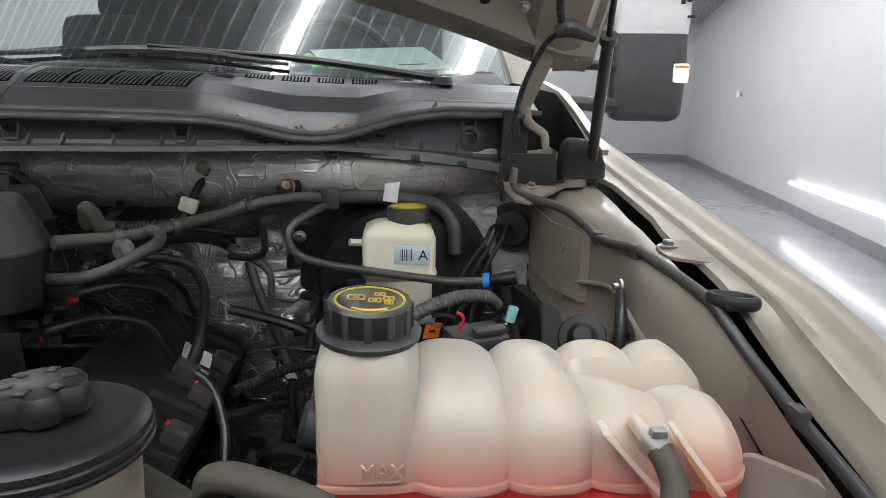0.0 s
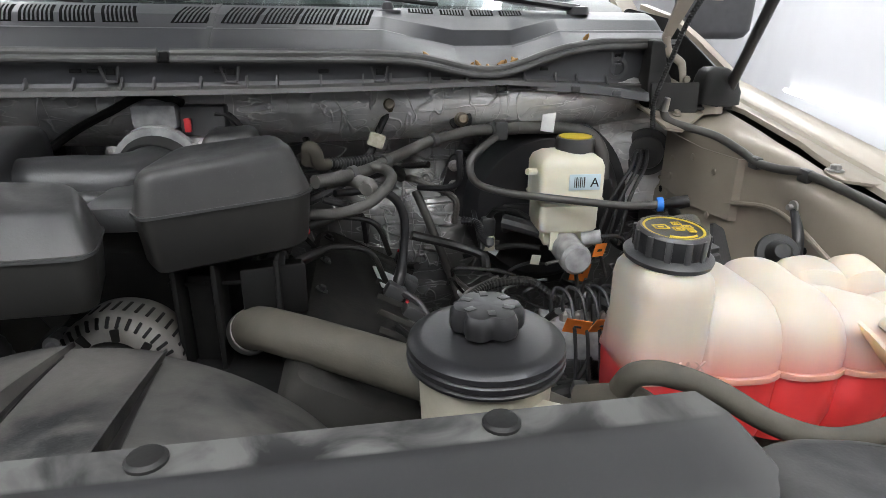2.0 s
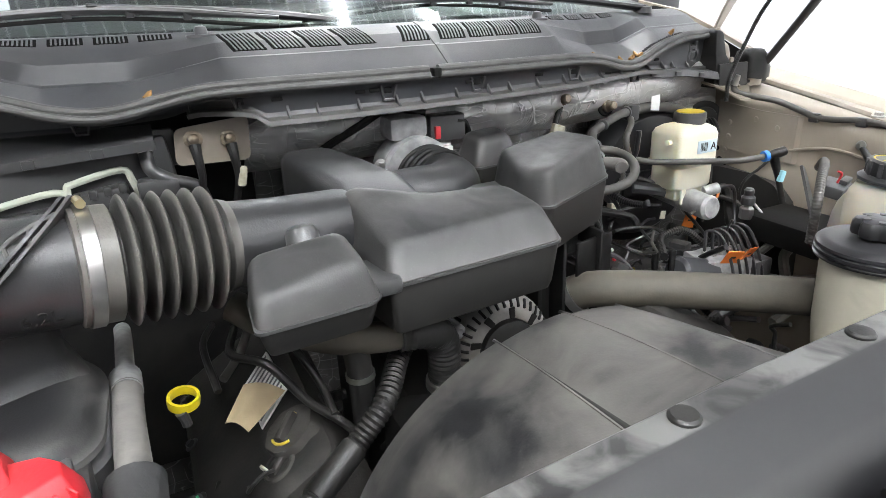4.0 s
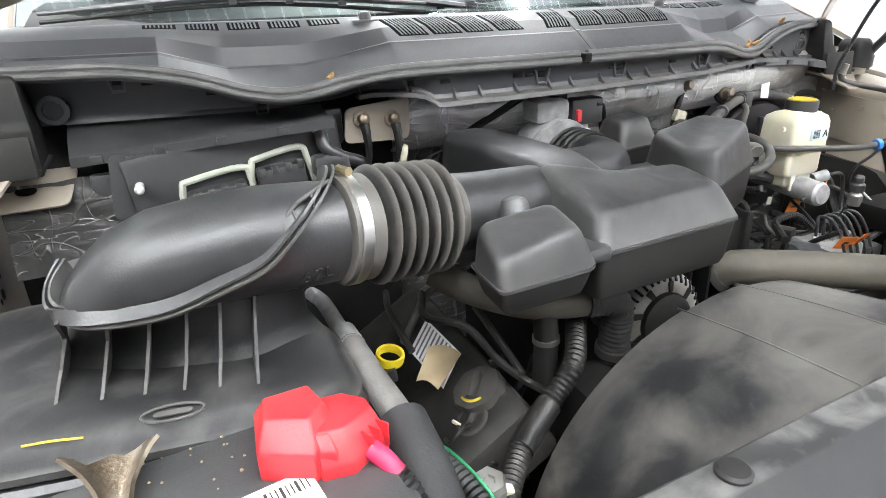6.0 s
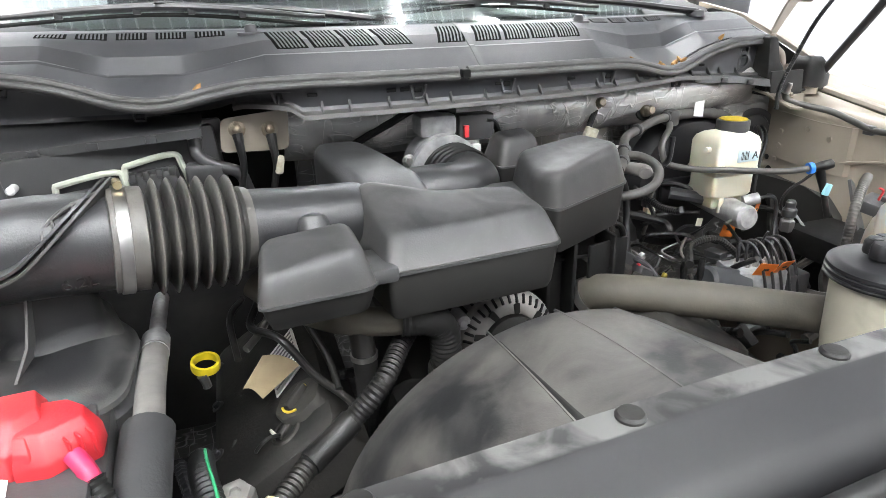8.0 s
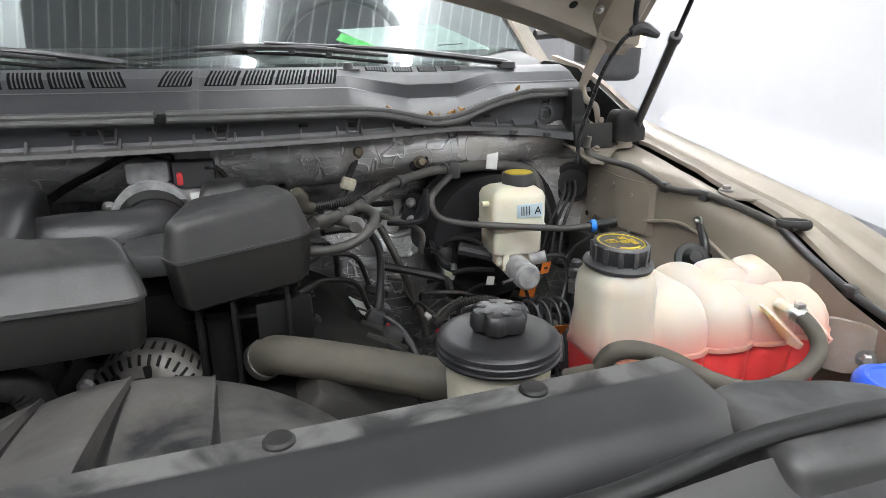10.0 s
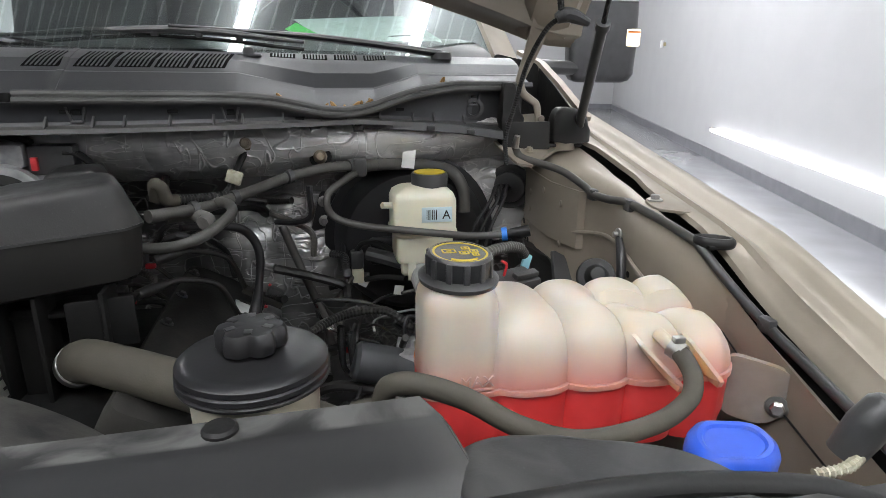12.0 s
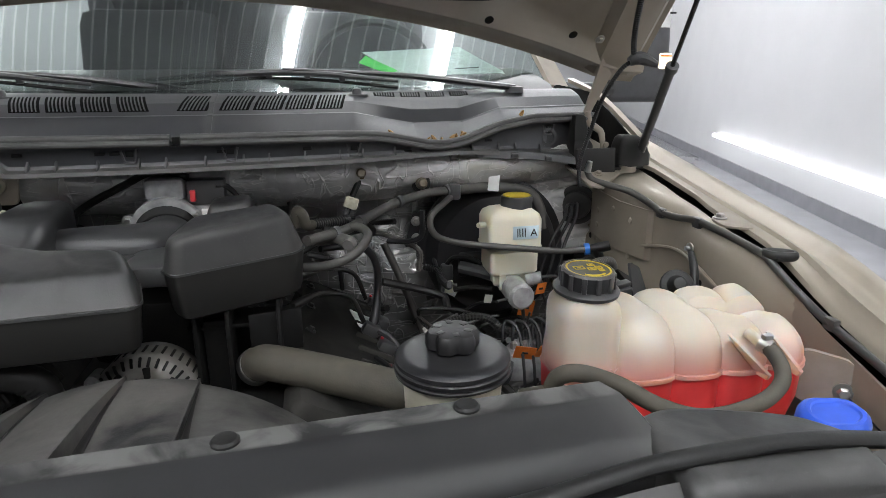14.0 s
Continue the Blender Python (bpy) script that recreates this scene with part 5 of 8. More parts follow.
for a, b in ((V(-0.466, 0.513, 1.366), rail[1]), (V(-0.48, 0.508, 1.354), rail[2]), (V(-0.492, 0.504, 1.344), V(-0.492, 0.515, 1.36))):
    part("web", tube(B(), [a, b], 0.0018, seg=6, n=1), LIDM, ab)
# emblem: raised oval ring with plain bar
em = pose(-0.601, 0.472, 1.2362, 3, 0, -7) @ Matrix.Scale(0.85, 4)
part("emblem_ring", tube(B(), [em @ V(0.027 * math.cos(a), 0.011 * math.sin(a), 0.001) for a in [2 * math.pi * k / 40 for k in range(41)]], 0.0012, seg=6, raw=True), DUSTY, ab)
part("emblem_bar", prism(B(), rrect(0.034, 0.007, 0.0034), 0, 0.0014, em), DUSTY, ab)
part("chalk_mark", tube(B(), [(-0.704, 0.482, 1.2345), (-0.685, 0.478, 1.2352), (-0.663, 0.472, 1.235)], 0.0009, seg=6), YELLOWD, ab, "yellow paint marker stroke")
for pos, txt, s in ((V(-0.478, 0.505, 1.30), "6.2L", 0.017),):
    cu = bpy.data.curves.new("text", "FONT")
    cu.body, cu.size, cu.extrude, cu.align_x = txt, s, 0.0006, "CENTER"
    tob = bpy.data.objects.new("text", cu)
    me = bpy.data.meshes.new_from_object(tob)
    me.materials.append(INK)
    o = new("size_mark", me)
    o.parent = ab
    o.matrix_world = pose(-0.472, 0.5055, 1.307, 110, 0, 10)
    o["label"] = "raised moulded engine size mark"

# ---- battery and its red cover ----
ba = thing("battery", "black car battery with white label", "battery")
part("case", box(B(), V(-0.6, 0.355, 1.10), (0.3, 0.2, 0.22), 0.008, pose(0, 0, 0, 0, 0, 6)), BLACK, ba)
part("top_cover", box(B(), V(-0.6, 0.355, 1.213), (0.28, 0.185, 0.012), 0.004, pose(0, 0, 0, 0, 0, 6)), BLACK, ba)
lb = part("label_sticker", box(B(), V(-0.552, 0.352, 1.2205), (0.08, 0.05, 0.001), 0, pose(0, 0, 0, 0, 0, 10)), WHITE, ba, "white battery label with barcode")
for k in range(9):
    part("barcode_bar", box(B(), V(-0.548 + 0.0035 * k, 0.366 + 0.0006 * k, 1.2212), (0.0008 + 0.0011 * (k % 3 == 0), 0.011, 0.0006), 0, pose(0, 0, 0, 0, 0, 10)), INK, lb, smooth=False)
rows = []
for k in range(17):
    w = k / 16
    half = 0.0075 + 0.0245 * (1 - w) ** 2.2
    row = []
    for j in range(9):
        u = -1 + j / 4
        row.append(V(-0.644 + 0.0065 * w + u * half, 0.449 - 0.064 * w + 0.004 * math.sin(j * 2.1) * (1 - w) ** 4, 1.228 + 0.006 * abs(u) ** 3 * (1 + (1 - w) ** 3) - 0.004 * w + 0.0016 * noise.noise((u * 2, w * 5, 3.0))))
    rows.append(row)
part("hold_down", sheet(B(), rows, 0.003), RUSTY, ba, "corroded bare metal hold-down clamp")
rc = thing("terminal_cover", "bright red plastic battery terminal cover", "terminal cover")
rc.location = (0.0, 0.012, -0.005)


def facets(levels, bevel=0.002):
    """A hard-edged moulding through stacked outlines, with softened edges."""
    bm = loft(B(), [[V(*p, z) if len(p) == 2 else V(*p) for p in ring] for ring, z in levels])
    bmesh.ops.bevel(bm, geom=bm.edges[:], offset=bevel, segments=2, affect="EDGES", profile=0.5)
    return bm


part("hood_shell", facets([([(-0.549, 0.376), (-0.512, 0.358), (-0.49, 0.38), (-0.5, 0.43), (-0.545, 0.426)], 1.218), ([(-0.549, 0.377), (-0.512, 0.359), (-0.49, 0.38), (-0.5, 0.43), (-0.545, 0.426)], 1.245), ([(-0.54, 0.392), (-0.51, 0.38), (-0.496, 0.394), (-0.503, 0.42), (-0.536, 0.418)], 1.262)]), RED, rc)
part("side_lobe", facets([([(-0.51, 0.356), (-0.487, 0.353), (-0.455, 0.374), (-0.456, 0.4), (-0.478, 0.42), (-0.51, 0.42)], 1.218), ([(-0.51, 0.357), (-0.487, 0.354), (-0.456, 0.375), (-0.457, 0.4), (-0.478, 0.419), (-0.51, 0.42)], 1.234), ([(-0.508, 0.372), (-0.49, 0.368), (-0.465, 0.383), (-0.466, 0.397), (-0.48, 0.41), (-0.508, 0.412)], 1.254)]), RED, rc)
part("front_step", facets([([(-0.522, 0.362), (-0.496, 0.354), (-0.491, 0.38), (-0.518, 0.386)], 1.22), ([(-0.521, 0.366), (-0.497, 0.358), (-0.492, 0.38), (-0.517, 0.386)], 1.243), ([(-0.518, 0.374), (-0.5, 0.368), (-0.496, 0.385), (-0.514, 0.39)], 1.253)]), RED, rc)
for k in range(3):
    part("rib", box(B(), V(-0.474 + 0.007 * k, 0.366 + 0.004 * k, 1.236), (0.002, 0.012, 0.02), 0.0008, pose(0, 0, 0, 0, 0, 35)), RED, rc)
part("sleeve", tube(B(), [(-0.472, 0.365, 1.232), (-0.464, 0.355, 1.226), (-0.458, 0.346, 1.218)], 0.0075, seg=12), PINK, rc, "pinkish red cable sleeve")
part("cable", tube(B(), [(-0.459, 0.348, 1.219), (-0.45, 0.335, 1.2), (-0.44, 0.32, 1.15), (-0.43, 0.3, 1.08)], 0.009, seg=10, ribs=0.0015, pitch=0.005), RUBBER, rc)

# ---- fan shroud and radiator cover ----
fs = thing("fan_shroud", "dusty black plastic fan shroud dome", "fan shroud")
FX, FZ = -0.02, 0.95


RIBS = (-17.0, 0.6, 17.2, 46.0)


def shroud_r(a, v):
    """Radius at angle a (degrees from the top, to the right) and v from the rear edge to the front: sectors that step down past each rib."""
    r = 0.266 + 0.034 * v + 0.004 * math.sin(v * math.pi)
    for p, q in zip(RIBS, RIBS[1:]):
        if p < a <= q:
            r -= (0.003 + 0.02 * v) * (1 - (a - p) / (q - p))
    return r


rows = []
angs = sorted([-95 + 3.2 * k for k in range(60)] + [a + e for a in RIBS[:3] for e in (-0.02, 0.35)])
for v in (0, 0.04, 0.12, 0.25, 0.4, 0.55, 0.7, 0.85, 1.0):
    row = []
    for a in angs:
        r = shroud_r(a, v) - (0.012 if v == 0 else 0)
        flare = 0.1 * max(0, (a - 32) / 50) * v
        row.append(V(FX + (r + flare) * math.sin(radians(a)), 0.47 - 0.21 * v, FZ + r * math.cos(radians(a)) + flare * 0.5))
    rows.append(row)
part("dome", sheet(B(), rows, 0.003), SHROUDM, fs, sharp=25)
for a in RIBS[:3]:
    rr = []
    for v in (0, 0.2, 0.4, 0.6, 0.8, 1.0):
        r = shroud_r(a, v)
        rr.append([V(FX + (r + dr) * math.sin(radians(a)) + dx, 0.4705 - 0.21 * v, FZ + (r + dr) * math.cos(radians(a))) for dx, dr in ((-0.003, -0.002), (-0.0016, 0.0003), (0.0002, 0.0003), (0.001, -0.004 - 0.018 * v))])
    part("rib", loft(B(), rr), SHROUDM, fs)
# Thin near-black strip beside each rib, wider towards the front.
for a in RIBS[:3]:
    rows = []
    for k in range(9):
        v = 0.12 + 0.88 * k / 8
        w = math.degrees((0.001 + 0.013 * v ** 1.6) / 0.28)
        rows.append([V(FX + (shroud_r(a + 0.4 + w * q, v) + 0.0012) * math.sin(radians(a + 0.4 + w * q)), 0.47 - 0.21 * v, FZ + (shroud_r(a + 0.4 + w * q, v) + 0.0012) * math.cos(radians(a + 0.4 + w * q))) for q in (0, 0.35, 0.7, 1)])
    part("recess", sheet(B(), rows, 0.002), BLACKD, fs, "narrow black strip beside the rib")
rc = thing("radiator_cover", "black plastic radiator top cover with push pins", "radiator cover")


def cover_z(x):
    return 1.2585 if x > 0 else 1.2585 + 0.03 * x


rows = []
for k in range(29):
    row = []
    for y, dz in ((0.272, -0.05), (0.27, -0.004), (0.266, 0.0), (0.243, 0.0), (0.239, -0.001), (0.234, -0.004), (0.206, -0.016), (0.196, -0.02), (0.185, -0.03), (0.177, -0.044), (0.172, -0.062), (0.165, -0.068), (0.14, -0.075), (0.07, -0.085), (0.0, -0.1)):
        end = 0.443 + 0.38 * max(0, 0.27 - max(y, 0.17))
        x = -0.36 + (end + 0.36) * k / 28
        row.append(V(x, y + 0.045 * (x - 0.2), cover_z(x) + dz))
    rows.append(row)
part("cover_plate", sheet(B(), rows, 0.003), PANELM, rc)
for x in (-0.283, -0.083, 0.118, 0.314):
    part("push_pin", lathe(B(), [(0.0115, 0), (0.0115, 0.002), (0.0095, 0.004), (0, 0.0048)], pose(x, 0.2535 + 0.045 * (x - 0.2), cover_z(x)), seg=20), RUBBER, rc)
rows = [[V(x, y, z), V(x + 0.003, y - 0.001, z - 0.003), V(x + 0.005, y - 0.002, z - 0.012), V(x + 0.008, y - 0.002, z - 0.09)] for x, y, z in ((0.4435, 0.282, 1.2085), (0.4436, 0.281, 1.2545), (0.445, 0.277, 1.2585), (0.4535, 0.2545, 1.2585), (0.458, 0.2455, 1.2545), (0.4675, 0.218, 1.2425), (0.471, 0.208, 1.2385), (0.475, 0.197, 1.2285), (0.478, 0.189, 1.2145), (0.48, 0.184, 1.1965))]
part("end_wall", sheet(B(), rows, 0.003), PANELM, rc)
part("front_beam", tube(B(), [(-0.6, 0.0, 1.165), (-0.2, 0.02, 1.17), (0.1, 0.05, 1.18), (0.3, 0.075, 1.19), (0.44, 0.1, 1.2)], 0.022, seg=12, flat=0.6), PANELM, rc)
part("lower_apron", box(B(), V(0.0, 0.0, 1.08), (1.3, 0.25, 0.1), 0.02), PANELM, rc)

gs = thing("grille_support", "black plastic support beside the headlamp with rubber lip", "support panel")
shp = round_poly([(0.45, 0.13), (0.64, 0.13), (0.648, 0.19), (0.62, 0.222), (0.565, 0.236), (0.52, 0.25), (0.485, 0.256), (0.455, 0.246)], 0.018, 5)
bm = shell(B(), shp, dome_levels(1.19, 1.244, 0.014, 0.004, 5))
for v in bm.verts:
    v.co.z -= 0.1 * max(0, v.co.x - 0.54) + 0.003 * noise.noise(v.co * 25)
part("shelf", bm, DUSTY, gs)
part("rubber_lip", tube(B(), [(0.0, 0.148, 1.226), (0.1, 0.15, 1.234), (0.2, 0.148, 1.238), (0.28, 0.149, 1.24), (0.34, 0.154, 1.241), (0.4, 0.162, 1.245), (0.45, 0.168, 1.247), (0.55, 0.172, 1.247), (0.63, 0.173, 1.238), (0.7, 0.16, 1.228), (0.78, 0.12, 1.2)], 0.0085, seg=12, flat=0.8), RUBBER, gs)
rows = [[V(x, y - 0.012 * max(0, min(1, (0.45 - x) / 0.1)), z - 0.006 * max(0, min(1, (0.45 - x) / 0.1))) for y, z in ((0.16, 1.235), (0.13, 1.215), (0.1, 1.175), (0.05, 1.12), (-0.1, 1.05))] for x in (0.0, 0.15, 0.3, 0.44, 0.5, 0.56, 0.62, 0.7, 0.85)]
part("front_skirt", sheet(B(), rows, 0.01), PANELM, gs)
part("pocket", shell(B(), round_poly([(0.52, 0.02), (0.72, 0.02), (0.72, 0.13), (0.56, 0.13)], 0.02), [(0, 1.1), (0, 1.175), (0.006, 1.19), (0.02, 1.196)]), BLACK, gs)

wb = thing("washer_filler", "blue washer fluid cap on white filler neck", "washer filler")
part("neck", lathe(B(), [(0.026, -0.06), (0.028, 0.0), (0.026, 0.004)], pose(0.668, 0.238, 1.205, 6, 0, 0), seg=24), CREAM, wb, "white plastic filler neck")
part("lid", shell(B(), [((x * 1.0), y) for x, y in round_poly([(-0.036, -0.03), (0.02, -0.034), (0.042, -0.01), (0.036, 0.028), (-0.02, 0.034), (-0.04, 0.008)], 0.018, 5)], [(0.0, 0), (0, 0.008), (0.003, 0.014), (0.008, 0.017), (0.012, 0.0165), (0.014, 0.0145), (0.02, 0.0145)]), BLUE, wb).matrix_world = pose(0.668, 0.236, 1.207, 8, 0, -8) @ Matrix.Diagonal((0.86, 0.8, 1, 1))
part("tab", box(B(), V(0, 0, 0), (0.012, 0.006, 0.018), 0.002), BLUE, wb).matrix_world = pose(0.637, 0.226, 1.207, 0, 0, 20)
ss = thing("latch_spring", "small chrome spring and black sensor beside the washer cap", "latch spring")
part("coil", tube(B(), [(0.735, 0.225, 1.19), (0.76, 0.222, 1.195), (0.79, 0.235, 1.2)], 0.005, seg=8, ribs=0.0015, pitch=0.004), TAGM, ss)
part("sensor_body", lathe(B(), [(0.014, -0.03), (0.016, 0.0), (0.013, 0.02), (0.008, 0.026), (0, 0.028)], pose(0.785, 0.235, 1.22, 10, 20, 0), seg=16), BLACK, ss)

# ---- coolant tank ----
tank = thing("coolant_tank", "translucent lobed coolant tank half full of red coolant", "coolant tank")


def lobes(u):
    """How far the side stands out along the tank, pinched between its lobes."""
    k = [0.0, 0.214, 0.42, 0.609, 0.8, 1.0]
    for a, b in zip(k, k[1:]):
        if u <= b:
            w = (u - a) / (b - a)
            return (1 - (2 * abs(w - 0.5)) ** 2.8)
    return 0


NU = 100
rings = []
for i in range(NU + 1):
    u = i / NU
    x = 0.478 + 0.342 * u
    b = lobes(u)
    endr = min(1, 0.82 + u / 0.1, max(0.0, (1 - u) / 0.09)) ** 0.5
    split = max(0, min(1, (u - 0.55) / 0.2))
    b *= 0.35 if u < 0.214 else 1.0
    yf = 0.426 - 0.008 * u - 0.0095 * b + 0.025 * (1 - endr)
    yb = 0.548 + 0.02 * u + 0.010 * b - 0.03 * (1 - endr) - 0.045 * max(0, 1 - u / 0.25) ** 1.5
    zt = (1.2375 - 0.014 * u + 0.0095 * b - 0.03 * (1 - endr)) + 0.014 * math.exp(-((u - 0.11) / 0.11) ** 2)
    zfr = zt - 0.012 * split
    zs, zb = 1.168, 1.085
    ring, h = [], zfr - zs
    prof = [(0, 0), (0.0, 0.25), (0.003, 0.5), (0.01, 0.72), (0.022, 0.89), (0.036, 0.98), (0.046, 1.0)]
    mid = (yf + yb) / 2 + 0.006
    lean = 0.06 * max(0, 1 - u / 0.12)
    for d, f in prof:
        ring.append(V(x, yf + d, zs + h * f))
    crease = 0.022 * split
    ring.append(V(x, mid - 0.01, zfr - crease * 0.4))
    ring.append(V(x, mid - 0.003, zfr - crease * 0.9))
    ring.append(V(x, mid + 0.003, zt - crease * 1.3))
    ring.append(V(x, mid + 0.012, zt - crease * 0.3))
    for d, f in prof[::-1]:
        ring.append(V(x, yb - d * 0.8, zs + (zt - zs) * f))
    for v in ring:
        v.x += (v.z - 1.2) * lean
    rings.append(ring)
part("upper_shell", loft(B(), rings), TANK, tank)
flr, lowr = [], []
for i, ring in enumerate(rings):
    a, b = ring[0], ring[-1]
    flr.append([V(a.x, a.y - 0.004, zs + 0.002), V(b.x, b.y + 0.004, zs + 0.002), V(b.x, b.y + 0.004, zs - 0.004), V(a.x, a.y - 0.004, zs - 0.004)])
    lowr.append([V(a.x, a.y, zs - 0.002), V(a.x, a.y + 0.002, zs - 0.05), V(a.x, a.y + 0.012, zb), V(b.x, b.y - 0.012, zb), V(b.x, b.y, zs - 0.002)])
part("seam_flange", loft(B(), flr), TANK, tank)
part("lower_shell", loft(B(), lowr), COOLANT, tank, "red coolant showing through the plastic")
nk = round_poly([(0.474, 0.42), (0.549, 0.4165), (0.558, 0.5), (0.475, 0.505)], 0.026, 6)
part("neck", shell(B(), nk, [(0, 1.172), (0.0, 1.25), (0.002, 1.262), (0.006, 1.268), (0.008, 1.273)]), TANK, tank)
capm = pose(0.515, 0.462, 1.276, 4, 2, 0) @ Matrix.Diagonal((0.97, 0.97, 0.86, 1))
cp = part("cap", lathe(B(), [(0.030, -0.002), (0.041, -0.001), (0.042, 0.004), (0.037, 0.008), (0.0335, 0.009), (0.0335, 0.03), (0.031, 0.0335), (0.029, 0.0335), (0.0285, 0.032), (0, 0.032)], capm, seg=48, wobble=None), BLACK, tank, "ribbed black pressure cap")
for k in range(12):
    a = 2 * math.pi * k / 12
    part("grip_rib", box(B(), capm @ V(0.0338 * math.cos(a), 0.0338 * math.sin(a), 0.019), (0.003, 0.006, 0.02), 0.001, pose(0, 0, 0, 0, 0, math.degrees(a))), BLACK, cp)
part("yellow_ring", lathe(B(), [(0.0285, 0.032), (0.0285, 0.0328), (0.0262, 0.0328), (0.0262, 0.032), (0.0285, 0.032)], capm, seg=40), YELLOWD, cp, "printed yellow ring")
for dx, dy, w, h in ((-0.011, 0.004, 0.013, 0.009), (0.008, 0.012, 0.008, 0.006), (0.004, -0.001, 0.009, 0.007), (0.015, 0.003, 0.008, 0.007), (0.015, -0.006, 0.006, 0.006)):
    bm = B()
    for a, b2, ww, hh_ in ((0, h / 2, w, 0.0014), (0, -h / 2, w, 0.0014), (-w / 2, 0, 0.0014, h), (w / 2, 0, 0.0014, h), (0, 0, w * 0.4, 0.002)):
        box(bm, capm @ V(dx + a, dy + b2, 0.0322), (ww, hh_, 0.0008), 0)
    part("pictogram", bm, YELLOWD, cp, smooth=False)
part("print_line", tube(B(), [capm @ V(0.0225 * math.cos(radians(a)), 0.0225 * math.sin(radians(a)), 0.0323) for a in range(235, 308, 8)], 0.0012, seg=6, raw=True), YELLOWD, cp)


def lettering(name, txt, size, m, mat, parent, depth=0.0005):
    cu = bpy.data.curves.new("text", "FONT")
    cu.body, cu.size, cu.extrude, cu.align_x = txt, size, depth, "CENTER"
    tob = bpy.data.objects.new("text", cu)
    me = bpy.data.meshes.new_from_object(tob)
    me.materials.append(mat)
    o = new(name, me)
    o.parent = parent
    o.matrix_world = m
    return o


lettering("max_mark", "MAX", 0.016, pose(0.525, 0.4168, 1.178, 90, 0, -2.5), MARKP, tank, 0.001)
part("max_line", box(B(), V(0.525, 0.417, 1.175), (0.03, 0.002, 0.002), 0), TANK, tank)
# outlet spout between two fins
for fa, fb in (((0.686, 1.216), (0.727, 1.17)), ((0.741, 1.214), (0.772, 1.17))):
    bm = B()
    loft(bm, [[V(fa[0] + w, 0.418, fa[1] + 0.004), V(fa[0] + w + 0.001, 0.402, fa[1]), V(fb[0] + w, 0.386, fb[1] + 0.004), V(fb[0] + w, 0.39, fb[1] - 0.004), V(fb[0] + w, 0.42, fb[1] - 0.004)] for w in (0, 0.005)])
    part("fin", bm, TANK, tank)
part("spout", tube(B(), [(0.717, 0.42, 1.218), (0.721, 0.398, 1.212)], 0.007, seg=14, n=1), TANK, tank)
part("mount_ear", prism(B(), round_poly([(0.0, -0.045), (0.05, -0.05), (0.075, -0.02), (0.07, 0.02), (0.0, 0.03)], 0.02, 5), -0.004, 0.004, pose(0.815, 0.44, 1.15, 90, 0, -38)), EARM, tank, "clear plastic mounting ear")
part("ear_bolt", bolt(B(), V(0.859, 0.401, 1.127), 0.01, pose(0, 0, 0, 90, 0, -38)), STEEL, tank)
rh = thing("overflow_hose", "dusty black rubber hose looping past the coolant tank", "hose")
part("hose_body", tube(B(), [(0.721, 0.399, 1.212), (0.725, 0.383, 1.207), (0.725, 0.365, 1.194), (0.709, 0.347, 1.183), (0.665, 0.328, 1.176), (0.59, 0.31, 1.181), (0.535, 0.31, 1.2), (0.489, 0.32, 1.226), (0.45, 0.322, 1.242), (0.43, 0.33, 1.238), (0.425, 0.34, 1.22)], 0.0092, seg=14), HOSE, rh)
part("spring_clamp", tube(B(), [(0.7205, 0.4, 1.2125), (0.726, 0.388, 1.209)], 0.0104, seg=16, n=1), STEEL, rh, "bright spring hose clamp")
part("clamp_ear", box(B(), V(0.723, 0.393, 1.223), (0.012, 0.009, 0.007), 0.002), STEEL, rh)
tagged(link("stub_pipe", tube(B(), [(0.405, 0.37, 1.19), (0.435, 0.345, 1.205), (0.45, 0.33, 1.20)], 0.013, seg=12), HOSE), "short dusty rubber pipe stub beside the radiator cover", "hose")

# ---- steering fluid reservoir ----
ps = thing("steering_reservoir", "round cream fluid reservoir with wide black lid", "fluid reservoir")
m = pose(0.325, 0.362, 0, 0, 0, 0) @ Matrix.Diagonal((0.955, 0.955, 1, 1))
part("bowl", lathe(B(), [(0.03, 1.11), (0.045, 1.125), (0.05, 1.16), (0.0535, 1.236), (0.0545, 1.243)], m, seg=40), BOWL, ps, "stained cream plastic bowl")
lid = part("lid", lathe(B(), [(0.054, 1.242), (0.062, 1.242), (0.0628, 1.2445), (0.0605, 1.246), (0.0625, 1.2475), (0.0625, 1.251), (0.0605, 1.2525), (0.062, 1.254), (0.0615, 1.2575), (0.058, 1.2605), (0.05, 1.2622), (0.046, 1.2618), (0.03, 1.265), (0.0, 1.266)], m, seg=48), BLACKG, ps)
kn = part("knob", lathe(B(), [(0.018, 1.258), (0.019, 1.266), (0.0195, 1.267), (0.026, 1.268), (0.0272, 1.271), (0.0268, 1.281), (0.024, 1.285), (0.018, 1.2862), (0.0, 1.2862)], m, seg=72, wobble=lambda a: 1 + 0.1 * math.cos(6 * a) - 0.035 * math.cos(12 * a)), BLACKG, lid, "black star grip knob")
for k in range(6):
    a = 2 * math.pi * (k + 0.5) / 6
    part("moulded_mark", box(B(), m @ V(0.017 * math.cos(a), 0.017 * math.sin(a), 1.2866), (0.008, 0.006, 0.001), 0.0004, pose(0, 0, 0, 0, 0, math.degrees(a))), BLACK, kn)
part("bracket", box(B(), V(0.37, 0.305, 1.222), (0.05, 0.03, 0.006), 0.002, pose(0, 0, 0, 0, 0, -30)), BOWL, ps)
part("bolt", bolt(B(), V(0.378, 0.3, 1.225), 0.007), STEEL, ps)
uh = thing("radiator_hose", "thick dusty brown radiator hose", "hose")
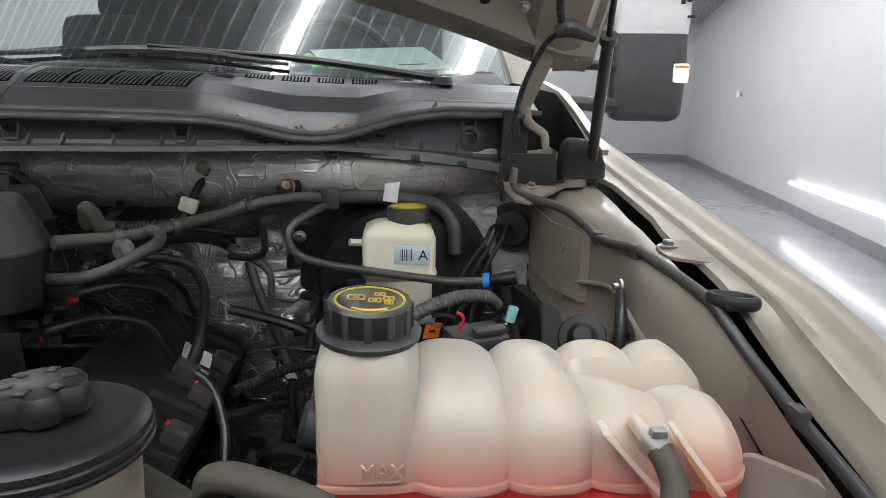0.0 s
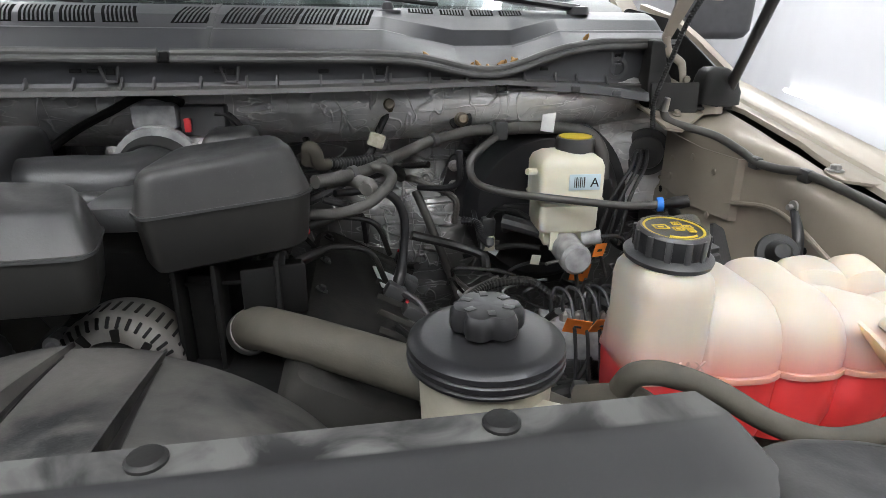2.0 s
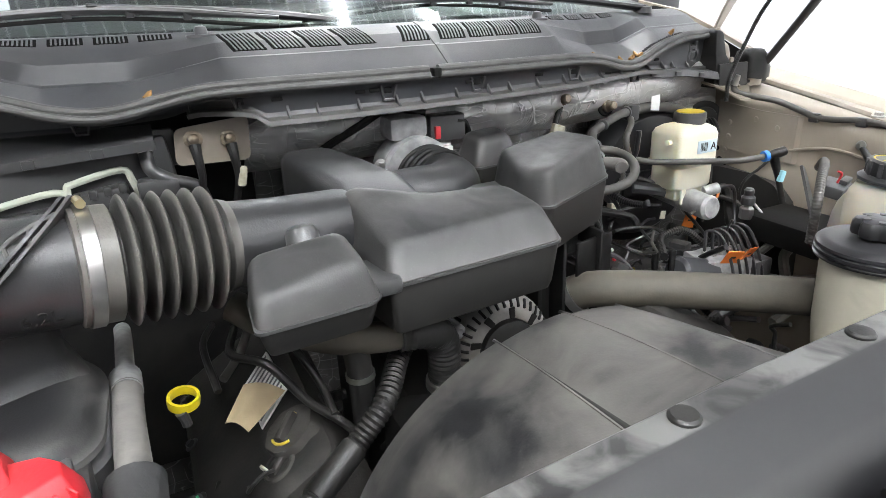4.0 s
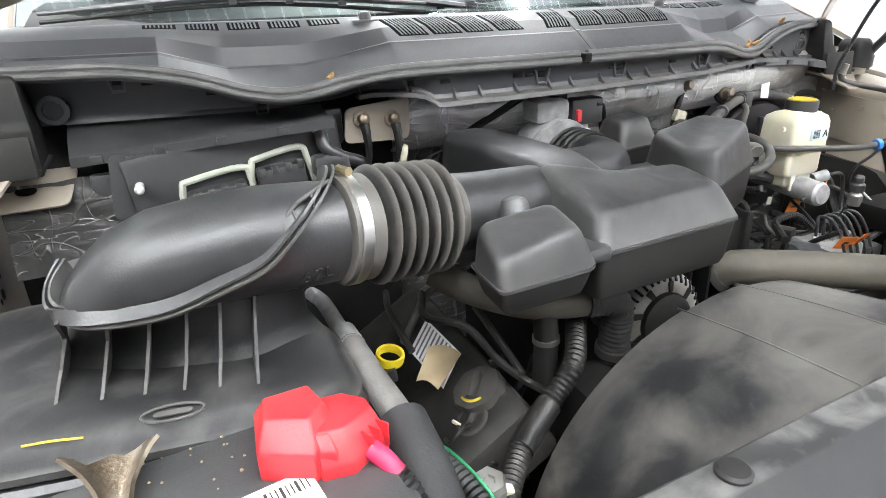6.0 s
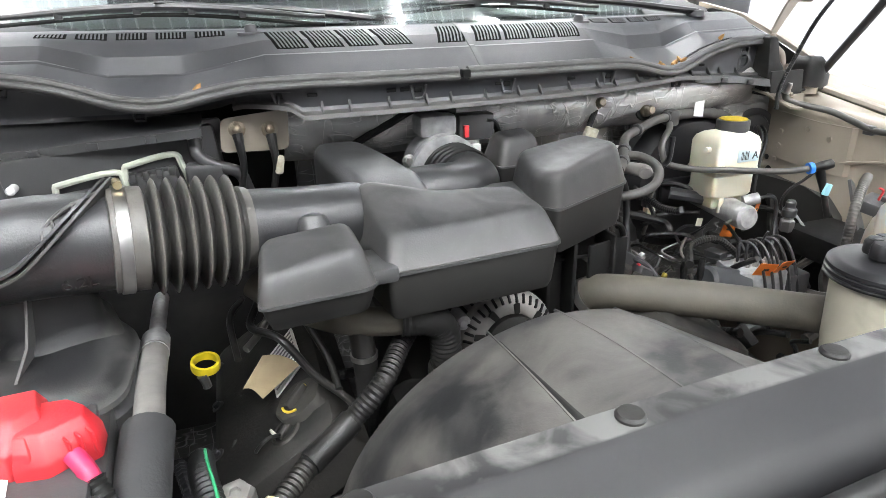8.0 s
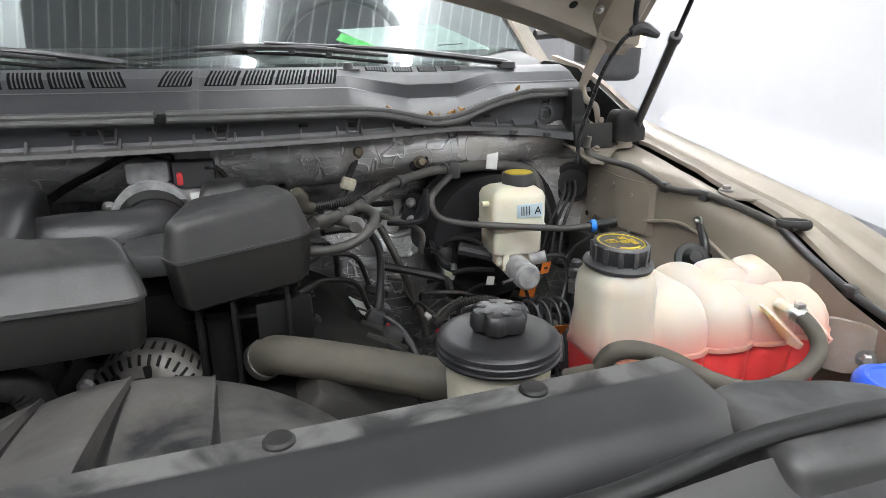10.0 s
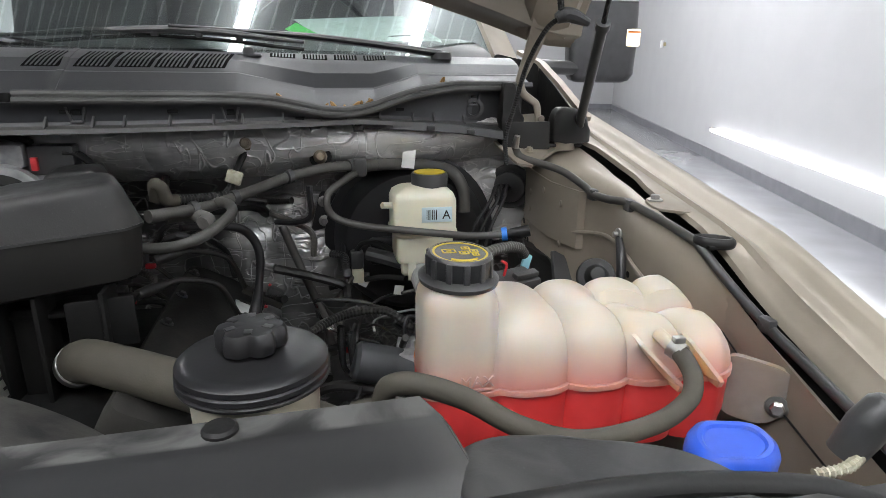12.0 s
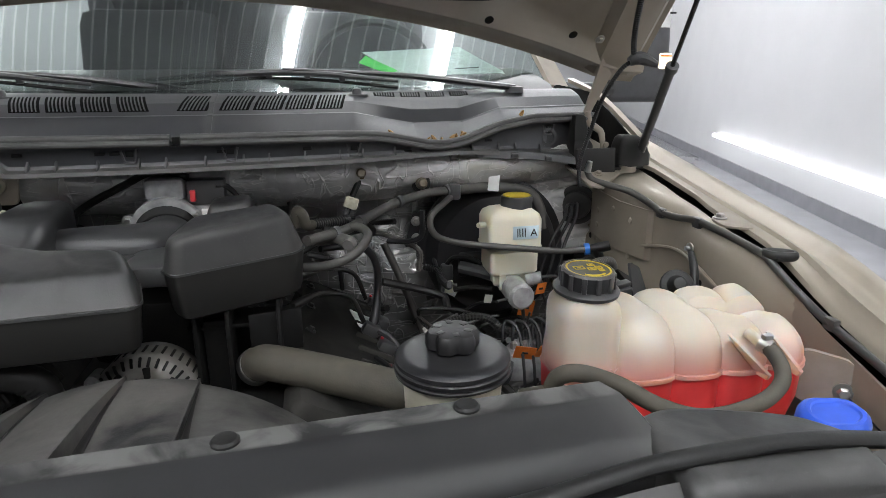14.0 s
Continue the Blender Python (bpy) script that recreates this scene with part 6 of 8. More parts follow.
part("hose_body", tube(B(), [(0.104, 0.604, 1.146), (0.112, 0.594, 1.156), (0.135, 0.573, 1.162), (0.2, 0.528, 1.163), (0.3, 0.46, 1.16), (0.37, 0.41, 1.156), (0.43, 0.36, 1.15)], 0.0243, seg=24), HOSE, uh)
part("clamp", tube(B(), [(0.101, 0.607, 1.143), (0.107, 0.6, 1.15)], 0.0262, seg=24, n=1), STEEL, uh, "steel clip ring on the hose end")

# ---- brake booster, cylinder and reservoir ----
bo = thing("brake_booster", "round black brake booster drum on the firewall", "brake booster")
bmx = pose(0.545, 1.0, 1.175, 90, 0, 0)
part("drum", lathe(B(), [(0.15, 0.0), (0.152, 0.02), (0.146, 0.026), (0.14, 0.028), (0.132, 0.05), (0.12, 0.062), (0.06, 0.068), (0.0, 0.07)], bmx, seg=56), BLACKG, bo)
part("rim", lathe(B(), [(0.15, 0.016), (0.156, 0.018), (0.156, 0.026), (0.15, 0.028)], bmx, seg=56), BLACKG, bo)
mc = thing("master_cylinder", "grey cast aluminium brake master cylinder", "master cylinder")
part("bore", tube(B(), [(0.545, 0.94, 1.16), (0.545, 0.86, 1.152), (0.545, 0.785, 1.145)], [0.026, 0.024, 0.023], seg=20), ALU, mc)
part("end_cap", lathe(B(), [(0.0235, 0), (0.0235, 0.012), (0.019, 0.018), (0, 0.02)], pose(0.545, 0.787, 1.145, 84, 0, 0), seg=20), ALU, mc)
part("mount_flange", box(B(), V(0.53, 0.925, 1.165), (0.13, 0.012, 0.05), 0.006), BLACKG, mc)
part("port", tube(B(), [(0.565, 0.81, 1.165), (0.59, 0.8, 1.172)], 0.011, seg=12, n=1), ALU, mc)
part("side_sensor", tube(B(), [(0.52, 0.86, 1.16), (0.49, 0.87, 1.168), (0.46, 0.89, 1.172)], 0.012, seg=10), BLACK, mc)
br = thing("brake_fluid_reservoir", "cream plastic brake fluid reservoir with yellow-topped cap", "fluid reservoir")
up = round_poly([(-0.05, -0.038), (0.05, -0.038), (0.05, 0.042), (-0.05, 0.042)], 0.012, 4)
m = pose(0.545, 0.852, 0, 0, 0, 0)
bm = B()
shell(bm, up, [(0.008, 1.172), (0.004, 1.178), (0.004, 1.215), (-0.001, 1.222), (0.0, 1.228), (0.0, 1.275), (0.004, 1.285), (0.014, 1.292), (0.024, 1.295)])
bmesh.ops.transform(bm, matrix=m, verts=bm.verts)
part("upper_body", bm, CREAM, br)
part("mould_line", tube(B(), [m @ V(p[0] * 1.01, p[1] * 1.01, 1.225) for p in up + up[:1]], 0.002, seg=6, raw=True), CREAM, br)
bm = B()
shell(bm, inset(up, 0.014), [(0.004, 1.15), (0, 1.156), (0, 1.176)])
bmesh.ops.transform(bm, matrix=m, verts=bm.verts)
part("lower_body", bm, CREAM, br)
part("spigot", tube(B(), [(0.498, 0.84, 1.265), (0.478, 0.83, 1.268)], 0.005, seg=8, n=1), CREAM, br)
part("leg", box(B(), V(0.523, 0.822, 1.162), (0.012, 0.004, 0.035), 0.001), CREAM, br)
cp = part("cap", lathe(B(), [(0.025, 1.29), (0.029, 1.291), (0.0295, 1.309), (0.028, 1.313), (0.0, 1.3135)], pose(0.558, 0.858, 0), seg=32, wobble=lambda a: 1 + 0.012 * math.cos(24 * a)), BLACK, br, "knurled black cap")
part("cap_top", lathe(B(), [(0.025, 1.3136), (0.0248, 1.3148), (0.021, 1.315), (0, 1.315)], pose(0.558, 0.858, 0), seg=32), YELLOWD, cp, "worn yellow cap top")
lb = part("label_sticker", box(B(), V(0.562, 0.8126, 1.254), (0.048, 0.0012, 0.024), 0.0003), LABELB, br, "pale blue barcode label")
for k in range(6):
    part("barcode_bar", box(B(), V(0.546 + 0.003 * k, 0.8118, 1.254), (0.0008 + 0.0008 * (k % 2), 0.0006, 0.016), 0), INK, lb, smooth=False)
lettering("label_letter", "A", 0.02, pose(0.577, 0.8118, 1.247, 90, 0, 0), INK, lb)

# ---- the engine below ----
eng = thing("engine_block", "near-black engine block filling the shaded depth of the bay", "engine")
# Plain near-black bodies and an added floor paint the bay's deep shade.
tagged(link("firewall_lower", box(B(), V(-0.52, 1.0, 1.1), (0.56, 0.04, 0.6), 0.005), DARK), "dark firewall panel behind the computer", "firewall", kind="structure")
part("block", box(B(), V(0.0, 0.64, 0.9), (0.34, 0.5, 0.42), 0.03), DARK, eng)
part("bay_filler", box(B(), V(0, 0.45, 0.68), (1.64, 1.2, 0.04), 0.01), DARK, eng)
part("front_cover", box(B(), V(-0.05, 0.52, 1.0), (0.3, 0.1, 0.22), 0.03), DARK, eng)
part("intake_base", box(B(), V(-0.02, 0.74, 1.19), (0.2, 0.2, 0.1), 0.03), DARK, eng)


def valve_cover(cx, cy, cz, lean, bare=False):
    t = thing("valve_cover", "black plastic engine valve cover with ribs", "valve cover", group="valve covers")
    m = pose(cx, cy, cz, 0, lean, 0)
    y0 = -0.15 if bare else -0.27
    bm = B()
    shell(bm, round_poly([(-0.085, y0), (0.085, y0), (0.085, 0.2), (-0.085, 0.2)], 0.02), [(0, -0.06), (0, 0.0), (0.004, 0.012), (0.014, 0.018), (0.02, 0.02)])
    bmesh.ops.transform(bm, matrix=m, verts=bm.verts)
    part("cover", bm, COVERM, t)
    for k in range(0 if bare else 7):
        part("rib", box(B(), m @ V(0.045, -0.16 + 0.05 * k, 0.022), (0.07, 0.004, 0.012), 0.001, m.to_3x3().to_4x4()), COVERM, t)
    for k in range(4):
        y = -0.16 + 0.1 * k
        part("bolt", bolt(B(), V(0, 0, 0), 0.007, m @ pose(-0.07, y, 0.02)), BLACKG, t)
        if bare:
            continue
        cm = part("ignition_coil", box(B(), m @ V(0.064, y + 0.04, 0.024), (0.03, 0.03, 0.026), 0.006, m.to_3x3().to_4x4()), BLACK, t)
        part("coil_clip", box(B(), m @ V(0.05, y + 0.04, 0.036), (0.005, 0.006, 0.004), 0.001, m.to_3x3().to_4x4()), RED, cm, "small red locking clip")
    return m


valve_cover(-0.33, 0.64, 1.058, -32, True)
vdm = valve_cover(0.23, 0.76, 1.10, 28)
# warning tag and paper on the passenger cover
LQ = [V(-0.292, 0.73, 1.110), V(-0.287, 0.631, 1.112), V(-0.324, 0.601, 1.088), V(-0.329, 0.70, 1.086)]


def on_label(u, w, h):
    return LQ[3].lerp(LQ[0], u).lerp(LQ[2].lerp(LQ[1], u), w) + V(-0.53, 0, 0.85) * h


tg = tagged(link("label_plate", loft(B(), [[on_label(u, w, h) for u, w in ((0, 0), (1, 0), (1, 1), (0, 1))] for h in (-0.004, 0.0)]), WHITE, smooth=False), "white striped label plate on the valve cover", "label")
for k in range(9):
    w = 0.07 + 0.1 * k
    part("bar", loft(B(), [[on_label(u, w + d, h) for u, d in ((0.06, 0), (0.94, 0), (0.94, 0.035), (0.06, 0.035))] for h in (0.0, 0.0006)]), PRINTG, tg, smooth=False)
PQ = [V(-0.333, 0.617, 1.140), V(-0.290, 0.6175, 1.121), V(-0.339, 0.5765, 1.106), V(-0.36, 0.592, 1.115)]
tagged(link("masking_paper", sheet(B(), [[PQ[3].lerp(PQ[0], u).lerp(PQ[2].lerp(PQ[1], u), w) + V(0, 0, 0.007 * math.sin(w * 3.1) - 0.004 * u * w) for w in (0, 0.15, 0.3, 0.5, 0.7, 0.85, 1)] for u in (0, 0.25, 0.5, 0.75, 1)], 0.001), KRAFT), "curled brown paper flap on the valve cover", "paper")
bp = thing("breather_plug", "round black breather plug with thin wires on the valve cover", "plug")
part("collar", lathe(B(), [(0.021, -0.012), (0.021, 0.006), (0.018, 0.009), (0.015, 0.009), (0.0145, 0.004), (0, 0.004)], pose(-0.315, 0.531, 1.083, 0, -32, 0), seg=28), COVERM, bp)
part("grip", box(B(), V(-0.318, 0.531, 1.09), (0.024, 0.007, 0.01), 0.002, pose(0, 0, 0, 0, -32, 35)), COVERM, bp)
part("wire", tube(B(), [(-0.326, 0.522, 1.092), (-0.337, 0.513, 1.098), (-0.347, 0.509, 1.094), (-0.353, 0.515, 1.082), (-0.351, 0.532, 1.073)], 0.0022, seg=8), RUBBER, bp)
part("tab", box(B(), V(-0.333, 0.541, 1.082), (0.003, 0.012, 0.004), 0.0006, pose(0, 0, 0, 0, 0, 25)), CREAM, bp, "pale plastic tab")
tagged(link("vent_hose", tube(B(), [(-0.285, 0.64, 1.198), (-0.298, 0.655, 1.196), (-0.312, 0.672, 1.178), (-0.324, 0.678, 1.152), (-0.338, 0.668, 1.138), (-0.352, 0.652, 1.132)], 0.005, seg=12), HOSEG), "thin grey vent hose curving onto the valve cover", "hose")
oc = thing("oil_filler_cap", "black oil filler cap with yellow markings", "oil cap")
om = pose(-0.296, 0.556, 1.103, 0, -30, 0)
part("cap", lathe(B(), [(0.03, -0.03), (0.031, 0.006), (0.029, 0.01), (0.0, 0.01)], om, seg=28, wobble=lambda a: 1 + 0.03 * math.cos(8 * a)), COVERM, oc)
part("grip", box(B(), om @ V(0, 0, 0.013), (0.034, 0.01, 0.011), 0.003, om.to_3x3().to_4x4() @ pose(0, 0, 0, 0, 0, 40)), COVERM, oc)
part("oil_symbol", box(B(), om @ V(0.008, 0.012, 0.0105), (0.012, 0.007, 0.0008), 0, om.to_3x3().to_4x4() @ pose(0, 0, 0, 0, 0, 20)), YELLOWD, oc, "yellow oil can symbol")
part("print_bar", tube(B(), [om @ V(0.02 * math.cos(radians(a)), 0.02 * math.sin(radians(a)), 0.0108) for a in range(180, 265, 10)], 0.0016, seg=6, raw=True), YELLOWD, oc)
dk = thing("oil_dipstick", "bright yellow ring handle of the oil dipstick", "dipstick")
dm = pose(-0.393, 0.578, 1.166, 12, 4, 10)
bm = B()
lathe(bm, [(0.0125, -0.005), (0.0155, -0.005), (0.016, 0), (0.0155, 0.005), (0.0125, 0.005), (0.012, 0), (0.0125, -0.005)], dm, seg=28)
part("ring", bm, YELLOW, dk)
part("stem", tube(B(), [dm @ V(-0.006, -0.012, -0.004), (-0.395, 0.567, 1.15), (-0.394, 0.567, 1.143)], [0.006, 0.005, 0.005], seg=10), BLACK, dk)
for name, pts, r, mat in (("refrigerant_line", [(-0.445, 0.72, 1.19), (-0.441, 0.67, 1.2), (-0.439, 0.61, 1.2), (-0.438, 0.575, 1.2)], 0.0088, ALU), ):
    al = thing("air_conditioning_line", "aluminium pipe crimped to a thick grey hose", "hose")
    part("pipe", tube(B(), pts, r, seg=14), mat, al, "bare aluminium pipe")
    part("crimp", tube(B(), [(-0.4385, 0.59, 1.2), (-0.437, 0.56, 1.2)], 0.0145, seg=18, ribs=0.0015, pitch=0.008), ALU, al)
    part("hose_body", tube(B(), [(-0.437, 0.565, 1.2), (-0.435, 0.5, 1.2), (-0.431, 0.43, 1.198), (-0.432, 0.38, 1.185)], 0.0135, seg=18), HOSEL, al)
    part("foam_sleeve", tube(B(), [(-0.431, 0.43, 1.198), (-0.432, 0.37, 1.185), (-0.436, 0.3, 1.15), (-0.44, 0.2, 1.08)], 0.022, seg=18), SLEEVE, al, "grey foam insulation sleeve")
gl = thing("green_striped_loom", "black corrugated loom with green stripe", "wiring loom")
part("conduit", tube(B(), [(-0.40, 0.46, 1.13), (-0.395, 0.42, 1.145), (-0.385, 0.37, 1.14), (-0.375, 0.31, 1.11), (-0.37, 0.22, 1.05)], 0.0125, seg=14, ribs=0.0018, pitch=0.006), RUBBER, gl)
part("stripe", tube(B(), [(-0.395, 0.46, 1.142), (-0.389, 0.42, 1.156), (-0.379, 0.37, 1.151), (-0.369, 0.31, 1.121), (-0.364, 0.22, 1.06)], 0.0016, seg=6), GREEND, gl, "green tracer stripe")

# conduit and pipes in front of the intake
lm = thing("engine_loom", "grey dusty corrugated engine wiring loom", "wiring loom")
part("conduit", tube(B(), [(-0.15, 0.575, 1.175), (-0.179, 0.54, 1.165), (-0.21, 0.498, 1.15), (-0.25, 0.483, 1.12), (-0.30, 0.455, 1.1), (-0.35, 0.4, 1.085), (-0.38, 0.36, 1.06)], 0.0125, seg=14, ribs=0.0015, pitch=0.006), LOOMM, lm)
part("tape", tube(B(), [(-0.25, 0.483, 1.12), (-0.275, 0.471, 1.108), (-0.30, 0.455, 1.1)], 0.014, seg=14), LOOMM, lm)
part("clip", box(B(), V(-0.345, 0.415, 1.095), (0.014, 0.01, 0.026), 0.002, pose(0, 0, 0, 20, 30, 0)), CREAM, lm)
cpipe = thing("coolant_pipe", "dusty brown coolant pipe under the intake boxes", "hose")
part("pipe", tube(B(), [(-0.33, 0.60, 1.245), (-0.30, 0.575, 1.228), (-0.25, 0.545, 1.212), (-0.205, 0.53, 1.207), (-0.175, 0.525, 1.206)], 0.0165, seg=18), HOSE, cpipe)
part("elbow_hose", tube(B(), [(-0.18, 0.525, 1.206), (-0.15, 0.522, 1.203), (-0.13, 0.53, 1.185), (-0.125, 0.535, 1.155), (-0.125, 0.54, 1.11)], 0.019, seg=18, ribs=0.0012, pitch=0.007), RUBBER, cpipe)
part("spring_clamp", tube(B(), [(-0.125, 0.537, 1.128), (-0.125, 0.538, 1.118)], 0.0215, seg=18, n=1), STEEL, cpipe, "bright spring clamp")
part("branch", tube(B(), [(-0.225, 0.535, 1.2), (-0.222, 0.535, 1.16), (-0.22, 0.54, 1.1)], 0.014, seg=14), RUBBER, cpipe)
part("branch_clamp", tube(B(), [(-0.2225, 0.535, 1.168), (-0.2223, 0.535, 1.162)], 0.0158, seg=16, n=1), STEEL, cpipe, "pale spring clamp")
for pts, r in (([(-0.33, 0.64, 1.2), (-0.34, 0.6, 1.19), (-0.31, 0.56, 1.19), (-0.28, 0.54, 1.15), (-0.25, 0.53, 1.12), (-0.24, 0.5, 1.12)], 0.0048), ([(-0.35, 0.72, 1.17), (-0.365, 0.66, 1.175), (-0.36, 0.6, 1.15)], 0.0042), ([(-0.28, 0.6, 1.19), (-0.26, 0.57, 1.15), (-0.255, 0.53, 1.13)], 0.0045)):
    tagged(link("engine_hose", tube(B(), pts, r, seg=10), LOOMM), "thin dusty black engine hose", "hose", group="engine hoses")
hb = thing("hex_plug", "grey cast plug with hexagon head near the radiator cover", "plug")
part("head", lathe(B(), [(0.017, -0.03), (0.017, 0.006), (0.014, 0.012), (0.006, 0.012), (0.005, 0.009), (0, 0.009)], pose(-0.368, 0.395, 1.13, 10, -5, 10), seg=6), ALUD, hb, smooth=False)

# alternator
al = thing("alternator", "finned aluminium alternator behind the fan shroud", "alternator")
am = pose(-0.03, 0.575, 1.126, 84, 0, 0) @ Matrix.Scale(1.04, 4)
part("case", lathe(B(), [(0.06, -0.05), (0.064, -0.04), (0.064, 0.0), (0.062, 0.008), (0.056, 0.015), (0.046, 0.02), (0.038, 0.02), (0.037, 0.008), (0.0, 0.008)], am, seg=60), ALUD, al)
part("front_disc", lathe(B(), [(0.036, 0.006), (0.036, 0.026), (0.03, 0.03), (0.0, 0.03)], am, seg=32), DARK, al)
for k in range(9):
    a = 40 * k
    part("vent_hole", prism(B(), round_poly([(-0.0035, -0.007), (0.0035, -0.007), (0.0045, 0.007), (-0.0045, 0.007)], 0.002), 0, 0.0012, am @ pose(0, 0, 0, 0, 0, a) @ pose(0.0445, 0, 0.0196, 0, 0, -90) @ pose(0, 0, 0, 0, 10 * math.sin(k), 12)), DARK, al)
for k in range(36):
    a = 2 * math.pi * k / 36
    m_ = am @ pose(0, 0, 0, 0, 0, math.degrees(a))
    part("slot", box(B(), V(0, 0, 0), (0.0125, 0.0034, 0.006), 0.001), DARK, al).matrix_world = m_ @ pose(0.0555, 0, 0.0135, 0, 38, 0)
    part("slot", box(B(), V(0, 0, 0), (0.004, 0.0036, 0.026), 0.001), DARK, al).matrix_world = m_ @ pose(0.0628, 0, -0.013)
for a in (150,):
    part("lug", lathe(B(), [(0.009, -0.02), (0.009, 0.01), (0.005, 0.012), (0, 0.01)], am @ pose(0.066 * math.cos(radians(a)), 0.066 * math.sin(radians(a)), 0), seg=14), ALU, al)
# resonator brackets, in the near-black that paints the shade of the depths
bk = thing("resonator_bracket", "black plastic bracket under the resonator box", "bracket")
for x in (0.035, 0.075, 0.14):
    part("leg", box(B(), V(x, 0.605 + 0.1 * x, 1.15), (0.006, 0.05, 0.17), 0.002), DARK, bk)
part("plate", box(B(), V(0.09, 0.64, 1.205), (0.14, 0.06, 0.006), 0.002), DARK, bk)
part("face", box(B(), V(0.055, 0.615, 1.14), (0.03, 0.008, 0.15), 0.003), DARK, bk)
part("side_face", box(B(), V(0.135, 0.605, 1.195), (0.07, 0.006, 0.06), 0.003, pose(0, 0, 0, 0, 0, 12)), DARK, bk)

# ---- firewall fittings, driver side ----
for x, y, z in ((0.278, 0.895, 1.359), (0.388, 0.905, 1.335)):
    sd = thing("firewall_stud", "dusty steel stud through the foil insulation", "stud", group="firewall studs")
    part("washer", lathe(B(), [(0.018, 0), (0.017, 0.004), (0.008, 0.005)], pose(x, y - 0.004, z, 78), seg=18), DARK, sd)
    part("shank", lathe(B(), [(0.011, 0), (0.011, 0.008), (0.0085, 0.01), (0.0085, 0.022), (0.006, 0.025), (0, 0.025)], pose(x, y - 0.006, z, 78), seg=12), RUSTY, sd)
hs = thing("heater_hose", "dusty grey heater hose with clamps along the firewall", "hose")
part("main_hose", tube(B(), [(0.182, 0.665, 1.303), (0.225, 0.718, 1.298), (0.25, 0.75, 1.298), (0.275, 0.79, 1.3), (0.31, 0.836, 1.305), (0.34, 0.848, 1.314), (0.40, 0.875, 1.322), (0.45, 0.905, 1.318)], 0.0078, seg=16), HOSEG, hs)
part("rear_hose", tube(B(), [(0.45, 0.905, 1.318), (0.50, 0.93, 1.316), (0.56, 0.94, 1.312), (0.61, 0.935, 1.3), (0.63, 0.925, 1.27), (0.632, 0.92, 1.23)], 0.0105, seg=16), HOSEG, hs)
part("lower_hose", tube(B(), [(0.25, 0.742, 1.302), (0.266, 0.73, 1.3), (0.272, 0.705, 1.295), (0.262, 0.677, 1.288), (0.244, 0.66, 1.278), (0.222, 0.656, 1.27), (0.2, 0.664, 1.264), (0.17, 0.672, 1.262)], 0.0068, seg=14), HOSEG, hs)
part("fitting", tube(B(), [(0.19, 0.71, 1.29), (0.219, 0.725, 1.29), (0.243, 0.69, 1.29), (0.24, 0.68, 1.288)], [0.0085, 0.0085, 0.0105, 0.009], seg=14), HOSEL, hs, "pale dusty pipe elbow")
part("tee", box(B(), V(0.45, 0.9, 1.318), (0.022, 0.026, 0.03), 0.005), BLACK, hs)
for x, y, z in ((0.225, 0.718, 1.298), (0.268, 0.778, 1.299), (0.34, 0.848, 1.314), (0.435, 0.897, 1.32), (0.48, 0.922, 1.317)):
    part("clip_band", lathe(B(), [(0.0085, -0.005), (0.0108, -0.004), (0.0108, 0.004), (0.0085, 0.005)], look((x, y, z), (x + 0.06, y + 0.04, z + 0.005)), seg=18), BLACK, hs)
part("paper_tag", box(B(), V(0.535, 0.927, 1.326), (0.022, 0.0015, 0.034), 0.0004, pose(0, 0, 0, -10, 8, 0)), WHITE, hs, "white paper tag")
rg = thing("ribbed_vent_hose", "ribbed black hose with dusty elbow", "hose")
part("elbow", tube(B(), [(0.165, 0.78, 1.30), (0.168, 0.77, 1.322), (0.176, 0.77, 1.316), (0.18, 0.775, 1.30), (0.19, 0.785, 1.296)], 0.009, seg=14), HOSE, rg)
part("ribbed_section", tube(B(), [(0.187, 0.785, 1.297), (0.215, 0.81, 1.292), (0.25, 0.835, 1.29)], 0.0085, seg=14, ribs=0.0015, pitch=0.005), RUBBER, rg)
ev = thing("vacuum_hose", "black vacuum hose with blue collar in front of the brake reservoir", "hose")
part("hose_body", tube(B(), [(0.447, 0.898, 1.31), (0.425, 0.87, 1.303), (0.398, 0.85, 1.286), (0.395, 0.842, 1.265), (0.41, 0.842, 1.246), (0.45, 0.826, 1.237), (0.5, 0.808, 1.234), (0.56, 0.786, 1.231), (0.61, 0.77, 1.229), (0.652, 0.76, 1.232)], 0.0058, seg=12), RUBBERD, ev)
part("blue_collar", tube(B(), [(0.652, 0.76, 1.232), (0.66, 0.758, 1.233)], 0.0105, seg=14, n=1), BLUEL, ev, "bright blue quick connector collar")
part("connector", tube(B(), [(0.66, 0.758, 1.233), (0.675, 0.752, 1.236), (0.692, 0.748, 1.24)], [0.007, 0.0095, 0.009], seg=12), LOOMM, ev)
part("drop_leg", tube(B(), [(0.672, 0.754, 1.232), (0.68, 0.752, 1.212), (0.686, 0.748, 1.19), (0.7, 0.74, 1.14)], [0.009, 0.008, 0.006, 0.006], seg=12), LOOMM, ev)
part("clip_tag", box(B(), V(0.687, 0.742, 1.193), (0.013, 0.008, 0.022), 0.002, pose(0, 0, 0, 0, 15, 0)), CYAN, ev, "pale cyan connector clip")
part("thin_line", tube(B(), [(0.668, 0.755, 1.228), (0.645, 0.76, 1.21), (0.625, 0.77, 1.19), (0.62, 0.775, 1.165), (0.628, 0.775, 1.15)], 0.0028, seg=8), RUBBER, ev)
cn = thing("level_sensor_plug", "black sensor plug with cream connector", "connector")
part("plug", box(B(), V(0.442, 0.93, 1.15), (0.024, 0.022, 0.034), 0.006), BLACK, cn)
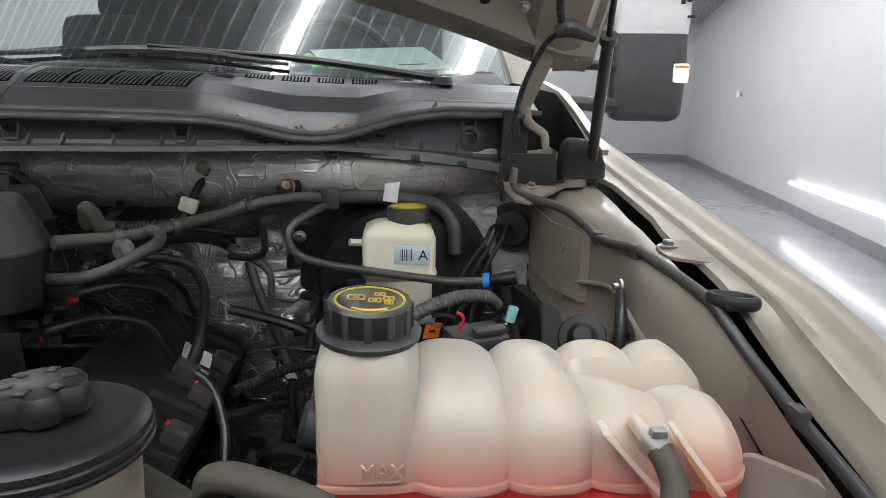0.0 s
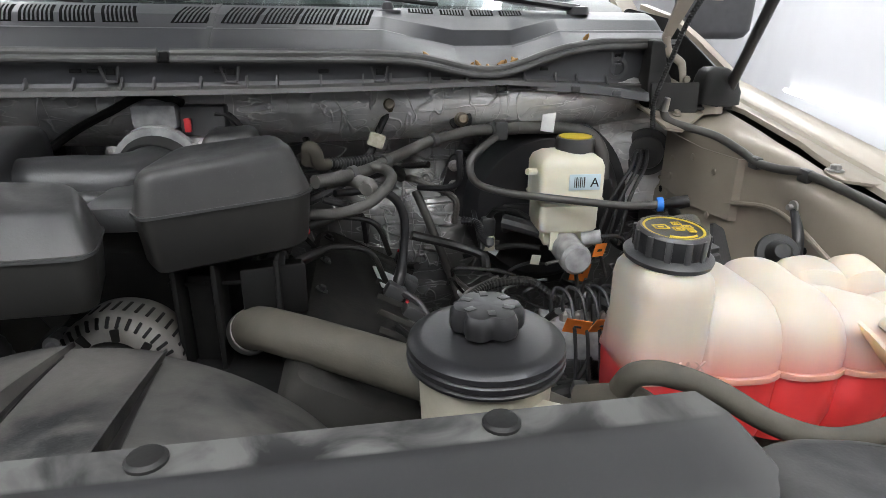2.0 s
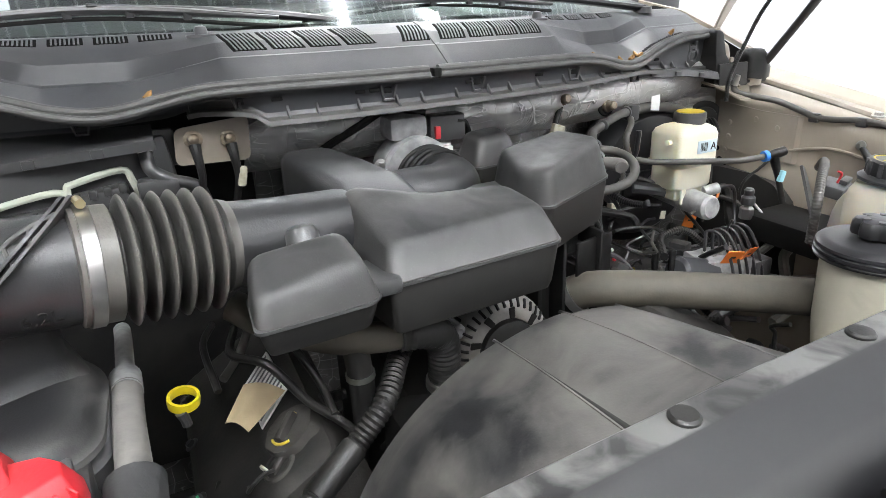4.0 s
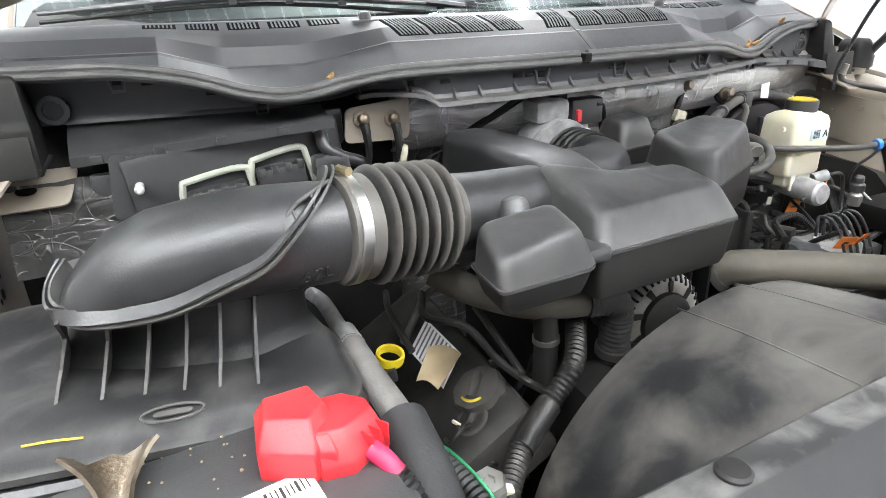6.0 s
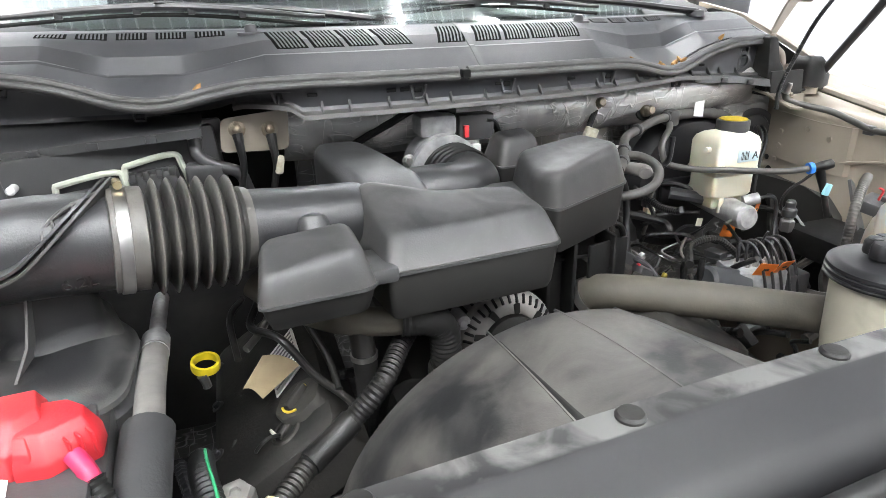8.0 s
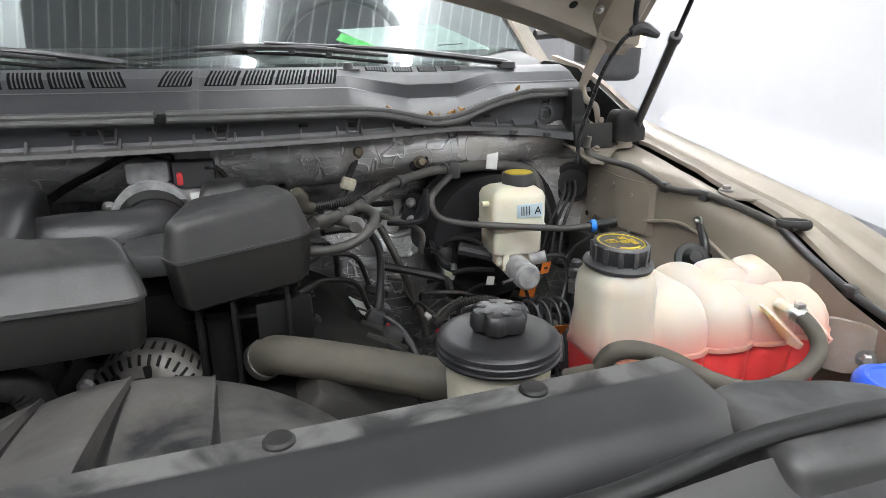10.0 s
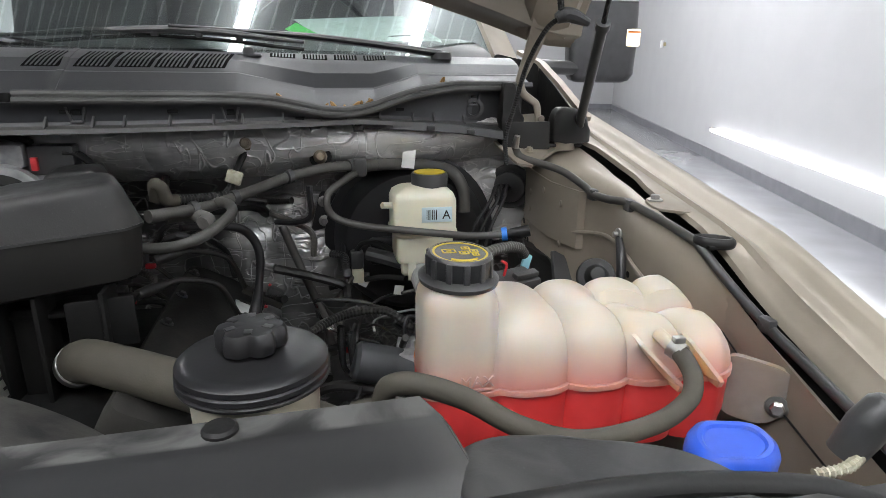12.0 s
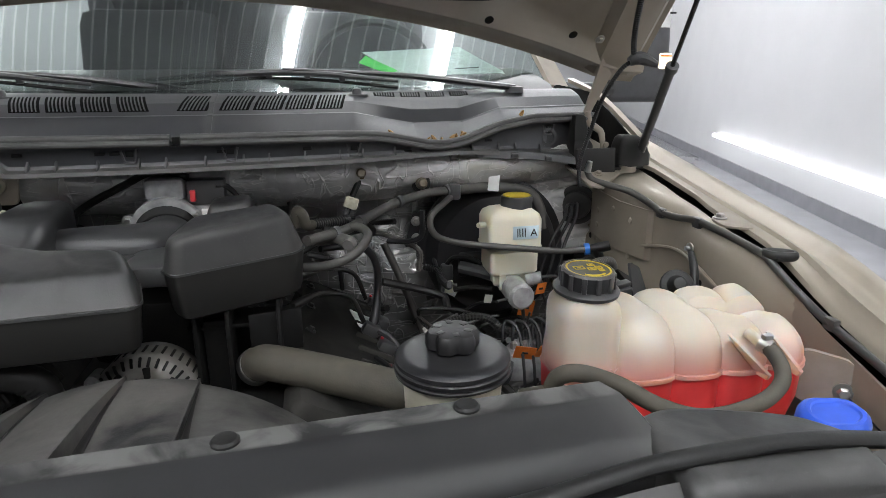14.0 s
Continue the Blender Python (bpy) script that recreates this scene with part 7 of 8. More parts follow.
part("cream_lock", box(B(), V(0.443, 0.925, 1.122), (0.02, 0.016, 0.026), 0.003), CREAM, cn, "cream coloured connector body")
part("flag", box(B(), V(0.452, 0.922, 1.108), (0.016, 0.0015, 0.012), 0, pose(0, 0, 0, 0, 30, 0)), WHITE, cn)
part("lead", tube(B(), [(0.442, 0.93, 1.165), (0.455, 0.92, 1.182), (0.48, 0.9, 1.185), (0.505, 0.87, 1.175)], 0.005, seg=8), RUBBER, cn)
part("arm_lead", tube(B(), [(0.455, 0.92, 1.115), (0.49, 0.9, 1.125), (0.52, 0.87, 1.13)], 0.005, seg=8), RUBBER, cn)
tagged(link("filler_tube", tube(B(), [(0.32, 0.93, 1.215), (0.335, 0.91, 1.18), (0.35, 0.9, 1.142), (0.382, 0.895, 1.056), (0.395, 0.89, 0.99)], 0.007, seg=12), HOSEG), "upright dusty grey metal tube by the firewall", "tube")
pl = thing("pedal_plate", "black steel plate with two bolts on the firewall", "plate")
part("plate", prism(B(), round_poly([(-0.03, -0.035), (0.035, -0.02), (0.03, 0.03), (-0.01, 0.04)], 0.01), 0, 0.006, pose(0.395, 0.985, 1.225, 90)), BLACKG, pl)
for z in (1.245, 1.21):
    part("bolt", bolt(B(), V(0.39, 0.978, z), 0.008, pose(0, 0, 0, 90)), STEEL, pl)

# coil leads on the driver bank
for k, (p0, p1, p2) in enumerate((((0.15, 0.683, 1.197), (0.2, 0.72, 1.202), (0.262, 0.742, 1.14)), ((0.163, 0.741, 1.224), (0.21, 0.765, 1.228), (0.27, 0.78, 1.165)))):
    cl = thing("injector_lead", "dusty wiring lead with red locking tab", "wire", group="injector leads")
    part("boot", tube(B(), [p0, Vector(p0).lerp(Vector(p1), 0.65) + V(0, 0, 0.003)], [0.007, 0.0075, 0.0055], seg=12), LOOMM, cl)
    part("lead", tube(B(), [Vector(p0).lerp(Vector(p1), 0.6) + V(0, 0, 0.003), p1, Vector(p1).lerp(Vector(p2), 0.45) + V(0.014, 0.0, 0.014), p2], 0.004, seg=10), LOOMM, cl)
    part("red_tab", box(B(), Vector(p0) + V(-0.004, -0.008, -0.004), (0.013, 0.008, 0.007), 0.002), RED, cl, "small bright red tab")
    part("plug", box(B(), Vector(p0) + V(-0.022, 0.004, 0.002), (0.024, 0.022, 0.02), 0.004), BLACK, cl)
hl = thing("bank_harness", "glossy black taped wiring harness over the valve cover", "wiring loom")
part("harness", tube(B(), [(0.2, 0.74, 1.268), (0.24, 0.77, 1.262), (0.275, 0.79, 1.248), (0.292, 0.795, 1.215), (0.29, 0.785, 1.17), (0.282, 0.77, 1.13), (0.27, 0.755, 1.11)], [0.005, 0.006, 0.0065, 0.0065, 0.006, 0.009, 0.006], seg=12), BLACKG, hl)
part("clip", box(B(), V(0.275, 0.757, 1.118), (0.03, 0.02, 0.02), 0.004, pose(0, 0, 0, 0, 30, 0)), BLACK, hl)
part("branch", tube(B(), [(0.28, 0.755, 1.12), (0.31, 0.74, 1.1), (0.33, 0.71, 1.06), (0.335, 0.68, 1.02)], 0.006, seg=10), BLACKG, hl)
tagged(link("bank_label", prism(B(), rrect(0.04, 0.07, 0.003), 0, 0.001, vdm @ pose(0.03, 0.06, 0.024, 0, 0, 12)), WHITE, smooth=False), "weathered white label on the valve cover", "label")
tg2 = thing("cable_tag", "stud cable with cream paper tag", "cable")
part("cable", tube(B(), [(0.278, 0.885, 1.352), (0.268, 0.88, 1.335), (0.258, 0.875, 1.315), (0.25, 0.87, 1.295), (0.235, 0.86, 1.28)], 0.0055, seg=10), RUBBER, tg2)
part("tag", box(B(), V(0.258, 0.866, 1.312), (0.024, 0.012, 0.02), 0.003, pose(0, 0, 0, 0, 20, 0)), TAGM, tg2)

# ---- brake hydraulics ----
abx = thing("brake_control_unit", "aluminium brake valve block with steel lines", "brake unit")
part("valve_block", box(B(), V(0.535, 0.735, 1.045), (0.1, 0.07, 0.05), 0.004, pose(0, 0, 0, 0, 0, -12)), ALU, abx)
part("motor", lathe(B(), [(0.03, -0.05), (0.03, 0.03), (0.024, 0.036), (0, 0.037)], pose(0.455, 0.725, 1.05, 0, -75, 0), seg=24), MOTORM, abx, "grey round pump motor")
part("module", box(B(), V(0.6, 0.72, 1.03), (0.05, 0.07, 0.06), 0.006), BLACK, abx)
for k in range(5):
    x = 0.5 + 0.018 * k
    part("steel_line", tube(B(), [(x, 0.735 - 0.003 * k, 1.065), (x - 0.002, 0.735, 1.1), (x + 0.006, 0.74, 1.118), (x + 0.02, 0.72, 1.11), (x + 0.022, 0.69, 1.06), (x + 0.022, 0.67, 0.98)], 0.0028, seg=8), BLACKG, abx)
    part("nut", lathe(B(), [(0.0065, 0), (0.0065, 0.014), (0.003, 0.018)], pose(x, 0.735 - 0.003 * k, 1.066), seg=6), STEEL, abx)
for c, rx, rz, w, h in (((0.525, 0.695, 1.078), 25, -10, 0.036, 0.03), ((0.56, 0.69, 1.08), 30, 12, 0.034, 0.03), ((0.582, 0.852, 1.092), 10, -5, 0.03, 0.035), ((0.59, 0.8, 1.15), 10, 30, 0.026, 0.022)):
    tgx = tagged(link("orange_tag", box(B(), V(*c), (w, 0.0015, h), 0.0004, pose(0, 0, 0, rx, 8, rz)), ORANGE, smooth=False), "bright orange paper tag on a brake line", "tag", group="orange tags")
    part("print_bar", box(B(), V(*c) + V(0, -0.0015, 0.0), (0.01, 0.0008, 0.004), 0, pose(0, 0, 0, rx, 8, rz)), INK, tgx, smooth=False)
part("master_line", tube(B(), [(0.59, 0.8, 1.172), (0.61, 0.79, 1.175), (0.625, 0.79, 1.16), (0.62, 0.78, 1.12), (0.6, 0.76, 1.08)], 0.0035, seg=8), BLACKG, abx)
part("master_line", tube(B(), [(0.56, 0.86, 1.13), (0.57, 0.85, 1.11), (0.56, 0.8, 1.09), (0.55, 0.76, 1.07)], 0.0035, seg=8), BLACKG, abx)
for x, y in ((0.405, 0.76), (0.42, 0.735)):
    tagged(link("brake_line_fitting", tube(B(), [(x, y, 1.1), (x, y, 1.07), (x + 0.004, y - 0.004, 1.03), (x + 0.03, y - 0.02, 1.01)], [0.006, 0.0065, 0.004, 0.004], seg=10), STEELD), "small dark steel brake line fitting", "fitting")
tagged(link("marker_tag", box(B(), V(0.505, 0.85, 1.118), (0.016, 0.0015, 0.016), 0.0003, pose(0, 0, 0, 0, 12, 10)), CREAM, smooth=False), "small cream square tag on the wiring", "tag")

# ---- driver wing fittings ----
fh = thing("fender_harness", "black wiring harness clipped along the fender", "wiring loom")
part("harness", tube(B(), [(0.712, 0.9, 1.35), (0.722, 0.895, 1.33), (0.745, 0.87, 1.322), (0.775, 0.838, 1.313), (0.797, 0.8, 1.296), (0.802, 0.77, 1.287), (0.812, 0.735, 1.286), (0.822, 0.7, 1.289), (0.83, 0.65, 1.284), (0.839, 0.6, 1.276), (0.846, 0.56, 1.268)], 0.0062, seg=12), RUBBERD, fh)
part("lower_run", tube(B(), [(0.846, 0.56, 1.268), (0.862, 0.51, 1.23), (0.872, 0.45, 1.2), (0.874, 0.38, 1.18), (0.872, 0.3, 1.16), (0.866, 0.22, 1.14)], 0.006, seg=12), BLACK, fh)
for x, y, z in ((0.803, 0.775, 1.286), (0.823, 0.695, 1.286), (0.872, 0.45, 1.201)):
    part("clip", box(B(), V(x, y, z), (0.012, 0.02, 0.018), 0.003), BLACK, fh)
part("plug", tube(B(), [(0.712, 0.895, 1.345), (0.714, 0.89, 1.365)], [0.007, 0.005], seg=10, n=1), STEEL, fh)
bp = thing("hood_bumper_stop", "oblong black rubber hood stop on the fender", "hood stop")
bm = B()
ringp = [V(0.864 + 0.021 * math.cos(a) * 0.85 + 0.009 * math.sin(a) * 0.5, 0.552 - 0.021 * math.cos(a) * 0.5 + 0.01 * math.sin(a), 1.27) for a in [2 * math.pi * k / 24 for k in range(25)]]
tube(bm, ringp, 0.0055, seg=10, raw=True, flat=1.3)
part("loop", bm, RUBBER, bp)
part("foot", box(B(), V(0.864, 0.552, 1.266), (0.03, 0.03, 0.006), 0.003), RUBBER, bp)
gw = thing("ground_strap", "black ground cable bolted to the fender apron", "cable")
part("lug", lathe(B(), [(0.009, 0), (0.009, 0.003), (0.004, 0.004), (0.004, 0.01), (0, 0.01)], pose(apron_x(0.675) - 0.002, 0.675, 1.249, 0, -90, 0), seg=16), STEEL, gw)
part("cable", tube(B(), [(0.799, 0.672, 1.245), (0.794, 0.652, 1.226), (0.79, 0.64, 1.205), (0.786, 0.635, 1.175), (0.78, 0.625, 1.1)], [0.005, 0.007, 0.007, 0.009, 0.009], seg=12), BLACKG, gw)
sn = thing("hood_switch", "round black rubber grommet with sensor plug", "sensor")
part("grommet", lathe(B(), [(0.024, 0), (0.026, 0.003), (0.024, 0.007), (0.016, 0.009), (0.013, 0.018), (0.009, 0.024), (0, 0.025)], pose(0.735, 0.605, 1.212, 60, 0, -20), seg=24), RUBBER, sn)
part("plug", tube(B(), [(0.735, 0.585, 1.205), (0.7, 0.58, 1.2), (0.675, 0.585, 1.198)], 0.008, seg=10), BLACK, sn)
part("clip", box(B(), V(0.742, 0.58, 1.208), (0.016, 0.006, 0.014), 0.002), WHITE, sn)
bkt = thing("black_bracket", "black bracket plate behind the coolant tank", "bracket")
part("upright", prism(B(), round_poly([(-0.03, -0.06), (0.03, -0.06), (0.02, 0.04), (-0.005, 0.055)], 0.006), 0, 0.005, pose(0.735, 0.72, 1.16, 70, 0, 30)), BLACK, bkt)
part("base", box(B(), V(0.69, 0.69, 1.1), (0.12, 0.16, 0.05), 0.01), DARK, bkt)
lin = thing("splash_liner", "black plastic splash liner below the driver side apron", "liner")
prof = [(0.99, 1.16), (0.93, 1.166), (0.86, 1.158), (0.815, 1.146), (0.78, 1.115), (0.755, 1.06), (0.75, 0.95), (0.99, 0.95)]
part("panel", loft(B(), [[V(x - (0.03 if y > 0.9 else 0.0), y, z) for y, z in prof] for x in (0.768, 0.79)]), BLACKD, lin)
part("rib", tube(B(), [(0.766, 0.86, 1.15), (0.764, 0.84, 1.09), (0.762, 0.83, 1.0)], 0.004, seg=8), BLACK, lin)
gr = thing("firewall_grommet", "round dusty rubber grommet with wire bundle", "grommet")
part("disc", lathe(B(), [(0.042, 0), (0.042, 0.004), (0.03, 0.006), (0.028, 0.012), (0.018, 0.014), (0.0, 0.014)], pose(0.735, 0.985, 1.26, 90, 0, -25), seg=28), DUSTY, gr)
for k in range(3):
    part("wire", tube(B(), [(0.73, 0.97, 1.26), (0.715 - 0.01 * k, 0.94, 1.27), (0.7 - 0.012 * k, 0.91, 1.25), (0.67 - 0.016 * k, 0.89, 1.2), (0.65 - 0.02 * k, 0.87, 1.13)], 0.0032, seg=10), RUBBER, gr)
tagged(link("arched_line", tube(B(), [(0.65, 0.65, 1.235), (0.635, 0.635, 1.25), (0.6, 0.61, 1.257), (0.56, 0.585, 1.25), (0.532, 0.567, 1.232), (0.522, 0.56, 1.2), (0.53, 0.565, 1.15)], 0.0075, seg=12, ribs=0.001, pitch=0.005), HOSEG), "corrugated black line arching behind the coolant tank", "hose")
fb = thing("fuse_plug", "black plug block with red wire behind the tank", "connector")
part("block", box(B(), V(0.62, 0.6, 1.215), (0.06, 0.04, 0.02), 0.004, pose(0, 0, 0, 10, 0, 20)), BLACK, fb)
part("latch", box(B(), V(0.632, 0.59, 1.228), (0.035, 0.012, 0.008), 0.002, pose(0, 0, 0, 10, 0, 20)), BLACK, fb)
part("red_wire", tube(B(), [(0.602, 0.585, 1.23), (0.604, 0.582, 1.245), (0.598, 0.585, 1.25)], 0.0018, seg=8), RED, fb)

# ---- passenger firewall ----
pc = thing("engine_computer", "black engine computer case with two gasketed connectors", "control unit")
part("case", box(B(), V(-0.49, 0.9, 1.305), (0.28, 0.06, 0.12), 0.006, pose(0, 0, 0, 0, -6, 0)), BLACK, pc)
for cx, cz, w, h in ((-0.525, 1.292, 0.09, 0.05), (-0.442, 1.312, 0.078, 0.046)):
    fr = [V(cx - w / 2, 0.862, cz - h / 2 - 0.004), V(cx - w / 2 + 0.002, 0.862, cz + h * 0.3), V(cx - w / 2 + 0.012, 0.862, cz + h / 2 - 0.002), V(cx + w / 2 - 0.012, 0.862, cz + h / 2 + 0.008), V(cx + w / 2 - 0.002, 0.862, cz + h * 0.35), V(cx + w / 2 + 0.006, 0.862, cz - h / 2 + 0.004)]
    g = part("gasket", tube(B(), fr, 0.0045, seg=8, n=4), GASKET, pc, "pale grey-green foam gasket")
    cc = part("connector", box(B(), V(cx, 0.858, cz - 0.006), (w - 0.014, 0.03, h - 0.012), 0.005, pose(0, 0, 0, 0, -6, 0)), BLACK, pc)
    for k in range(4):
        part("latch", box(B(), V(cx - 0.026 + 0.017 * k, 0.846, cz + 0.006 + 0.002 * k), (0.009, 0.012, 0.012), 0.002), BLACK, cc)
sp1 = thing("stud_plate", "black plate with white threaded stud", "stud plate", group="stud plates")
part("plate", prism(B(), round_poly([(-0.04, -0.04), (0.03, -0.045), (0.04, 0.025), (-0.03, 0.045)], 0.012), 0, 0.008, pose(-0.615, 0.885, 1.313, 90)), BLACK, sp1)
part("stud", lathe(B(), [(0.012, 0), (0.011, 0.005), (0.006, 0.007), (0.006, 0.026), (0.003, 0.03), (0, 0.03)], pose(-0.617, 0.878, 1.315, 90), seg=16), WHITEP, sp1)
sp2 = thing("stud_plate", "black plate with white capped stud and hose", "stud plate", group="stud plates")
part("plate", box(B(), V(-0.375, 0.885, 1.36), (0.06, 0.01, 0.05), 0.008), BLACK, sp2)
part("stud", lathe(B(), [(0.011, 0), (0.011, 0.016), (0.007, 0.022), (0, 0.022)], pose(-0.383, 0.88, 1.362, 75), seg=16), WHITEP, sp2)
part("hose", tube(B(), [(-0.383, 0.86, 1.36), (-0.38, 0.85, 1.34), (-0.36, 0.845, 1.325), (-0.33, 0.85, 1.31), (-0.32, 0.86, 1.28)], 0.009, seg=12), BLACK, sp2)
part("plug", box(B(), V(-0.375, 0.85, 1.315), (0.05, 0.03, 0.03), 0.006), BLACK, sp2)
tp = thing("stud_bracket", "champagne steel plate with two dusty studs", "bracket")
part("plate", prism(B(), round_poly([(-0.05, -0.025), (0.045, -0.028), (0.05, 0.03), (-0.045, 0.022)], 0.01), 0, 0.006, pose(-0.3, 0.866, 1.363, 84)), PAINT, tp)
for x, z in ((-0.324, 1.37), (-0.279, 1.366)):
    s_ = part("stud", lathe(B(), [(0.012, 0), (0.012, 0.004), (0.007, 0.005), (0.007, 0.018), (0.005, 0.02), (0, 0.021)], pose(x, 0.86, z, 78), seg=14), RUSTY, tp)
    part("strap", tube(B(), [(x, 0.845, z - 0.004), (x + 0.001, 0.84, z - 0.02), (x + 0.002, 0.842, z - 0.05), (x - 0.006, 0.85, z - 0.09)], [0.0075, 0.006, 0.005, 0.005], seg=10), RUBBER, tp)
part("cloth_end", box(B(), V(-0.272, 0.84, 1.318), (0.012, 0.01, 0.028), 0.004, pose(0, 0, 0, 0, 12, 0)), TAGM, tp)
fp = thing("foil_pad", "grey foil insulation pad by the fender corner", "insulation")
rows = [[V(-0.775 + 0.013 * i, 0.915 + 0.004 * noise.noise((i * 0.5, j * 0.6, 2.0)) - 0.004 * j, 1.325 - 0.014 * j) for j in range(9)] for i in range(11)]
part("pad", sheet(B(), rows, 0.012), PADG, fp)
part("tab", box(B(), V(-0.655, 0.905, 1.305), (0.04, 0.016, 0.05), 0.006), BLACK, fp)
tr = thing("cowl_trough", "long black plastic trough edge under the cowl", "trim")
rows = [[V(x, wall_y(x) + 0.01, 1.389 + 0.01 * (x + 0.5)), V(x, wall_y(x) - 0.02, 1.378 + 0.03 * (x + 0.5)), V(x, 0.905 - 0.22 * (x + 0.7), 1.357 + 0.085 * (x + 0.69)), V(x, 0.9 - 0.22 * (x + 0.7), 1.354 + 0.085 * (x + 0.69)), V(x, 0.9 - 0.22 * (x + 0.7), 1.342 + 0.085 * (x + 0.69))] for x in [-0.69 + 0.02 * k for k in range(17)]]
part("edge", sheet(B(), rows, 0.003), BLACK, tr)
for k in range(4):
    x = -0.66 + 0.075 * k
    part("clip", box(B(), V(x, 0.898 - 0.22 * (x + 0.7), 1.348 + 0.085 * (x + 0.69)), (0.014, 0.004, 0.01), 0.001), BLACK, tr)
dtr = thing("cowl_trough", "long black plastic trough edge under the cowl", "trim")
rows = [[V(x, 0.985 - 0.1 * (0.72 - x), 1.38 + 0.07 * (0.72 - x) - 0.05 * max(0, x - 0.62)), V(x, 0.93 - 0.1 * (0.72 - x), 1.375 + 0.07 * (0.72 - x) - 0.08 * max(0, x - 0.6)), V(x, 0.925 - 0.1 * (0.72 - x), 1.362 + 0.07 * (0.72 - x) - 0.08 * max(0, x - 0.6))] for x in [0.46 + 0.015 * k for k in range(17)]]
part("edge", sheet(B(), rows, 0.003), BLACK, dtr)
for x in (0.5, 0.57, 0.64):
    part("clip", box(B(), V(x, 0.9235 - 0.1 * (0.72 - x), 1.368 + 0.07 * (0.72 - x) - 0.08 * max(0, x - 0.6)), (0.014, 0.004, 0.008), 0.001), BLACK, dtr)

# ---- loose wiring in the depths of the bay ----
random.seed(11)


def wander(lo, hi, n, r0, r1, mat, name, label):
    for k in range(n):
        p = V(*(random.uniform(a, b) for a, b in zip(lo, hi)))
        d = V(random.uniform(-1, 1), random.uniform(-1, 1), random.uniform(-0.6, 0.6)).normalized()
        pts = [p.copy()]
        for _ in range(4):
            d = (d + 0.7 * V(random.uniform(-1, 1), random.uniform(-1, 1), random.uniform(-0.7, 0.5))).normalized()
            p = p + d * random.uniform(0.03, 0.07)
            pts.append(V(*(min(max(c, a - 0.03), b + 0.02) for c, a, b in zip(p, lo, hi))))
        r = random.uniform(r0, r1)
        rib = random.random() < 0.3
        tagged(link(name, tube(B(), pts, r, seg=8, n=5, ribs=r * 0.15 if rib else 0.0, pitch=0.006), random.choice(mat)), label, "wire", group="loose bay wiring")


MATS = [RUBBER, LOOMM, BLACKG, RUBBERD]
wander((0.3, 0.55, 0.92), (0.78, 0.92, 1.1), 34, 0.003, 0.011, MATS, "bay_wire", "dark dusty wire or hose deep in the bay")
wander((0.4, 0.7, 1.02), (0.66, 0.88, 1.12), 16, 0.002, 0.004, [HOSEG, ALU, BLACKG, STEELD], "bay_wire", "thin wire or pipe near the brake unit")
wander((0.12, 0.5, 0.95), (0.34, 0.8, 1.1), 16, 0.003, 0.009, MATS, "bay_wire", "dark dusty wire or hose deep in the bay")
wander((-0.42, 0.36, 0.9), (-0.16, 0.62, 1.07), 20, 0.003, 0.01, MATS, "bay_wire", "dark dusty wire or hose deep in the bay")
wander((0.1, 0.3, 0.95), (0.45, 0.5, 1.08), 14, 0.003, 0.01, MATS, "bay_wire", "dark dusty wire or hose deep in the bay")
wander((-0.2, 0.82, 1.22), (0.35, 0.95, 1.29), 18, 0.003, 0.008, MATS, "bay_wire", "dark dusty wire or hose deep in the bay")
wander((0.05, 0.84, 1.05), (0.4, 0.95, 1.22), 12, 0.003, 0.008, MATS, "bay_wire", "dark dusty wire or hose deep in the bay")
for k in range(26):
    p = V(random.uniform(0.32, 0.75), random.uniform(0.55, 0.9), random.uniform(0.95, 1.07)) if k < 16 else V(random.uniform(-0.4, -0.15), random.uniform(0.4, 0.6), random.uniform(0.92, 1.05))
    tagged(link("small_connector", box(B(), p, (random.uniform(0.015, 0.04), random.uniform(0.012, 0.03), random.uniform(0.012, 0.03)), 0.003, pose(0, 0, 0, random.uniform(-40, 40), random.uniform(-40, 40), random.uniform(0, 180))), random.choice([BLACK, BLACK, LOOMM, DARK])), "small black connector block in the bay", "connector", group="bay connectors")

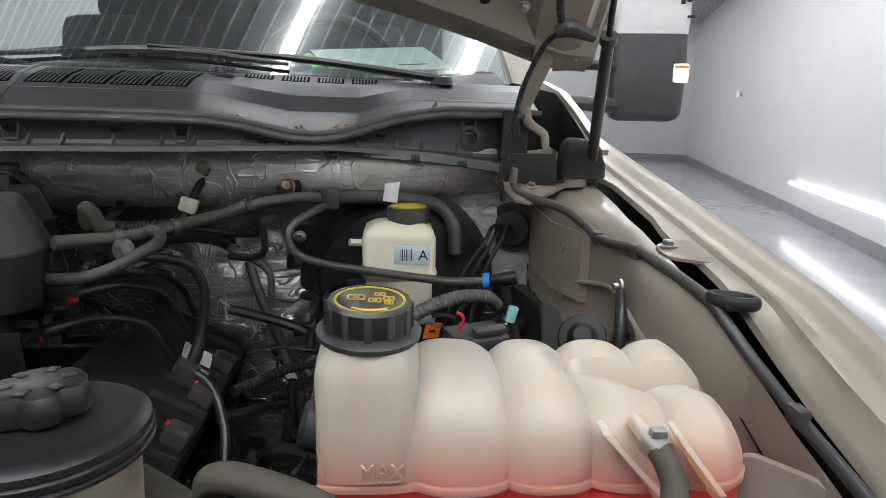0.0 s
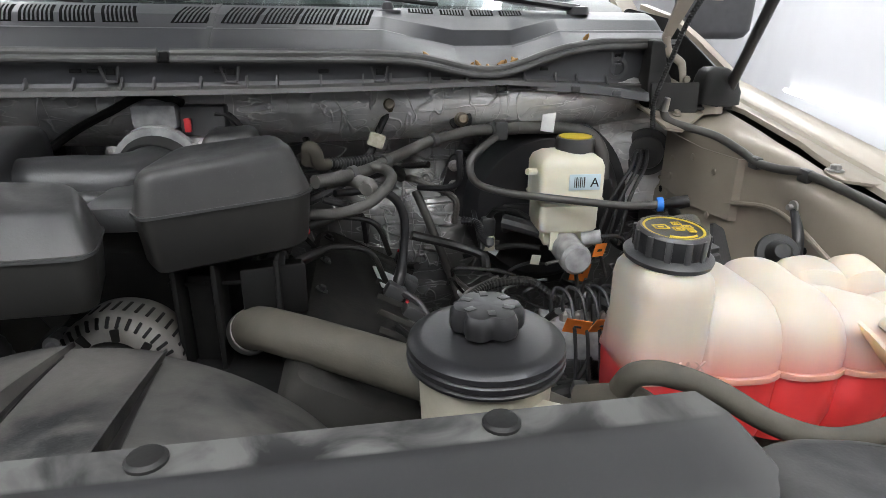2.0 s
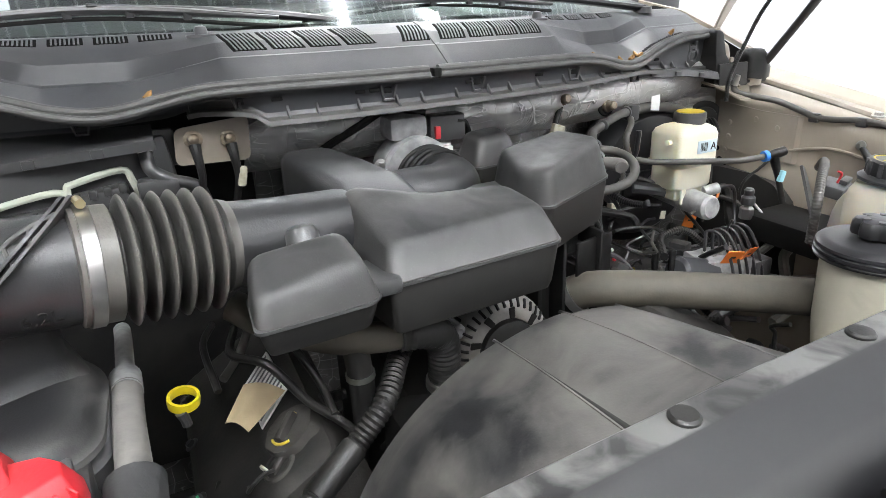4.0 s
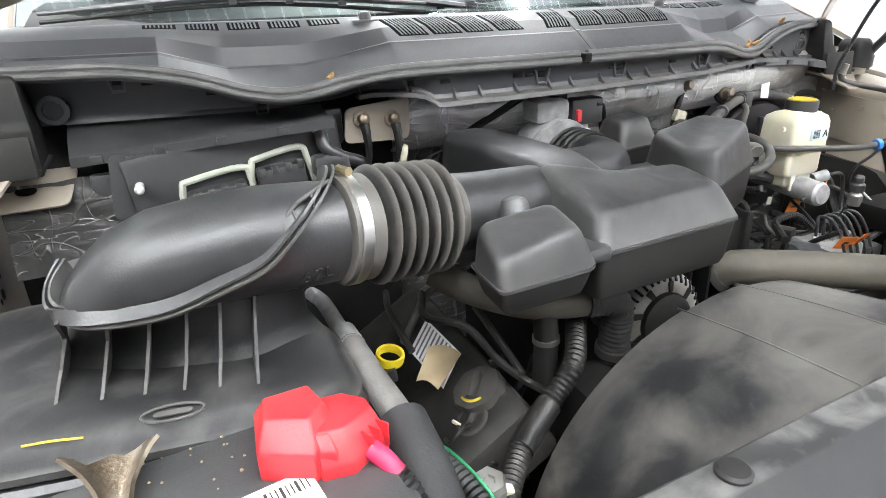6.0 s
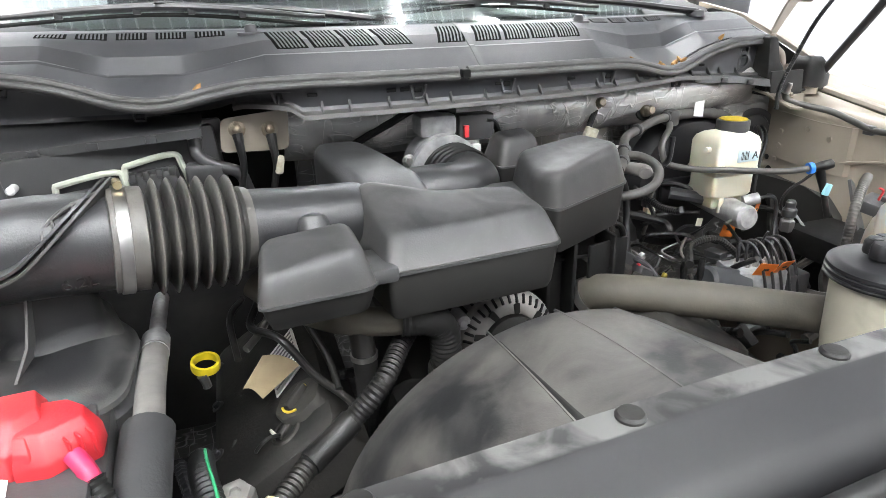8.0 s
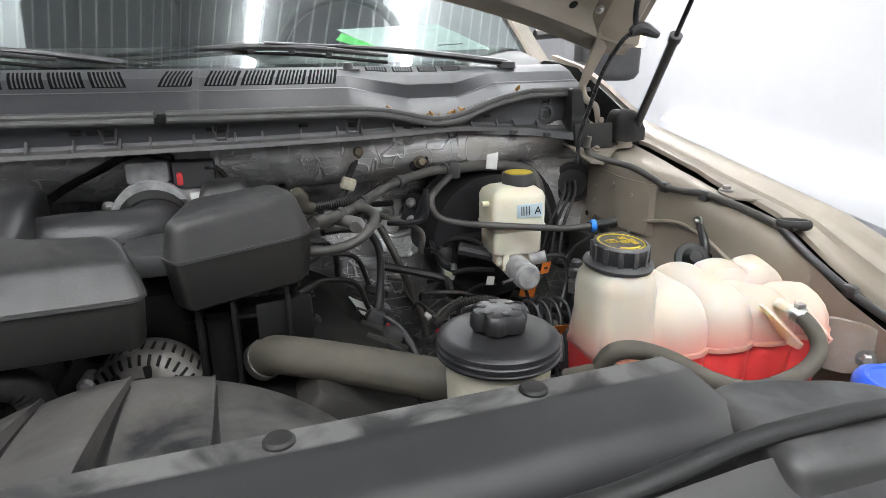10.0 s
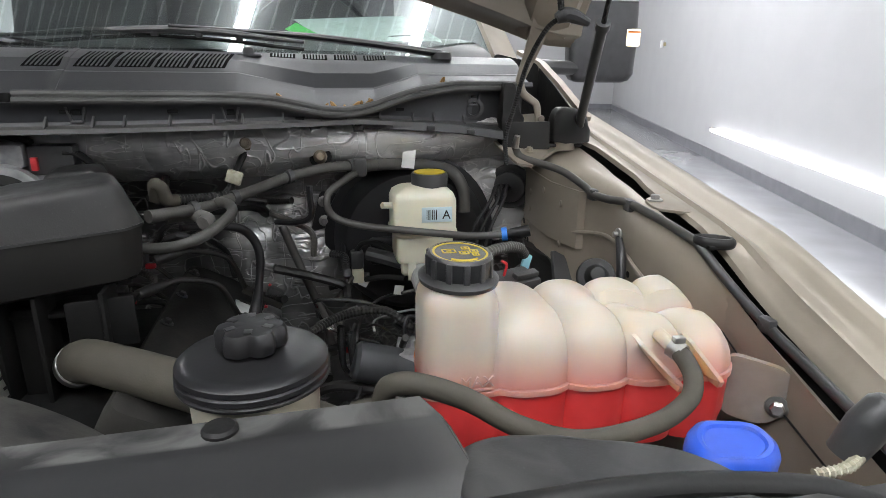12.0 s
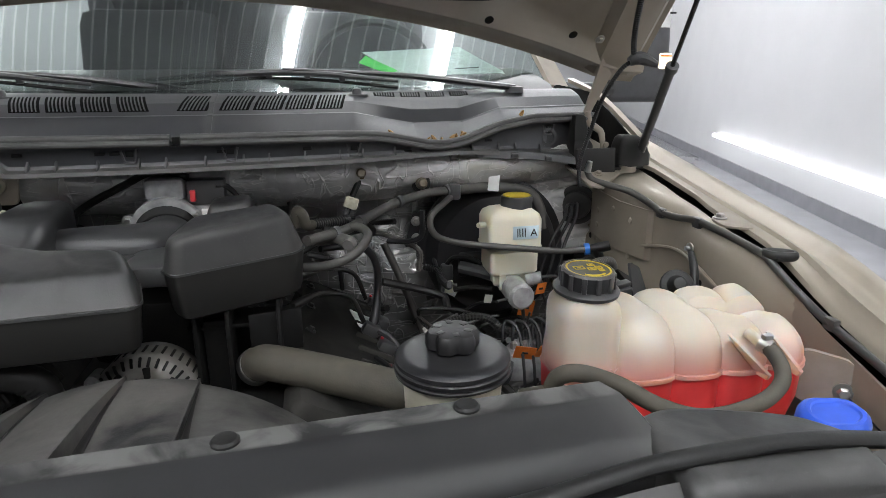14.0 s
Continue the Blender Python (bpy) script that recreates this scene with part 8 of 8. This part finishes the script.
for sgn in (-1,):
    lp2 = thing("hinge_plate", "champagne steel plate under the hood hinge with a hole", "plate")
    hm = pose(sgn * 0.745, 0.902, 1.318, 40, 0, 0)
    bm = B()
    outer = round_poly([(-0.06, -0.028), (0.045, -0.028), (0.06, 0.03), (-0.06, 0.03)], 0.01)
    prism(bm, outer, 0, 0.003, hm, 0.001)
    part("plate", bm, PAINT, lp2)
    part("hole", prism(B(), [(0.012 * math.cos(a), 0.007 * math.sin(a)) for a in [2 * math.pi * k / 20 for k in range(20)]], 0.0025, 0.0036, hm), DARK, lp2)

# coloured plugs and a sensor deep beside the brake unit
tagged(link("red_plug", box(B(), V(0.415, 0.86, 1.018), (0.026, 0.018, 0.018), 0.004, pose(0, 0, 0, 10, 25, 20)), RED), "small red wiring plug beside the brake unit", "connector")
tagged(link("yellow_clip", box(B(), V(0.447, 0.86, 1.007), (0.014, 0.01, 0.014), 0.003, pose(0, 0, 0, 10, 30, 40)), YELLOWD), "small yellow wiring clip beside the brake unit", "clip")
tagged(link("white_clip", box(B(), V(0.388, 0.86, 1.06), (0.012, 0.01, 0.016), 0.003, pose(0, 0, 0, 10, -30, 10)), WHITE), "small white wiring clip beside the brake unit", "clip")
ps2 = thing("pressure_sensor", "black pressure sensor on a bright steel base", "sensor")
part("base", lathe(B(), [(0.013, -0.02), (0.013, 0.0), (0.009, 0.004), (0.009, 0.01)], pose(0.628, 0.76, 1.135), seg=6), STEEL, ps2, smooth=False)
part("plug", lathe(B(), [(0.012, 0.008), (0.013, 0.012), (0.013, 0.022), (0.009, 0.026), (0.009, 0.036), (0.006, 0.04), (0, 0.04)], pose(0.628, 0.76, 1.135), seg=18), BLACK, ps2)
random.seed(23)
# dust grains on the battery top
for k in range(40):
    p = V(-0.68 + 0.16 * random.random(), 0.38 + 0.07 * random.random(), 1.2195)
    if p.x > -0.56 and p.y < 0.4:
        continue
    r_ = 0.0006 + 0.0009 * random.random()
    tagged(link("sand_grain", lathe(B(), [(r_, 0), (r_ * 0.7, r_ * 0.7), (0, r_)], Matrix.Translation(p), seg=6), KRAFT), "pale sand grain on the battery top", "debris", group="sand grains")
